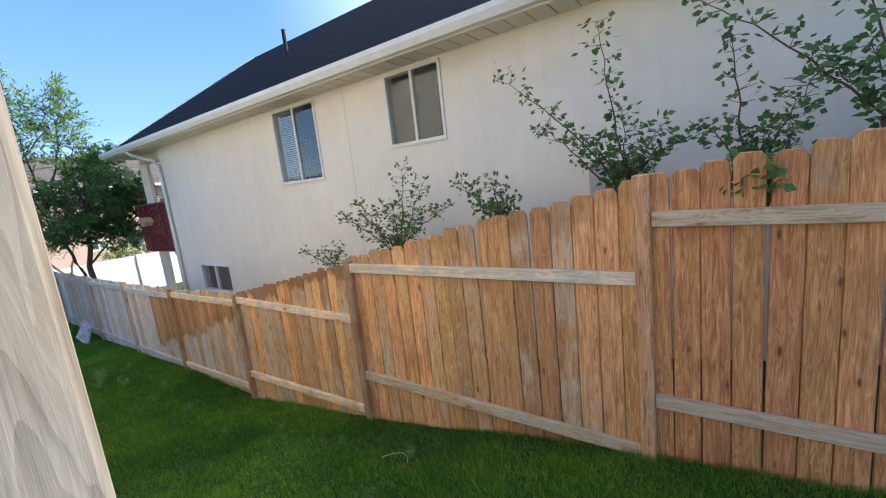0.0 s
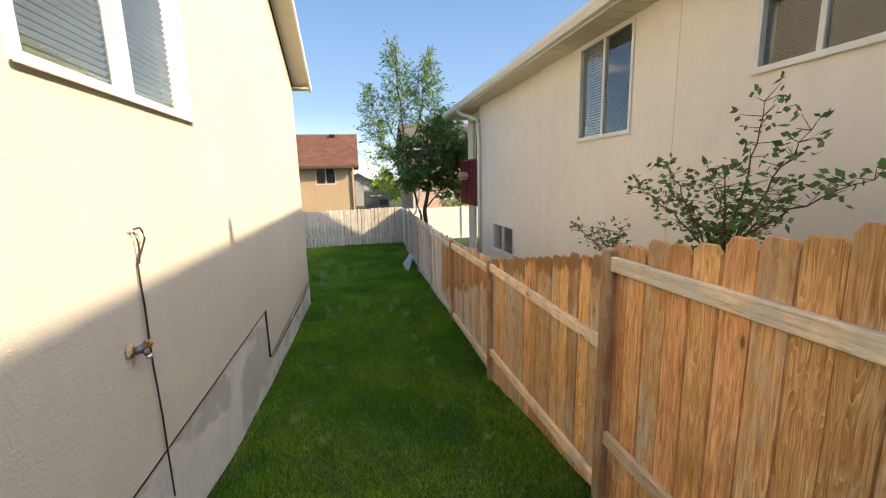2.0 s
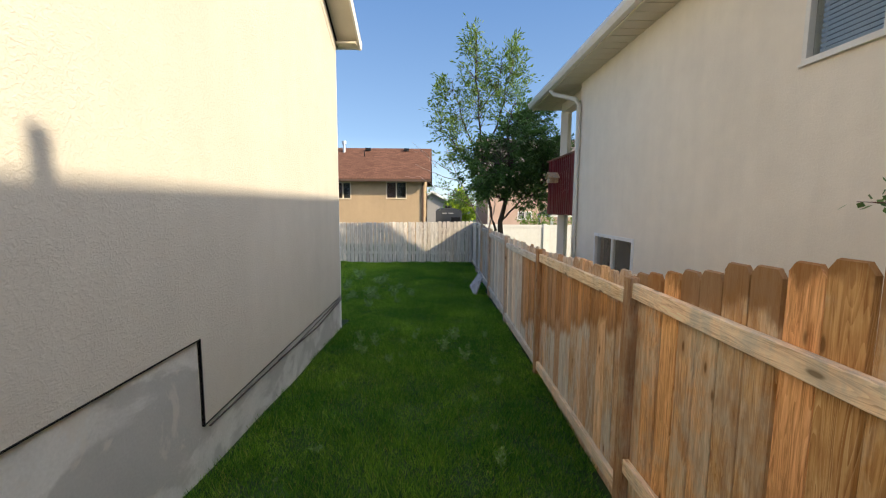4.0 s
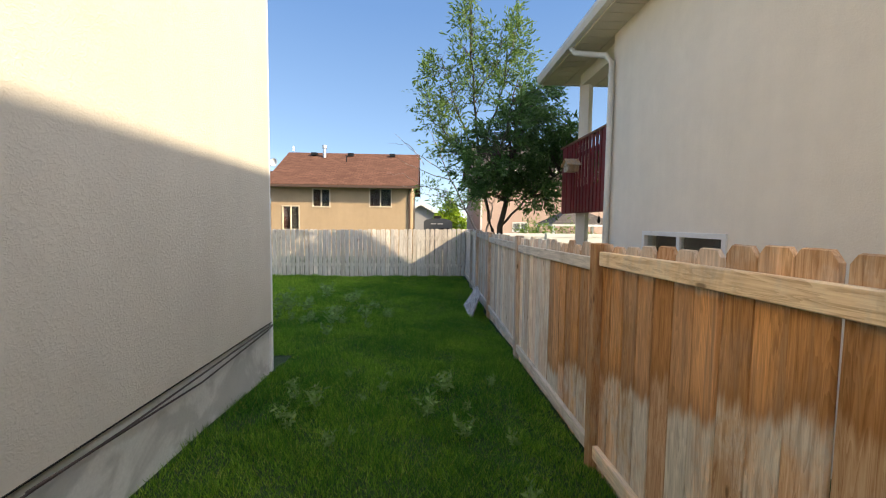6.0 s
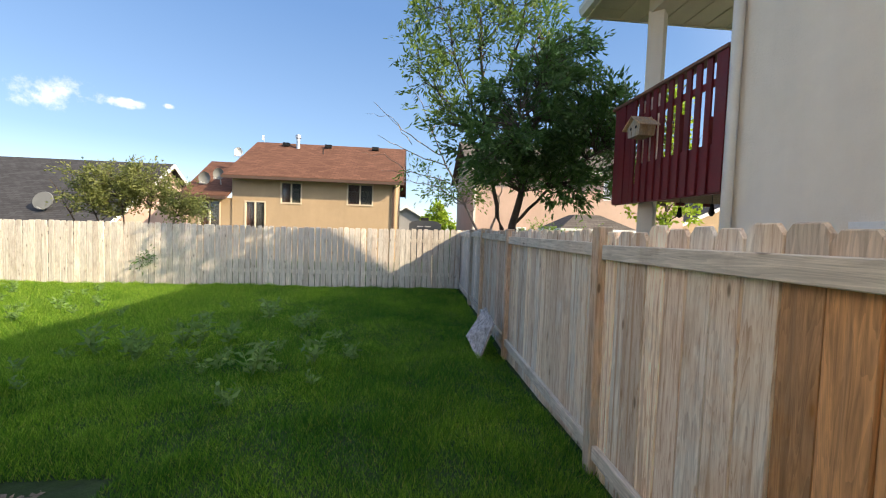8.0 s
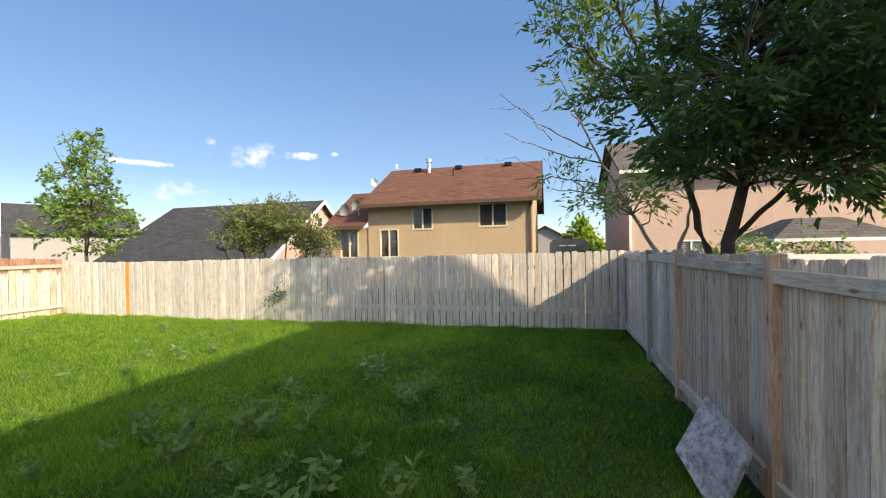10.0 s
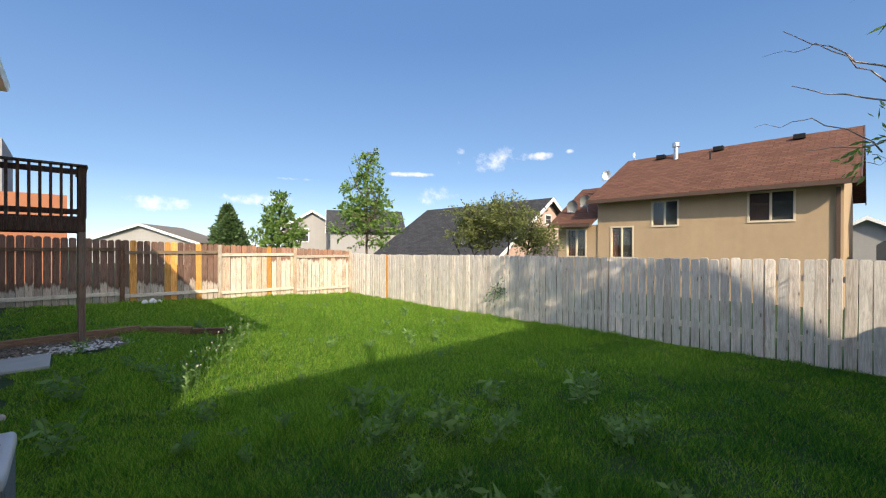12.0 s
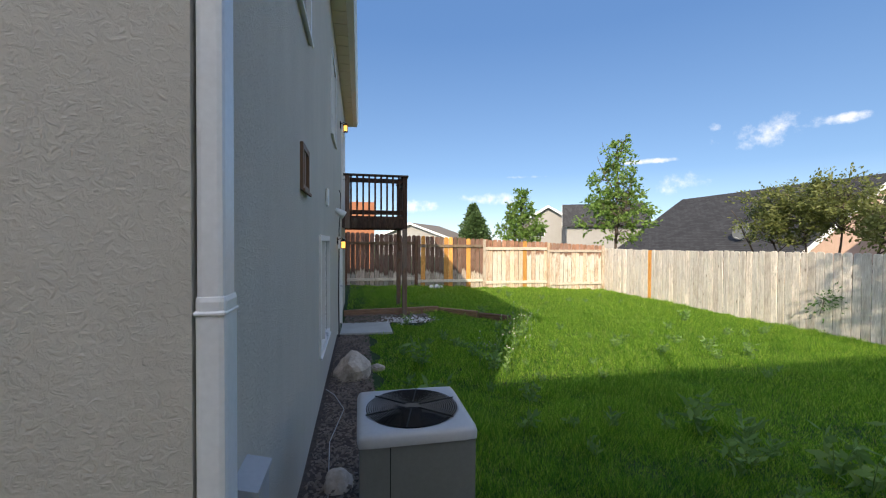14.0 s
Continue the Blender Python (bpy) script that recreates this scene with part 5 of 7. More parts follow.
def yard_edges():
    # mulch strip, chips, rocks, door slab, timbers
    bm = bmesh.new()
    n = 26
    row = []
    for i in range(n + 1):
        y = -0.35 - i * (5.6 / n)
        w = 0.50 + 0.07 * math.sin(i * 1.7) + 0.05 * math.sin(i * 0.6)
        row.append([bm.verts.new((HX0 + 0.02 - w * k / 4, y, gz(HX0 - w * k / 4, y) + (0.035 if 0 < k < 4 else (0.05 if k == 0 else -0.03)))) for k in range(5)])
    for a, b in zip(row, row[1:]):
        for k in range(4):
            bm.faces.new((a[k], a[k + 1], b[k + 1], b[k]))
    tagged(part("mulch_bed", bm, M_MULCH), "dark bark mulch strip along the back wall", "mulch", kind="stuff")
    rng = np.random.default_rng(4)
    n = 5200
    px, py = HX0 - 0.03 - rng.random(n) * 0.46, -0.4 - rng.random(n) * 5.5
    scatter_chips("mulch_chips", px, py, 0.055, 0.028, M_CHIP, "loose bark chips on the mulch strip", rng, 0.055)
    n = 380
    px, py = -9.75 + rng.normal(0, 0.24, n), -6.98 + rng.normal(0, 0.14, n)
    scatter_chips("white_gravel", px, py, 0.06, 0.05, M_WHITECHIP, "spilled white gravel beside the deck post", rng, 0.075)
    n = 1700
    px, py = -8.6 - rng.random(n) * 1.7, -7.62 + rng.random(n) * 0.75
    scatter_chips("bed_chips", px, py, 0.06, 0.03, M_CHIP, "bark chips in the timber-edged bed", rng, 0.035)
    for nm, (x, y), (sx, sy, sz), lab in (("rock", (-8.80, -3.95), (0.20, 0.26, 0.19), "pale boulder on the mulch by the basement window"), ("rock", (-9.08, -4.2), (0.09, 0.07, 0.05), "small pale stone in the grass edge"),
                                          ("rock", (-8.75, -1.75), (0.09, 0.11, 0.08), "brown rock beside the air conditioner"), ("rock", (-8.74, -0.98), (0.085, 0.10, 0.06), "brown rock near the wall corner")):
        bm = bmesh.new()
        bmesh.ops.create_icosphere(bm, subdivisions=3, radius=1.0)
        for v in bm.verts:
            q = v.co.copy()
            k = 1 + 0.28 * noise.noise(q * 1.3 + Vector((x * 7, y * 3, 0))) + 0.10 * noise.noise(q * 4.1 + Vector((y, x, 3)))
            v.co = Vector((q.x * sx, q.y * sy, max(q.z, -0.55) * sz)) * k
        tagged(part(nm, bm, M_ROCK, at=Matrix.Translation((x, y, gz(x, y) + sz * 0.5))), lab, "rock")
    bm = bmesh.new()
    box(bm, -9.42, -8.56, -6.95, -6.08, -0.10, 0.0)
    bevel(bm, 0.012, 2)
    tagged(part("door_slab", bm, M_SLAB), "grey concrete step slab below the basement door", "slab")
    for (xa, ya), (xb, yb) in (((-8.56, -7.62), (-10.55, -7.82)), ((-10.57, -7.82), (-11.25, -7.22)), ((-11.27, -7.20), (-11.80, -6.75))):
        L = math.hypot(xb - xa, yb - ya)
        bm = bmesh.new()
        box(bm, 0, L - 0.01, -0.045, 0.045, -0.14, 0.13)
        bevel(bm, 0.012, 2)
        z = gz((xa + xb) / 2, (ya + yb) / 2)
        tagged(part("landscape_timber", bm, M_TIMBER, at=Matrix.Translation((xa, ya, z)) @ Matrix.Rotation(math.atan2(yb - ya, xb - xa), 4, "Z")), "dark weathered timber edging a raised bed", "timber", "bed timbers")
    # leaning board
    T, B = Vector((-12.50, 2.40, 0.37)), Vector((-11.74, 2.20, -0.135))
    L, R = Vector((-12.28, 2.12, 0.02)), Vector((-11.70, 2.36, 0.33))
    bm = bmesh.new()
    nrm = (R - L).cross(T - B).normalized() * 0.012
    up, dn = [bm.verts.new(p + nrm) for p in (T, R, B, L)], [bm.verts.new(p - nrm) for p in (T, R, B, L)]
    bm.faces.new(up)
    bm.faces.new(dn[::-1])
    for i in range(4):
        bm.faces.new((up[i], dn[i], dn[(i + 1) % 4], up[(i + 1) % 4]))
    tagged(part("leaning_board", bm, M_OSB), "speckled grey particle board leaning against the fence", "board")
    bm = bmesh.new()
    tube(bm, [(-8.62, -0.9, 0.12), (-8.70, -1.6, 0.06), (-8.66, -2.3, 0.05), (-8.74, -2.9, 0.04), (-8.64, -3.2, 0.06), (-8.56, -3.25, 0.10)], 0.0032, 6)
    tagged(part("white_cable", bm, M_ACTOP, smooth=True), "thin pale cable lying along the mulch", "cable")
    for x, y, q in ((-11.2, -11.45, 0.10), (-11.35, -11.5, 0.07), (-11.05, -11.55, 0.08)):
        bm = bmesh.new()
        bmesh.ops.create_icosphere(bm, subdivisions=2, radius=q)
        for v in bm.verts:
            v.co *= 1 + 0.3 * noise.noise(v.co * 14 + Vector((x, y, 0)))
        tagged(part("rubble_stone", bm, M_WHITECHIP, at=Matrix.Translation((x, y, gz(x, y) + q * 0.6))), "pale lump of rubble at the far fence's foot", "stone", "rubble stones")
    for x, y in ((-11.3, NY + 0.35), (-10.75, NY + 0.3)):
        bulb = thing("string_light", "small dark string-light bulb hanging under the balcony", "lamp", "string lights", at=Matrix.Translation((x, y, 1.83)))
        bm = bmesh.new()
        tube(bm, [(0, 0, 0.07), (0, 0, -0.05)], 0.004, 5)
        part("wire", bm, M_CABLE, bulb)
        bm = bmesh.new()
        tube(bm, [(0, 0, -0.05), (0, 0, -0.09), (0, 0, -0.14), (0, 0, -0.17)], [0.016, 0.02, 0.03, 0.012], 10)
        part("bulb", bm, M_BLACK, bulb, smooth=True)
    # curled dry stalks on the lawn
    for x, y, a in ((-1.95, 0.75, 0.4), (-1.2, 1.75, 2.0)):
        bm = bmesh.new()
        z = gz(x, y) + 0.07
        tube(bm, [(x + 0.05 * k * math.cos(a + 0.25 * k), y + 0.05 * k * math.sin(a + 0.25 * k), z + 0.015 * math.sin(k)) for k in range(6)], 0.003, 5)
        tagged(part("dry_stalk", bm, M_STRAW), "curled pale dry stalk lying on the grass", "stalk", "dry stalks")


def scatter_chips(name, px, py, length, width, mat, label, rng, lift):
    n = len(px)
    pz = ground_z(px, py) + lift * (0.4 + 0.6 * rng.random(n))
    a, tilt = rng.random(n) * 6.283, rng.normal(0, 0.35, n)
    L, W = length * (0.4 + 0.6 * rng.random(n)) / 2, width * (0.4 + 0.6 * rng.random(n)) / 2
    u = np.stack([np.cos(a) * np.cos(tilt), np.sin(a) * np.cos(tilt), np.sin(tilt)], -1)
    w = np.stack([-np.sin(a), np.cos(a), rng.normal(0, 0.3, n)], -1)
    c = np.stack([px, py, pz], -1)
    up = np.array([0, 0, 0.008])
    p = [c + u * L[:, None], c + w * W[:, None], c - u * L[:, None], c - w * W[:, None], c + up]
    verts = np.stack(p, 1).reshape(-1, 3)
    base = np.arange(n)[:, None] * 5
    faces = np.concatenate([base + np.array([[0, 1, 4]]), base + np.array([[1, 2, 4]]), base + np.array([[2, 3, 4]]), base + np.array([[3, 0, 4]])])
    tagged(new(name, raw_mesh(name, verts, faces, mat)), label, "gravel" if "gravel" in name else "mulch", kind="stuff")


def neighbour_things():
    meter = thing("meter_box", "grey utility box on the neighbour's stucco wall", "utility box")
    bm = bmesh.new()
    box(bm, -0.28, 0.10, NY - 0.16, NY - 0.002, 2.20, 2.84)
    bevel(bm, 0.012, 2)
    part("case", bm, M_ACTOP, meter)
    bm = bmesh.new()
    tube(bm, [(0.02, NY - 0.06, 2.2), (0.02, NY - 0.06, 0.9)], 0.03, 10)
    part("conduit", bm, M_ACTOP, meter)
    bird = thing("birdhouse", "unpainted pine birdhouse with a pitched roof on the red rail", "birdhouse", at=Matrix.Translation((-11.26, NY - 0.19, 2.52)) @ Matrix.Scale(0.85, 4))
    bm = bmesh.new()
    prism(bm, [(-0.12, 0), (0.12, 0), (0.15, 0.13), (0, 0.23), (-0.15, 0.13)], -0.09, 0.12, "y")
    part("house_body", bm, M_BIRD, bird)
    for s in (-1, 1):
        bm = bmesh.new()
        prism(bm, [(s * 0.0, 0.262), (s * 0.205, 0.125), (s * 0.205, 0.108), (s * 0.0, 0.245)], -0.13, 0.14, "y")
        part("roof_board", bm, M_BIRD, bird)
    for x in (-0.06, 0.06):
        bm = bmesh.new()
        tube(bm, [(x, -0.0905, 0.11), (x, -0.094, 0.11)], 0.022, 12)
        part("entrance", bm, M_BLACK, bird, "dark round hole")
    box2 = thing("white_fence", "white vinyl privacy fence behind the neighbour's yard", "fence")
    for i in range(4):
        y = 2.95 + i * 2.44
        box_part("post", (-17.66, -17.53, y - 0.065, y + 0.065, -0.3, 1.34), M_VINYL, box2, bev=0.008)
        for j in range(15):
            a = y + 0.07 + j * 0.1535
            box_part("panel", (-17.615, -17.575, a, a + 0.150, -0.12, 1.20), M_VINYL, box2)
        for z in (-0.1, 1.20):
            box_part("rail", (-17.63, -17.56, y + 0.066, y + 2.374, z, z + 0.11), M_VINYL, box2)


# ---- plants ----
def leaf_cloud(points, dirs, length, width, rng, droop=0.35):
    """Lance-shaped leaves, one quad folded along nothing, at the points given, pointing roughly along dirs."""
    n = len(points)
    d = dirs + rng.normal(0, 0.55, (n, 3))
    d[:, 2] -= droop * rng.random(n)
    d /= np.linalg.norm(d, axis=1)[:, None] + 1e-9
    s = np.cross(d, rng.normal(0, 1, (n, 3)))
    s /= np.linalg.norm(s, axis=1)[:, None] + 1e-9
    L, W = length * (0.6 + 0.6 * rng.random(n))[:, None], width * (0.6 + 0.6 * rng.random(n))[:, None]
    p = np.stack([points, points + d * L * 0.45 + s * W / 2, points + d * L, points + d * L * 0.45 - s * W / 2], 1)
    return p.reshape(-1, 3), np.arange(n * 4).reshape(n, 4)


def grow_tree(name, label, base, stems, crowns, leaf, seed, bark=None, leaf_m=None, trunk_r=0.09, twigs=4, kind="", droop=0.35):
    """A tree: stems are lists of points; crowns are (centre, radii, clumps, leaves in a clump). Every clump hangs on a twig that springs from the nearest stem point."""
    rng = np.random.default_rng(seed)
    tree = thing(name, label, "tree" if "shrub" not in name else "shrub", kind=kind)
    bm = bmesh.new()
    nodes = []
    for pts, r in stems:
        pts = [Vector(p) for p in pts]
        fine = []
        for a, b in zip(pts, pts[1:]):
            for k in range(5):
                w = k / 5
                fine.append(a.lerp(b, w) + Vector(rng.normal(0, 0.018, 3)))
        fine.append(pts[-1])
        m = len(fine)
        tube(bm, fine, [r * (1 - 0.75 * i / (m - 1)) for i in range(m)], 8)
        nodes += [(p, r * (1 - 0.75 * i / (m - 1))) for i, p in enumerate(fine) if i > m * 0.25]
    P = np.array([list(p) for p, _ in nodes])
    R = [r for _, r in nodes]
    lp, ld = [], []
    for centre, radii, clumps, per in crowns:
        c = np.array(centre)
        q = rng.normal(0, 1, (clumps, 3))
        q /= np.linalg.norm(q, axis=1)[:, None]
        q *= (rng.random(clumps) ** 0.45)[:, None]
        q = c + q * np.array(radii)
        for e in q:
            d2 = ((P - e) ** 2 * np.array([1, 1, 0.6])).sum(1) + 3.0 * np.maximum(0, P[:, 2] - e[2] + 0.1) ** 2
            i = int(d2.argmin())
            a = Vector(P[i])
            b = Vector(e)
            mid = a.lerp(b, 0.5) + Vector((0, 0, 0.10 * (b - a).length)) + Vector(rng.normal(0, 0.05, 3))
            r0 = min(R[i] * 0.6, 0.022)
            tube(bm, [a, mid, b], [r0, r0 * 0.6, 0.004], 5, False)
            out = np.array(b - mid)
            out /= np.linalg.norm(out) + 1e-9
            for t in range(twigs):
                tip = np.array(e) + (out + rng.normal(0, 0.8, 3)) * 0.16
                m = per // twigs
                w = rng.random(m)[:, None]
                lp.append(np.array(e) * (1 - w) + tip * w + rng.normal(0, 0.035, (m, 3)))
                ld.append(np.tile(tip - np.array(e), (m, 1)) / 0.16)
    part("trunk", bm, bark or M_BARK, tree, smooth=True)
    if lp:
        v, f = leaf_cloud(np.concatenate(lp), np.concatenate(ld), leaf[0], leaf[1], rng, droop)
        ob = new("crown", raw_mesh("crown", v, f, leaf_m or M_LEAF_ASH))
        ob.parent = tree
    return tree


def near_trees():
    # one ash in two parts: shaded leaves painted darker, sunlit top lighter
    b = (-14.0, 3.15, -0.1)
    stems = [([b, (-14.0, 3.12, 0.9), (-14.0, 3.15, 1.7), (-13.95, 3.35, 2.8), (-13.9, 3.5, 4.2)], 0.105),
             ([(-14.0, 3.15, 1.6), (-13.8, 3.7, 2.2), (-13.6, 4.4, 2.8), (-13.6, 5.0, 3.2)], 0.03),
             ([(-13.95, 3.35, 2.8), (-14.2, 3.3, 4.2), (-14.1, 3.5, 5.0)], 0.04),
             ([(-13.95, 3.35, 2.4), (-13.4, 3.0, 3.0), (-13.0, 2.9, 3.4)], 0.035)]
    dark = [((-13.8, 3.65, 3.35), (0.98, 1.28, 1.02), 150, 60), ((-13.7, 4.5, 3.2), (0.8, 0.85, 0.8), 72, 56), ((-13.6, 2.75, 2.75), (0.78, 0.72, 0.55), 62, 56),
            ((-13.6, 3.9, 2.45), (0.6, 1.0, 0.5), 48, 56), ((-13.9, 3.7, 4.4), (0.78, 0.82, 0.62), 56, 56)]
    grow_tree("ash_tree", "leafy ash behind the fence, shade painted into its dark leaves", b, stems, dark, (0.13, 0.041), 11, leaf_m=M_LEAF_ASH)
    b = (-14.06, 3.06, -0.1)
    stems = [([b, (-14.08, 3.04, 0.9), (-14.18, 2.86, 1.9), (-14.3, 2.6, 3.2), (-14.2, 2.45, 4.8), (-14.15, 2.35, 6.7)], 0.055),
             ([(-14.25, 2.8, 2.4), (-14.2, 2.1, 3.5), (-14.1, 1.4, 4.1)], 0.03), ([(-14.3, 2.6, 3.2), (-14.3, 3.1, 4.6), (-14.2, 3.4, 6.0)], 0.035),
             ([(-14.3, 2.6, 3.0), (-14.0, 2.0, 4.4), (-14.0, 1.7, 5.4)], 0.025), ([(-14.2, 2.45, 4.6), (-14.2, 3.0, 5.4), (-14.1, 3.1, 6.2)], 0.02)]
    light = [((-14.2, 2.5, 5.3), (0.65, 0.75, 1.15), 70, 28), ((-14.2, 1.7, 4.4), (0.6, 0.7, 0.75), 52, 28), ((-14.2, 3.3, 5.6), (0.55, 0.6, 0.75), 52, 28), ((-14.1, 1.95, 3.5), (0.6, 0.55, 0.5), 36, 28),
             ((-14.15, 2.3, 6.45), (0.2, 0.22, 0.55), 20, 34), ((-14.2, 3.35, 6.25), (0.2, 0.2, 0.5), 16, 34), ((-14.2, 1.5, 5.2), (0.2, 0.22, 0.45), 14, 34)]
    grow_tree("ash_tree", "airy upper part of the same ash, leaves painted light as sunlit", b, stems, light, (0.13, 0.037), 13, leaf_m=M_LEAF_ASH_LIT, droop=-0.25)
    b = (-15.4, 2.95, -0.1)
    stems = [([b, (-15.35, 2.85, 1.2), (-15.5, 2.45, 2.0), (-15.6, 2.05, 2.8), (-15.6, 1.6, 3.6)], 0.04), ([(-15.35, 2.9, 1.1), (-15.3, 3.1, 1.8), (-15.3, 3.2, 2.4)], 0.035),
             ([(-15.5, 2.45, 2.0), (-15.4, 1.9, 2.3), (-15.3, 1.3, 2.4)], 0.02), ([(-15.6, 2.05, 2.8), (-15.5, 1.3, 3.0), (-15.3, 0.6, 3.3)], 0.015), ([(-15.6, 1.9, 3.0), (-15.6, 1.1, 3.5), (-15.5, 0.5, 4.0)], 0.014),
             ([(-15.5, 2.2, 2.4), (-15.5, 1.3, 2.6), (-15.4, 0.7, 2.6)], 0.013), ([(-15.6, 1.8, 3.3), (-15.5, 1.5, 4.0), (-15.4, 1.1, 4.5)], 0.012), ([(-15.6, 1.7, 3.4), (-15.5, 1.9, 4.2), (-15.5, 1.8, 4.7)], 0.012),
             ([(-15.5, 1.3, 3.2), (-15.4, 0.8, 3.7), (-15.3, 0.35, 3.7)], 0.008), ([(-15.4, 1.3, 2.5), (-15.3, 0.8, 2.9), (-15.2, 0.3, 2.9)], 0.008)]
    grow_tree("small_ash_tree", "thin half-dead young tree with bare twigs in the fence corner", b, stems, [((-15.3, 2.3, 2.3), (0.5, 0.7, 0.35), 36, 26), ((-15.3, 1.6, 2.5), (0.4, 0.5, 0.3), 12, 18)], (0.11, 0.032), 12, bark=M_TWIG, leaf_m=M_LEAF_LIGHT)


def young_tree(name, label, x, y, top, radius, seed, n, mat, size=(0.11, 0.07)):
    z0 = gz(x, y)
    h = top - z0
    rng = random.Random(seed)
    stems = [([(x, y, z0 - 0.1), (x + 0.05, y, z0 + h * 0.45), (x, y + 0.05, z0 + h * 0.95)], 0.07)]
    for k in range(9):
        a, f = rng.uniform(0, 6.28), 0.25 + 0.07 * k
        r = radius * (1.15 - 0.6 * f) * rng.uniform(0.8, 1.15)
        stems.append(([(x, y, z0 + h * f), (x + 0.5 * r * math.cos(a), y + 0.5 * r * math.sin(a), z0 + h * (f + 0.10)), (x + 0.85 * r * math.cos(a), y + 0.85 * r * math.sin(a), z0 + h * min(0.97, f + 0.24))], 0.03))
    crowns = [((x, y, z0 + h * 0.45), (radius, radius, h * 0.20), n, 22), ((x, y, z0 + h * 0.66), (radius * 0.7, radius * 0.7, h * 0.2), int(n * 0.6), 22), ((x, y, z0 + h * 0.86), (radius * 0.32, radius * 0.32, h * 0.13), int(n * 0.2), 20)]
    grow_tree(name, label, (x, y, z0), stems, crowns, size, seed, leaf_m=mat)


def far_plants():
    young_tree("maple_tree", "young sunlit tree behind the back fence", -20.0, -15.2, 6.3, 1.6, 21, 150, M_LEAF_LIGHT, (0.16, 0.10))
    young_tree("maple_tree", "slim young tree beyond the far fence", -20.0, -25.9, 5.3, 1.7, 22, 130, M_LEAF_LIGHT, (0.22, 0.14))
    stems = [([(-18.7, -6.2 + 0.3 * k, -0.1), (-18.6, -6.4 + 0.62 * k, 1.3), (-18.5, -6.5 + 0.85 * k, 2.4)], 0.035) for k in range(-2, 3)]
    grow_tree("shrub", "wide olive-green shrub leaning over the back fence", (-18.7, -6.2, 0), stems,
              [((-18.6, -6.9, 2.15), (0.7, 1.0, 0.75), 200, 32), ((-18.6, -5.8, 2.3), (0.6, 0.7, 0.65), 130, 32), ((-18.5, -4.85, 1.85), (0.5, 0.6, 0.5), 90, 30)], (0.085, 0.045), 23, leaf_m=M_LEAF_OLIVE)
    for k, (x, y, top) in enumerate(((-21.5, -43.5, 5.6), (-23.5, -50.5, 5.5), (-20.8, -40.0, 4.4))):
        tree = thing("pine_tree", "dark green pine beyond the far fence", "tree", "distant pines")
        bm = bmesh.new()
        tube(bm, [(x, y, -0.2), (x, y, top * 0.9)], [0.2, 0.03], 8)
        part("trunk", bm, M_BARK, tree)
        rng = np.random.default_rng(60 + k)
        n = 5200
        f = rng.random(n) ** 0.8
        a = rng.random(n) * 6.283
        lump = 1 + 0.28 * np.sin(a * 5 + f * 17) + 0.2 * np.sin(a * 3 - f * 31)
        r = (1 - f) ** 0.8 * 1.9 * lump * (0.35 + 0.65 * rng.random(n)) + 0.08
        pts = np.stack([x + r * np.cos(a), y + r * np.sin(a), 0.6 + (top - 0.6) * f + rng.normal(0, 0.08, n)], -1)
        v, fc = leaf_cloud(pts, np.stack([np.cos(a), np.sin(a), 0.5 + 0 * a], -1), 0.42, 0.16, rng, 0.1)
        ob = new("crown", raw_mesh("crown", v, fc, M_NEEDLE))
        ob.parent = tree
    young_tree("poplar_tree", "yellow-green tree far behind the camper", -38.0, 3.4, 3.5, 1.5, 31, 60, M_LEAF_LIME, (0.3, 0.2))
    young_tree("lime_tree", "bright yellow-green tree past the balcony", -22.0, 11.2, 7.6, 1.6, 32, 150, M_LEAF_LIME, (0.18, 0.12))
    for k, (y, w) in enumerate(((5.6, 0.6), (7.0, 0.8))):
        grow_tree("shrub", "low green shrub before the pink house", (-20, y, 0), [([(-20, y, -0.1), (-20, y, 1.3)], 0.03)], [((-20, y, 1.35), (0.5, w, 0.45), 40, 24)], (0.10, 0.05), 40 + k, leaf_m=M_LEAF_LIGHT)
    grow_tree("shrub", "small sprig growing through the back fence", (BACK_X, -5.0, 0), [([(BACK_X + 0.02, -5.15, 0.2), (BACK_X + 0.12, -5.0, 0.55)], 0.008)], [((BACK_X + 0.14, -4.95, 0.52), (0.12, 0.22, 0.12), 9, 16)], (0.07, 0.035), 45, leaf_m=M_LEAF_ASH)


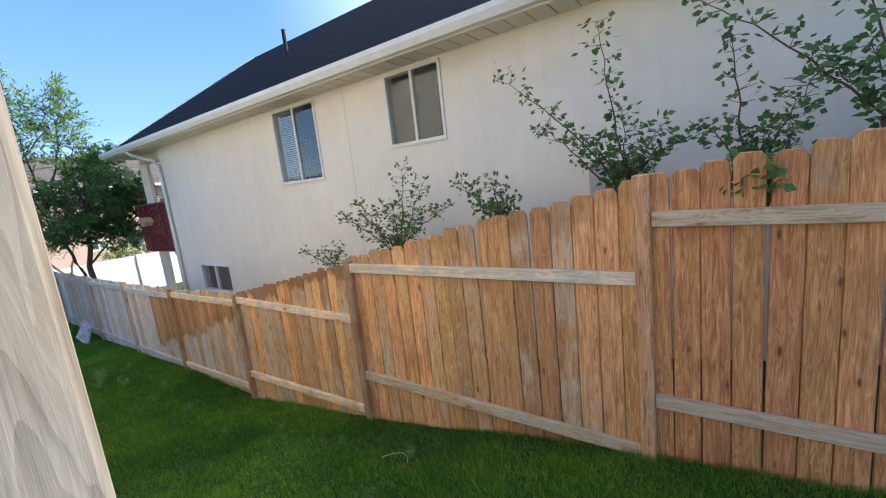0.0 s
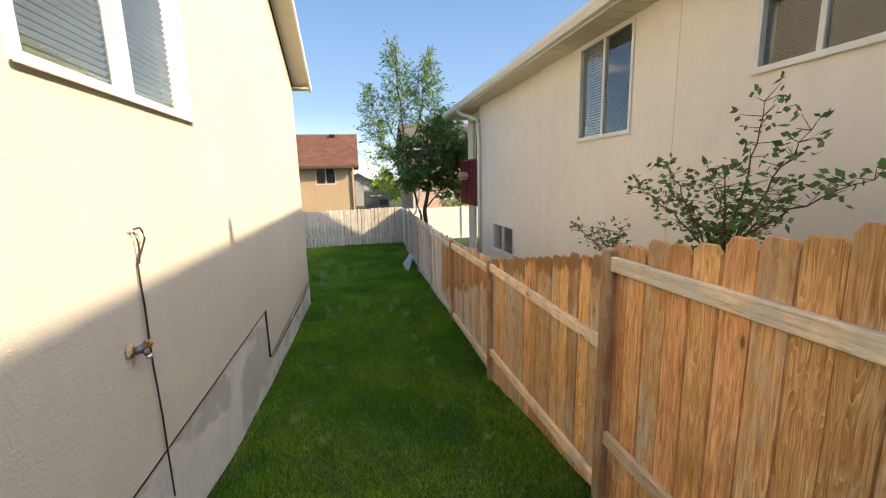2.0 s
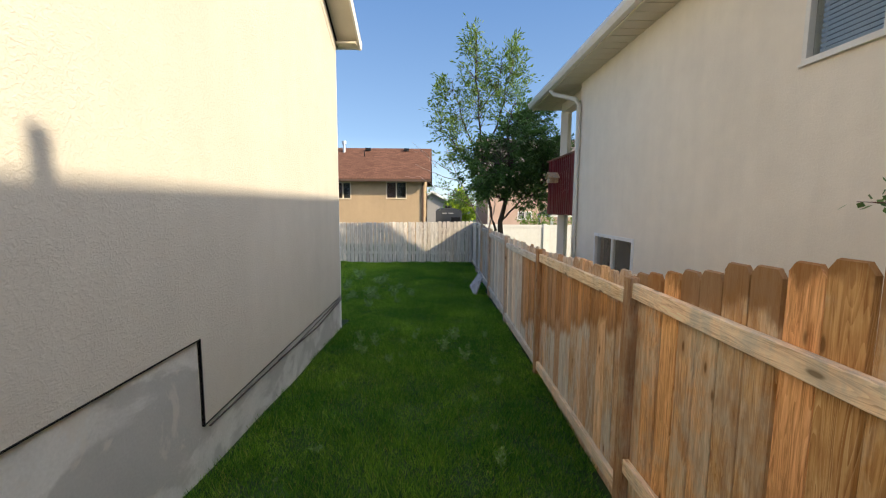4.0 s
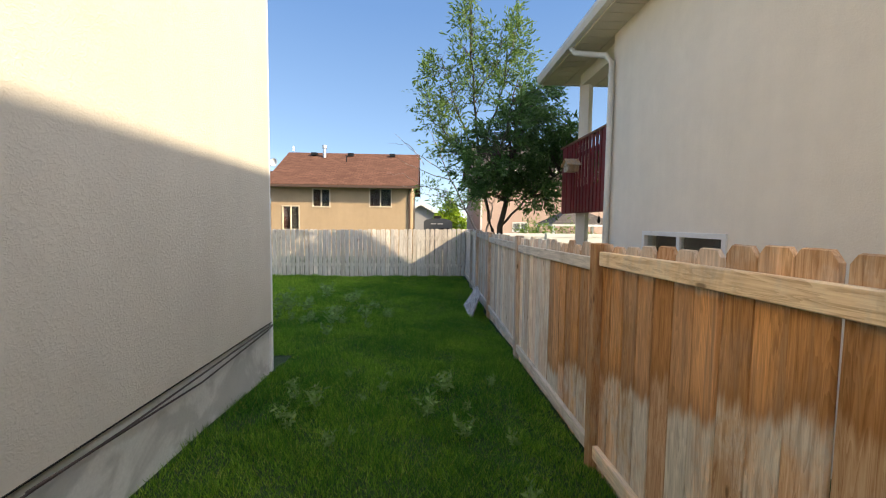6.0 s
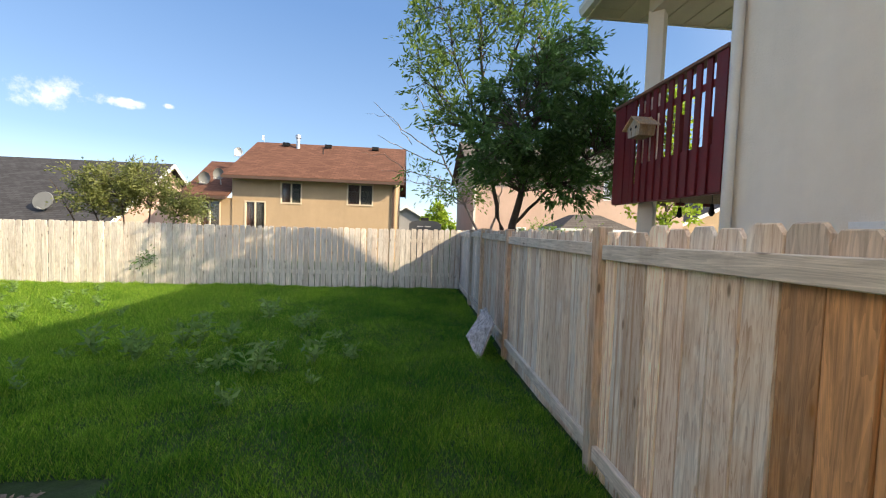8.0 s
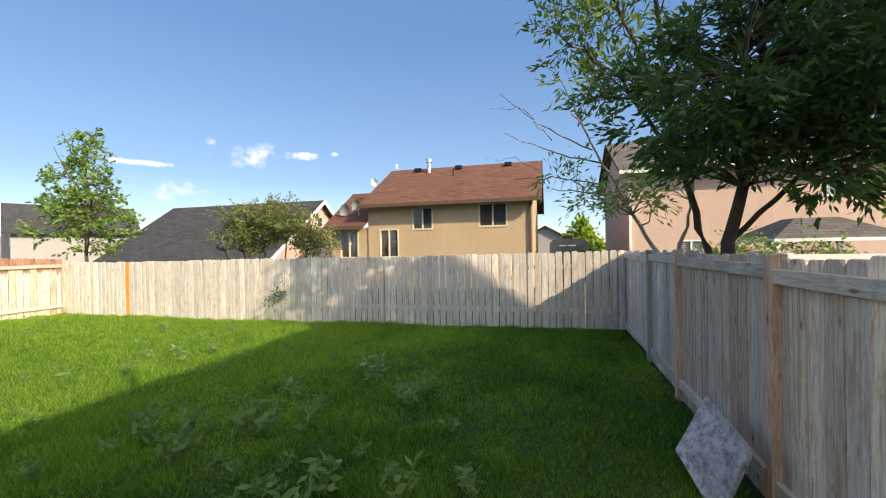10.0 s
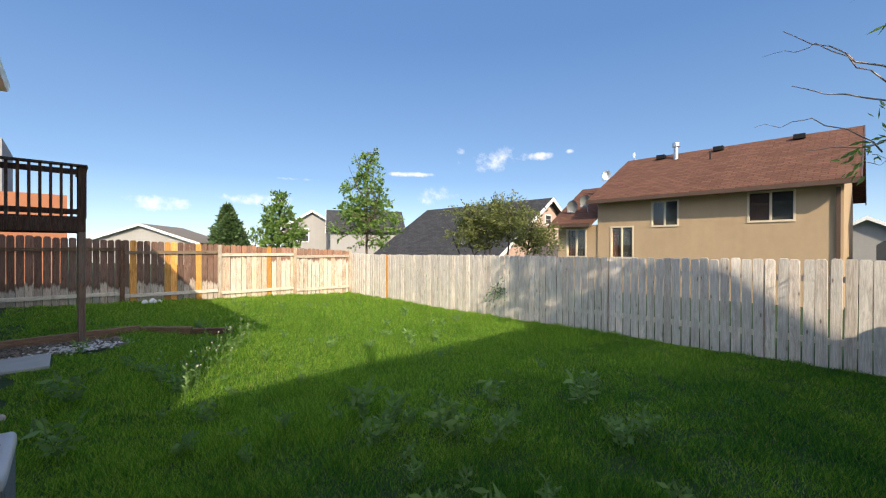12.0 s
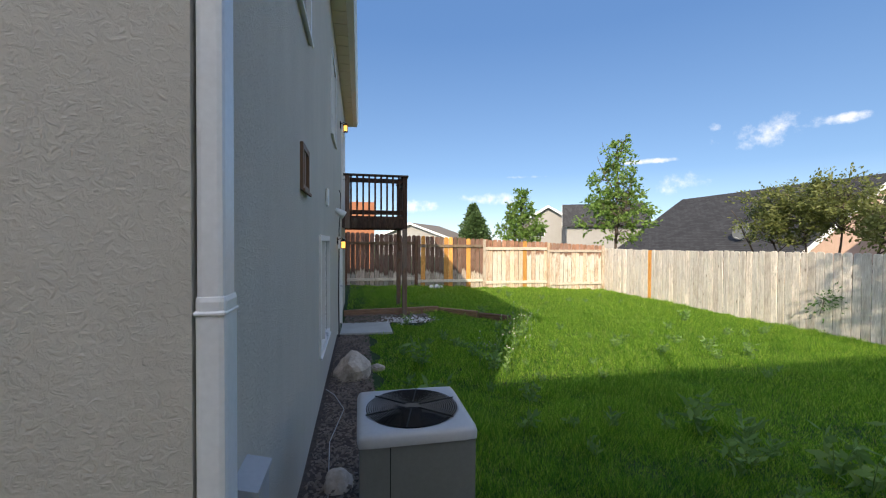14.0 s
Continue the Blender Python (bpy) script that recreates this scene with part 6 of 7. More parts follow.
def rose_bush(seed, base, hub, tips, leaf_n=26, leaf=(0.062, 0.042)):
    """Canes rise from the base to the hub, part there and arch out to their tips."""
    rng = np.random.default_rng(seed)
    bush = thing("rose_bush", "leggy rose canes rising between fence and house", "shrub", "rose bushes")
    pts, dirs = [], []
    for tx, ty, tz in tips:
        bm = bmesh.new()
        a, e = Vector(base), Vector((tx, ty, tz))
        h = Vector(hub) + Vector(rng.normal(0, 0.05, 3))
        mid = h.lerp(e, 0.55) + Vector((rng.normal(0, 0.05), rng.normal(0, 0.05), 0.12 * abs(tx - h.x)))
        line = [a, a.lerp(h, 0.5) + Vector(rng.normal(0, 0.02, 3))]
        for k in range(12):
            w = k / 11
            line.append((1 - w) ** 2 * h + 2 * w * (1 - w) * mid + w * w * e + Vector(rng.normal(0, 0.008, 3)))
        m = len(line)
        tube(bm, line, [0.010 * (1 - 0.8 * k / (m - 1)) for k in range(m)], 6)
        for k in range(2, m):
            for _ in range(3):
                d = Vector(rng.normal(0, 1, 3))
                d.z = abs(d.z) * 0.4
                d.normalize()
                q = line[k] + d * rng.uniform(0.04, 0.12)
                tube(bm, [line[k], q], [0.0028, 0.0014], 4, False)
                c = max(2, leaf_n // 11)
                pts.append(np.array(q) + rng.normal(0, 0.024, (c, 3)))
                dirs.append(np.tile(np.array(d), (c, 1)))
        part("cane", bm, M_CANE, bush, smooth=True)
    v, f = leaf_cloud(np.concatenate(pts), np.concatenate(dirs), leaf[0], leaf[1], rng, 0.5)
    ob = new("foliage", raw_mesh("foliage", v, f, M_LEAF_ROSE))
    ob.parent = bush
    return bush


def roses():
    y = 3.25
    rose_bush(71, (-2.4, y, 0.5), (-2.35, y, 2.05), [(-2.15, y, 3.0), (-2.9, y, 2.66), (-1.9, y, 2.80), (-3.25, y, 2.5), (-2.6, y + 0.1, 2.6), (-2.3, y - 0.1, 2.65), (-1.6, y, 2.56), (-2.7, y, 2.35), (-2.05, y + 0.1, 2.5)], 34, (0.06, 0.037))
    rose_bush(72, (-3.6, y, 0.4), (-3.5, y, 1.8), [(-4.15, y, 2.03), (-3.8, y, 2.06), (-3.4, y, 2.1)], 26, (0.055, 0.03))
    rose_bush(73, (-1.0, y, 0.8), (-1.0, y, 2.35), [(-1.43, y, 2.79), (-1.05, y, 2.78), (-0.92, y + 0.1, 2.6), (-1.2, y, 2.55)], 34, (0.06, 0.037))
    rose_bush(74, (0.2, y, 1.0), (0.16, y, 2.62), [(-0.01, y, 3.93), (-0.9, y, 3.68), (-0.5, y - 0.05, 3.2), (0.42, y, 3.05), (0.35, y - 0.1, 2.85), (-0.15, y + 0.1, 3.05), (0.0, y - 0.1, 2.9), (0.15, y, 3.2), (0.62, y, 2.95)], 34, (0.062, 0.04))
    rose_bush(75, (0.95, y, 1.1), (0.97, y, 2.62), [(0.84, y, 3.64), (0.72, y, 3.0), (1.15, y - 0.1, 3.0), (1.25, y, 3.2), (0.95, y + 0.1, 2.95)], 34, (0.064, 0.042))
    rose_bush(76, (1.75, y, 1.2), (1.65, y, 2.85), [(0.62, y, 3.88), (1.3, y - 0.1, 4.1), (1.6, y, 3.9), (1.9, y - 0.1, 3.7), (1.32, y + 0.1, 3.35), (2.1, y, 3.5), (1.5, y - 0.1, 3.3)], 36, (0.07, 0.046))
    rose_bush(77, (0.92, 2.62, 2.2), (0.93, 2.5, 2.5), [(0.95, 2.40, 2.72), (1.02, 2.38, 2.66), (0.88, 2.39, 2.64)], 9, (0.065, 0.045))


def weeds():
    rng = np.random.default_rng(90)
    protos = []
    for k in range(3):
        w = thing("weed", "leafy green broadleaf weed standing in the lawn", "weed", "lawn weeds", at=Matrix.Translation((0, 0, -50)))
        bm = bmesh.new()
        P, D = [], []
        for s in range(3 + k):
            a = rng.random() * 6.28
            tip = Vector((0.10 * math.cos(a), 0.10 * math.sin(a), 0.15 + 0.06 * k + 0.05 * rng.random()))
            tube(bm, [(0, 0, -0.02), tip * 0.5 + Vector((0, 0, 0.02)), tip], [0.005, 0.004, 0.002], 5)
            for j in range(9):
                f = 0.2 + 0.8 * j / 8
                b = j * 2.4 + s
                P.append(tip * f)
                D.append((math.cos(b), math.sin(b), 0.55))
        part("stem", bm, M_WEED, w)
        v, f = leaf_cloud(np.array([list(p) for p in P]), np.array(D), 0.125, 0.044, rng, 0.1)
        ob = new("leaves", raw_mesh("leaves", v, f, M_WEED))
        ob.parent = w
        protos.append(w)
    spots = [(-11.2, -0.59), (-11.25, -0.18), (-11.31, 0.34), (-11.52, -0.67), (-11.32, -0.92), (-11.78, -0.16), (-11.0, 0.0), (-10.87, -0.14), (-12.0, -1.17), (-12.44, -1.01), (-11.61, -1.6), (-11.65, -2.1), (-11.44, -2.19),
             (-12.89, -0.19), (-13.43, -0.82), (-12.47, 0.37), (-10.95, -2.28), (-11.39, -1.51), (-12.15, -0.91), (-13.05, -0.32), (-13.21, -0.11), (-10.63, -2.36), (-11.82, -1.85), (-11.98, -1.35), (-10.22, -2.38), (-12.84, -1.51),
             (-9.61, -4.13), (-9.87, -5.2), (-9.45, -4.7), (-9.55, -2.82), (-9.36, -3.51), (-8.06, 0.17), (-7.62, 1.37), (-7.76, 1.69), (-7.3, 1.64), (-7.72, 0.45), (-7.24, 2.01), (-8.12, 1.53), (-8.13, 0.96), (-7.35, 0.34), (-8.46, 1.01), (-7.48, 0.26),
             (-6.4, 0.3), (-3.9, 1.6), (-3.2, 1.9), (-2.2, 1.9), (-1.3, 1.9)]
    spots += [(float(x), float(y)) for x, y in zip(-9.9 - 4.5 * rng.random(46), -5.8 + 6.6 * rng.random(46))]
    spots += [(float(x), float(y)) for x, y in zip(-9.6 - 6.5 * rng.random(26), -10.5 + 5.5 * rng.random(26))]
    spots += [(float(x), float(y)) for x, y in zip(-8.5 + 6.5 * rng.random(22), 0.1 + 2.0 * rng.random(22))]
    for i, (x, y) in enumerate(spots):
        s = 0.55 + 0.75 * rng.random()
        m = Matrix.Translation((x, y, gz(x, y))) @ Matrix.Rotation(rng.random() * 6.28, 4, "Z") @ Matrix.Scale(s * (0.92 if i < 31 else 0.66) if x < -9 else s * (0.64 if i < 42 else 0.34), 4)
        if i < 3:
            protos[i].matrix_basis = m
        else:
            copy_thing(protos[i % 3], m)
    # tall seed-head stalks where the sun meets the shade
    for i in range(44):
        x, y = -10.25 - 0.040 * i + rng.normal(0, 0.12), -3.75 - 0.06 * i + rng.normal(0, 0.18)
        h = 0.22 + 0.26 * rng.random()
        stalk = thing("seed_stalk", "thin weed stalk with a pale seed head", "weed", "seed stalks", at=Matrix.Translation((x, y, gz(x, y))))
        bm = bmesh.new()
        lean = Vector((rng.normal(0, 0.06), rng.normal(0, 0.06), h))
        tube(bm, [(0, 0, -0.02), lean * 0.5, lean], [0.003, 0.002, 0.0015], 5)
        part("stem", bm, M_WEED, stalk)
        P = np.array([list(lean * (0.3 + 0.65 * rng.random())) for _ in range(12)])
        v, f = leaf_cloud(P, np.tile(np.array([[0, 0, 0.8]]), (12, 1)), 0.06, 0.018, rng, 0.0)
        ob = new("leaves", raw_mesh("leaves", v, f, M_WEED))
        ob.parent = stalk
        bm = bmesh.new()
        bmesh.ops.create_icosphere(bm, subdivisions=1, radius=0.009, matrix=Matrix.Translation(lean))
        part("seed_head", bm, M_SEED, stalk, "pale fluffy seed head")


def lawn():
    rng = np.random.default_rng(7)
    X, Y, S = [], [], []
    for x0, x1, y0, y1, per in ((-5.2, 1.6, -0.19, 2.42, 13000), (-9.2, -5.2, -0.19, 2.48, 13000), (-12.5, -9.2, -3.4, 2.5, 12000), (-17.2, -12.5, -3.4, 2.55, 6500), (-17.2, -9.0, -7.6, -3.4, 6000), (-17.2, -8.6, -11.95, -7.6, 3200)):
        n = int((x1 - x0) * (y1 - y0) * per)
        X.append(rng.uniform(x0, x1, n))
        Y.append(rng.uniform(y0, y1, n))
        S.append(np.full(n, math.sqrt(12000 / per)))
    x, y, s = np.concatenate(X), np.concatenate(Y), np.concatenate(S)
    keep = ~((x > -9.08 + 0.07 * np.sin(y * 7)) & (y < -0.3) & (y > -5.95)) & ~((x > -9.46) & (x < -8.5) & (y < -1.0) & (y > -1.65)) & ~((x > -9.45) & (y < -6.0) & (y > -7.5)) & ~((x > -8.5) & (y < -0.19))
    keep &= ~((x < -8.5) & (x > -9.0) & (y < -7.6) & (rng.random(len(x)) < 0.5))
    keep &= ~((x > -10.25) & (y < -6.9 + 0.06 * np.sin(x * 9)) & (y > -7.7)) & ~(((x + 9.8) / 0.55) ** 2 + ((y + 6.95) / 0.3) ** 2 < 1)
    x, y, s = x[keep], y[keep], s[keep]
    n = len(x)
    tuft = 0.75 + 0.5 * (np.sin(x * 5.3 + np.sin(y * 4.1) * 2) * np.sin(y * 6.1 + np.cos(x * 3.3) * 2) + 0.3)
    shaggy = 1.0 + 0.35 * ((x < -9.5) & (y < -2.0))
    h = (0.035 + 0.035 * rng.random(n)) * np.clip(tuft, 0.55, 1.6) * shaggy * (0.9 + 0.1 * s)
    w = 0.0026 * s * (0.7 + 0.6 * rng.random(n))
    a, b = rng.random(n) * 6.283, rng.random(n) * 6.283
    z = ground_z(x, y) - 0.004
    lean = h * (0.25 + 0.6 * rng.random(n))
    root = np.stack([x, y, z], -1)
    side = np.stack([np.cos(a) * w, np.sin(a) * w, 0 * w], -1)
    tip = root + np.stack([np.cos(b) * lean, np.sin(b) * lean, h], -1)
    verts = np.stack([root - side, root + side, tip], 1).reshape(-1, 3)
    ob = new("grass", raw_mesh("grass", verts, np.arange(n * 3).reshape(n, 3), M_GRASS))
    tagged(ob, "mown green lawn with uneven tufts, shaggier towards the yard", "grass", kind="stuff")


# ---- houses beyond the fences ----
def far_window(parent, place, facing, w, h, leaves=("curtain", "screen"), frame_mat=None):
    win = window(place, facing, w, h, "", frame_mat or M_VINYL, leaves, 0.055, name="window")
    for key in ("label", "category", "kind"):
        if key in win:
            del win[key]
    win.parent = parent
    return win


def tan_house():
    house = thing("house", "tan stucco house with a brown shingle roof behind the fence", "house")
    X = -25.38
    holes = [(-4.43, -3.50, 2.33, 3.28), (-1.55, -0.38, 2.37, 3.33), (-5.95, -5.05, 1.15, 2.40)]
    bm = bmesh.new()
    wall_boxes(bm, "x", X, X - 0.2, -6.48, 0.63, -0.6, 3.45, holes)
    part("front_wall", bm, M_STUCCO_TAN, house)
    bm = bmesh.new()
    prism(bm, [(X - 0.2, -0.6), (X - 0.2, 3.45), (-28.8, 5.2), (-32.2, 3.45), (-32.2, -0.6)], 0.43, 0.63, "y")
    part("side_wall", bm, M_STUCCO_TAN, house)
    bm = bmesh.new()
    prism(bm, [(X - 0.2, -0.6), (X - 0.2, 3.45), (-28.8, 5.2), (-32.2, 3.45), (-32.2, -0.6)], -6.48, -6.28, "y")
    part("side_wall", bm, M_STUCCO_TAN, house)
    bm = bmesh.new()
    wall_boxes(bm, "x", X - 0.05, X - 0.25, -8.3, -6.49, -0.6, 2.50, [(-7.90, -6.98, 1.15, 2.37)])
    wall_boxes(bm, "y", -8.3, -8.1, -32, X - 0.25, -0.6, 2.5)
    part("wing_wall", bm, M_STUCCO_TAN, house)
    for pts in ([(-24.88, -6.68, 3.46), (-24.88, 0.98, 3.46), (-28.8, 0.98, 5.62), (-28.8, -6.68, 5.62)], [(-32.7, -6.68, 3.46), (-28.8, -6.68, 5.62), (-28.8, 0.98, 5.62), (-32.7, 0.98, 3.46)]):
        bm = bmesh.new()
        slope_slab(bm, pts, 0.10)
        part("roof", bm, M_BROWNROOF, house, "brown asphalt shingles")
    bm = bmesh.new()
    slope_slab(bm, [(-24.9, -8.45, 2.56), (-24.9, -6.50, 2.56), (-28.8, -6.70, 4.52), (-28.8, -8.95, 4.52)], 0.10)
    part("wing_roof", bm, M_BROWNROOF, house)
    bm = bmesh.new()
    box(bm, -24.90, -24.78, -6.70, 1.0, 3.30, 3.42)
    part("gutter", bm, M_BROWNMETAL, house, "dark brown gutter")
    box_part("gutter", (-24.92, -24.80, -8.45, -6.52, 2.40, 2.52), M_BROWNMETAL, house)
    bm = bmesh.new()
    prism(bm, [(-24.88, 3.47), (-28.8, 5.63), (-32.7, 3.47), (-32.7, 3.27), (-28.8, 5.43), (-24.88, 3.27)], 0.96, 0.99, "y")
    part("rake_board", bm, M_BROWNMETAL, house)
    bm = bmesh.new()
    box(bm, X + 0.002, X + 0.08, 0.48, 0.57, -0.5, 3.28)
    part("downspout", bm, M_BROWNMETAL, house)
    bm = bmesh.new()
    tube(bm, [(-28.2, -4.47, 5.1), (-28.2, -4.47, 5.85)], 0.09, 12)
    tube(bm, [(-28.2, -4.47, 5.78), (-28.2, -4.47, 5.95)], 0.14, 12)
    part("flue", bm, M_STEEL, house, "galvanised flue pipe with a cap")
    for y in (-5.1, -3.0, -0.6):
        box_part("ridge_vent", (-28.5, -28.25, y - 0.16, y + 0.16, 5.40, 5.56), M_BLACK, house)
    bm = bmesh.new()
    tube(bm, [(-27.6, -3.1, 4.9), (-27.6, -3.1, 5.25)], 0.025, 8)
    part("vent_pipe", bm, M_BLACK, house)
    for (y, z, r), nm in (((-7.85, 3.35, 0.26), "satellite_dish"), ((-7.25, 3.55, 0.24), "satellite_dish"), ((-7.1, 4.85, 0.20), "satellite_dish")):
        dish = thing("satellite_dish", "grey satellite dish on the brown roof" if z < 4 else "pale satellite dish on a roof mast", "satellite dish", "roof dishes", at=Matrix.Translation((-25.9 if z < 4 else -27.6, y, z)))
        bm = bmesh.new()
        rings = []
        for i in range(5):
            q = r * i / 4
            rings.append([bm.verts.new((0.10 * (q / r) ** 2, q * math.cos(k * math.pi / 8), q * math.sin(k * math.pi / 8) * 1.1)) for k in range(16)])
        for a, b in zip(rings[1:], rings[2:]):
            for k in range(16):
                bm.faces.new((a[k], a[(k + 1) % 16], b[(k + 1) % 16], b[k]))
        bm.faces.new(rings[1])
        bmesh.ops.remove_doubles(bm, verts=bm.verts, dist=1e-5)
        part("reflector", bm, M_ACSIDE if z < 4 else M_VINYL, dish, smooth=True)
        bm = bmesh.new()
        tube(bm, [(-0.02, 0, 0), (-0.08, 0, -0.15), (-0.06, 0.05, -0.55)], 0.022, 8)
        part("mast", bm, M_ACTOP, dish)
        bm = bmesh.new()
        tube(bm, [(0.0, 0, -0.2), (0.30, -0.05, -0.22)], 0.014, 6)
        box(bm, 0.28, 0.36, -0.09, -0.01, -0.26, -0.18)
        part("feed_arm", bm, M_ACTOP, dish)
    ant = thing("roof_antenna", "small white antenna at the roof's ridge end", "antenna", at=Matrix.Translation((-28.8, -6.35, 5.6)))
    bm = bmesh.new()
    tube(bm, [(0, 0, -0.05), (0, 0, 0.35)], 0.015, 6)
    part("mast", bm, M_STEEL, ant)
    box_part("panel", (-0.03, 0.03, -0.10, -0.02, 0.12, 0.36), M_VINYL, ant)
    frame_m = plain("cream_frame", (0.66, 0.56, 0.42), 0.5, vary=0.05, relief=0)
    far_window(house, (X, -3.965, 2.33), "+x", 0.93, 0.95, frame_mat=frame_m)
    far_window(house, (X, -0.965, 2.37), "+x", 1.17, 0.96, frame_mat=frame_m)
    far_window(house, (X, -5.50, 1.15), "+x", 0.90, 1.25, frame_mat=frame_m)
    far_window(house, (X - 0.05, -7.44, 1.15), "+x", 0.92, 1.22, frame_mat=frame_m)


def pink_house():
    house = thing("house", "pink-beige stucco house with a grey roof", "house")
    X = -27.0
    bm = bmesh.new()
    wall_boxes(bm, "x", X, X - 0.2, 4.40, 15.5, -0.6, 4.5, [(11.1, 12.25, 3.2, 4.26), (6.25, 7.15, 1.15, 1.68), (13.55, 14.45, 1.15, 1.72)])
    part("front_wall", bm, M_STUCCO_PINK, house)
    for y0, y1 in ((4.40, 4.60), (15.3, 15.5)):
        bm = bmesh.new()
        wall_boxes(bm, "y", y0, y1, -34, X - 0.2, -0.6, 4.5)
        prism(bm, [(X - 0.2, 4.5), (-30.5, 6.2), (-34, 4.5)], y0, y1, "y")
        part("side_wall", bm, M_STUCCO_PINK, house)
    roofm = shingles("grey_brown_shingles", (0.13, 0.115, 0.105))
    for pts in ([(-26.5, 4.0, 4.55), (-26.5, 15.9, 4.55), (-30.5, 15.9, 6.55), (-30.5, 4.0, 6.55)], [(-34.5, 4.0, 4.55), (-30.5, 4.0, 6.55), (-30.5, 15.9, 6.55), (-34.5, 15.9, 4.55)]):
        bm = bmesh.new()
        slope_slab(bm, pts, 0.12)
        part("roof", bm, roofm, house, "grey asphalt shingles")
    box_part("gutter", (-26.52, -26.40, 4.0, 15.9, 4.38, 4.52), M_GUTTER, house)
    box_part("corner_trim", (X + 0.002, X + 0.08, 4.42, 4.52, -0.5, 4.3), M_GUTTER, house)
    far_window(house, (X, 11.675, 3.2), "+x", 1.15, 1.06, ("blind", "blind"))
    far_window(house, (X, 6.70, 1.15), "+x", 0.90, 0.53, ("blind", "blind"))
    far_window(house, (X, 14.0, 1.15), "+x", 0.90, 0.57, ("blind", "blind"))
    gaz = thing("gazebo", "hip-roofed garden gazebo behind the neighbour's yard", "gazebo")
    bm = bmesh.new()
    q = [(-22.3, 6.25, 1.62), (-19.9, 6.25, 1.62), (-19.9, 8.9, 1.62), (-22.3, 8.9, 1.62)]
    lo, hi = [bm.verts.new(p) for p in q], [bm.verts.new(p) for p in ((-21.4, 7.1, 2.12), (-20.8, 7.1, 2.12), (-20.8, 8.0, 2.12), (-21.4, 8.0, 2.12))]
    for i in range(4):
        bm.faces.new((lo[i], lo[(i + 1) % 4], hi[(i + 1) % 4], hi[i]))
    bm.faces.new(hi)
    bm.faces.new(lo[::-1])
    part("canopy", bm, roofm, gaz, "grey-brown hip canopy")
    bm = bmesh.new()
    box(bm, -22.3, -19.9, 6.25, 8.9, 1.54, 1.617)
    part("fascia", bm, M_VINYL, gaz)
    for x in (-22.2, -20.0):
        for y in (6.35, 8.8):
            box_part("post", (x - 0.05, x + 0.05, y - 0.05, y + 0.05, -0.3, 1.54), M_VINYL, gaz)


def camper():
    van = thing("camper_trailer", "dark grey camper trailer parked behind the back fence", "trailer")
    bm = bmesh.new()
    prism(bm, [(1.26, 0.1), (2.85, 0.1), (2.85, 1.66), (2.70, 1.78), (2.40, 1.84), (1.70, 1.84), (1.40, 1.78), (1.26, 1.66)], -27.0, -31.5, "x")
    part("body", bm, M_CAMPER, van)
    bm = bmesh.new()
    box(bm, -28.4, -27.6, 1.85, 2.25, 1.842, 2.0)
    bevel(bm, 0.03, 2)
    part("roof_unit", bm, M_BLACK, van, "black rooftop unit")
    bm = bmesh.new()
    for k in range(2):
        box(bm, -26.998, -26.992, 1.65 + k * 0.38, 1.95 + k * 0.38, 1.52, 1.57)
    part("lettering", bm, M_ACTOP, van, "faint grey lettering bars")
    box_part("rear_window", (-26.997, -26.985, 2.2, 2.75, 0.9, 1.3), M_BLACK, van, bev=0.004)
    for y in (1.45, 2.66):
        bm = bmesh.new()
        tube(bm, [(-29.4, y - 0.1, 0.12), (-29.4, y + 0.1, 0.12)], 0.33, 20)
        part("wheel", bm, M_BLACK, van)


def plain_house(label, x, y, turn, w, d, eave, rise, wall_m, roof_m, wins=(), base=-0.5, trim=True):
    """A gabled house; its gable end faces local -y, its ridge runs along local y."""
    house = thing("house", label, "house", at=Matrix.Translation((x, y, 0)) @ Matrix.Rotation(radians(turn), 4, "Z"))
    bm = bmesh.new()
    prism(bm, [(-w / 2, base), (w / 2, base), (w / 2, eave), (0, eave + rise), (-w / 2, eave)], 0, d, "y")
    part("wall", bm, wall_m, house)
    for s in (-1, 1):
        bm = bmesh.new()
        k = rise / (w / 2)
        o = 0.4
        slope_slab(bm, [(s * (w / 2 + o), -o, eave - o * k + 0.12), (0, -o, eave + rise + 0.12), (0, d + o, eave + rise + 0.12), (s * (w / 2 + o), d + o, eave - o * k + 0.12)], 0.10)
        part("roof", bm, roof_m, house)
        if trim:
            bm = bmesh.new()
            prism(bm, [(s * (w / 2 + o), eave - o * k + 0.13), (0, eave + rise + 0.13), (0, eave + rise - 0.10), (s * (w / 2 + o), eave - o * k - 0.10)], -o - 0.03, -o + 0.001, "y")
            part("rake_board", bm, M_VINYL, house, "white rake board")
    for wx, wz, ww, wh in wins:
        bm = bmesh.new()
        box(bm, wx - ww / 2 - 0.08, wx + ww / 2 + 0.08, -0.06, -0.002, wz - 0.08, wz + wh + 0.08)
        fr = part("window_frame", bm, M_VINYL, house)
        bm = bmesh.new()
        box(bm, wx - ww / 2, wx + ww / 2, -0.075, -0.061, wz, wz + wh * 0.48)
        box(bm, wx - ww / 2, wx + ww / 2, -0.075, -0.061, wz + wh * 0.53, wz + wh)
        part("pane", bm, M_SCREEN, fr)
    return house


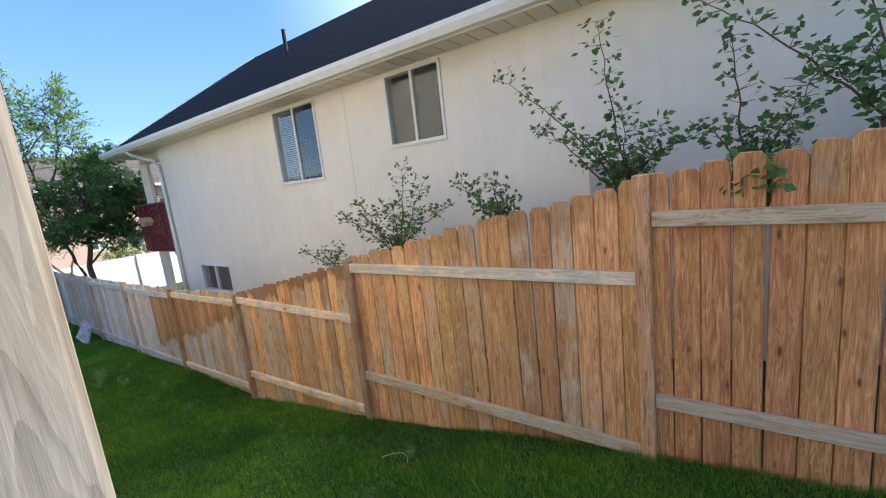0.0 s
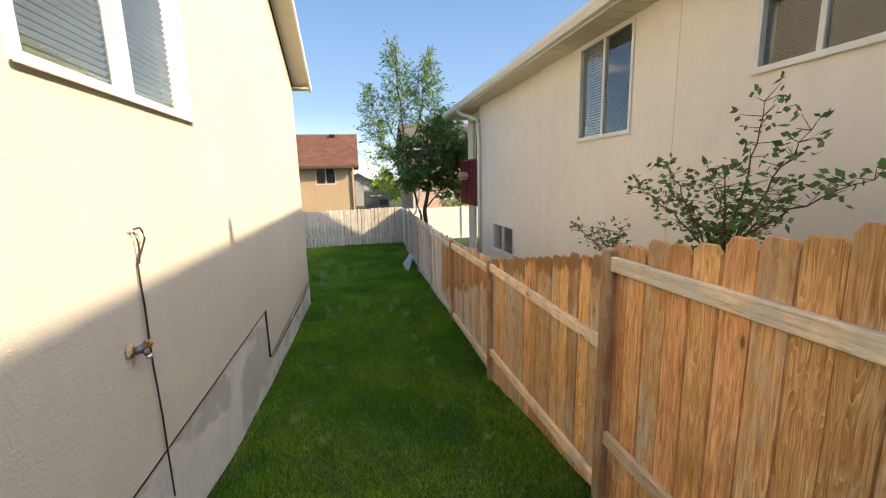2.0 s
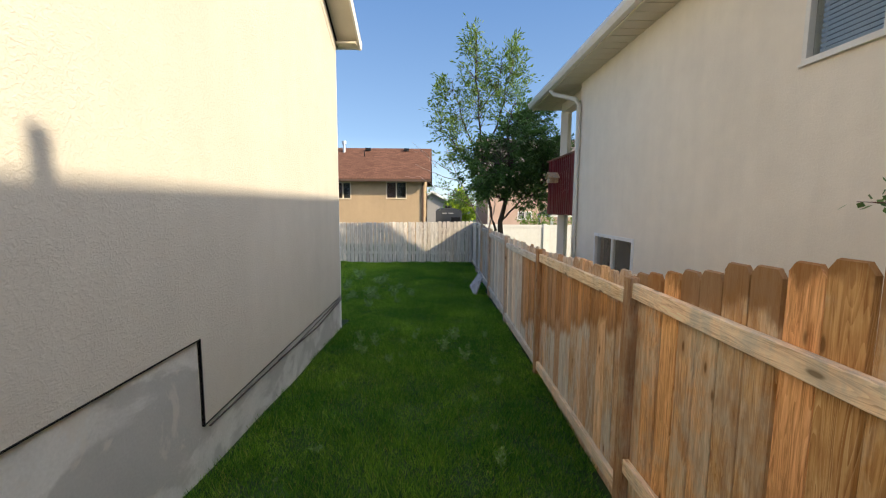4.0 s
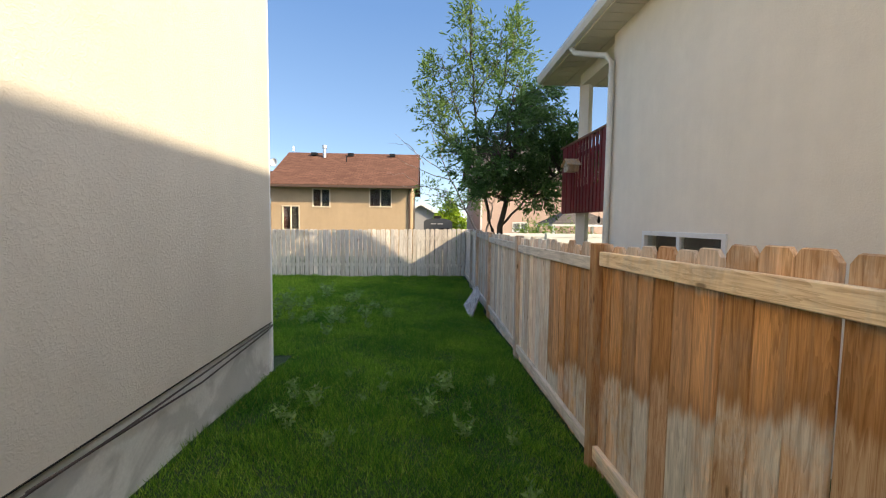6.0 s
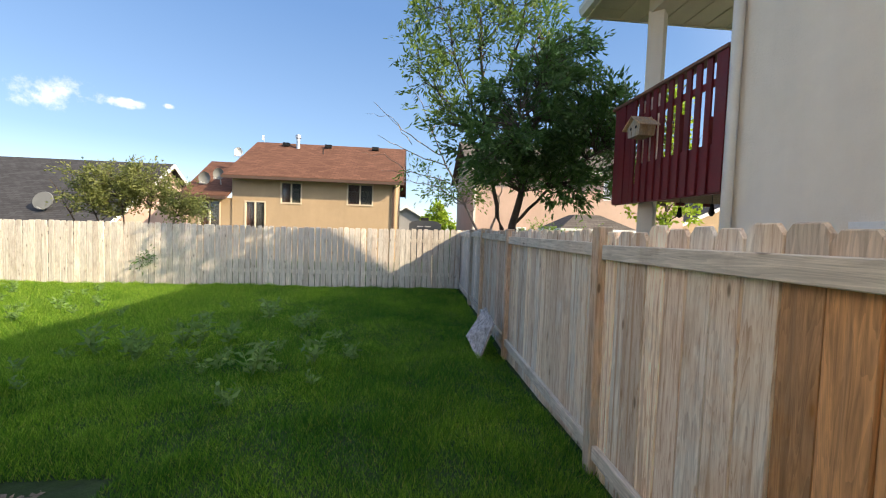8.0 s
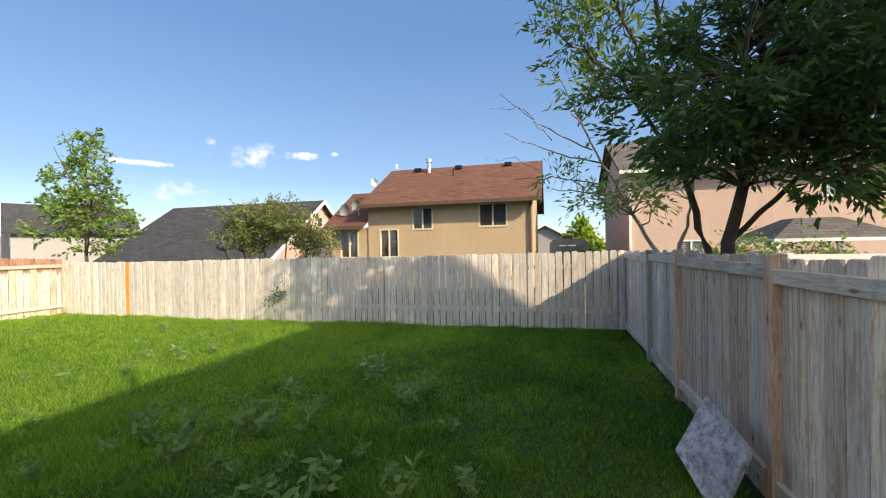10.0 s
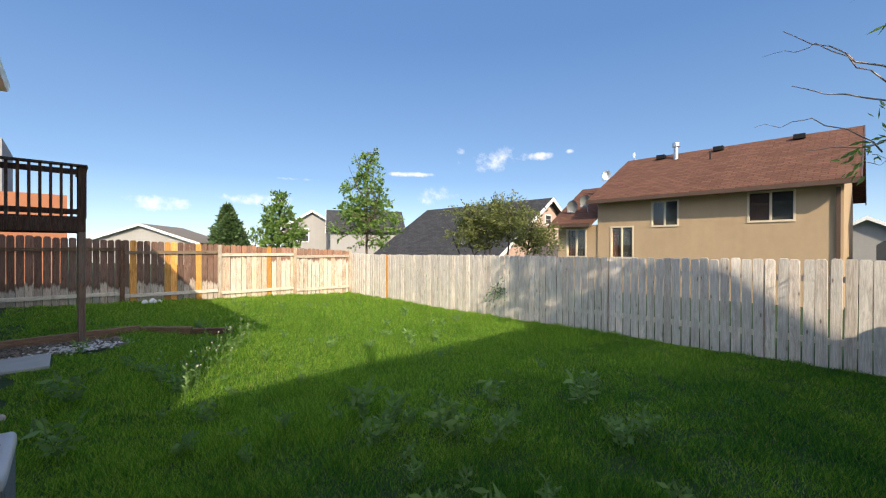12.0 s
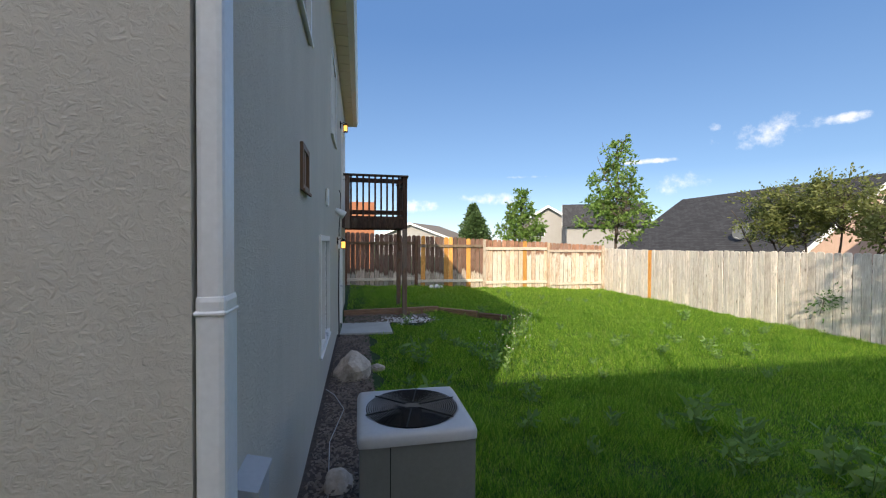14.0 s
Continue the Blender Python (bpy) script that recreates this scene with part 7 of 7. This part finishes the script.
def distance():
    plain_house("grey stucco house with white gable trim", -27.3, -36.6, 152, 5.2, 9, 3.5, 1.55, M_STUCCO_GREY, M_GREYROOF, [(-0.9, 2.1, 1.0, 1.2)])
    plain_house("grey house wing with a charcoal roof", -28.2, -34.6, 62, 4.6, 6.5, 3.2, 1.8, M_STUCCO_GREY, M_GREYROOF, [(0.4, 2.3, 0.8, 0.9)])
    plain_house("low house with a broad charcoal shingle roof", -31.0, -12.4, 180, 10.5, 10.8, 0.9, 3.55, M_STUCCO_PINK, M_GREYROOF, [(0.0, 3.0, 0.5, 0.5)])
    plain_house("distant house with a white gable", -45.0, 0.9, 90, 5.0, 8, 2.0, 1.4, M_STUCCO_GREY, M_GREYROOF, [])
    plain_house("distant tan house with a dark roof", -31.0, 22.5, 90, 9.0, 8, 2.2, 2.0, M_STUCCO_TAN, M_GREYROOF, [])
    plain_house("distant low house with a brown roof", -14.5, -44.0, 150, 9.0, 9, 1.9, 1.6, M_STUCCO_GREY, plain("dun_roof", (0.20, 0.17, 0.14), 0.9), [])
    h = thing("house", "orange-brown house seen through the deck rail", "house")
    box_part("wall", (-9.6, -6.0, -24.0, -20.0, -0.3, 3.5), M_ORANGE, h)
    box_part("parapet", (-7.9, -6.0, -24.0, -20.0, 3.5, 5.4), M_STUCCO_GREY, h)
    dish = thing("satellite_dish", "dark satellite dish on the charcoal roof", "satellite dish", at=Matrix.Translation((-26.6, -15.2, 2.1)))
    bm = bmesh.new()
    bmesh.ops.create_circle(bm, cap_ends=True, radius=0.42, segments=20, matrix=Matrix.Rotation(radians(75), 4, "Y"))
    r = bmesh.ops.extrude_face_region(bm, geom=list(bm.faces))
    bmesh.ops.translate(bm, verts=[v for v in r["geom"] if isinstance(v, bmesh.types.BMVert)], vec=(-0.05, 0, 0.01))
    part("reflector", bm, M_ACSIDE, dish)
    bm = bmesh.new()
    tube(bm, [(-0.05, 0, 0), (-0.15, 0, -0.75)], 0.03, 8)
    tube(bm, [(0.0, 0, -0.4), (0.4, 0.1, -0.3)], 0.02, 6)
    part("mast", bm, M_ACTOP, dish)


gate_post()
tap_and_cable()
corner_downspout()
wall_fittings()
small_deck()
air_conditioner()
yard_edges()
neighbour_things()
tan_house()
pink_house()
camper()
distance()
near_trees()
far_plants()
roses()
weeds()
lawn()
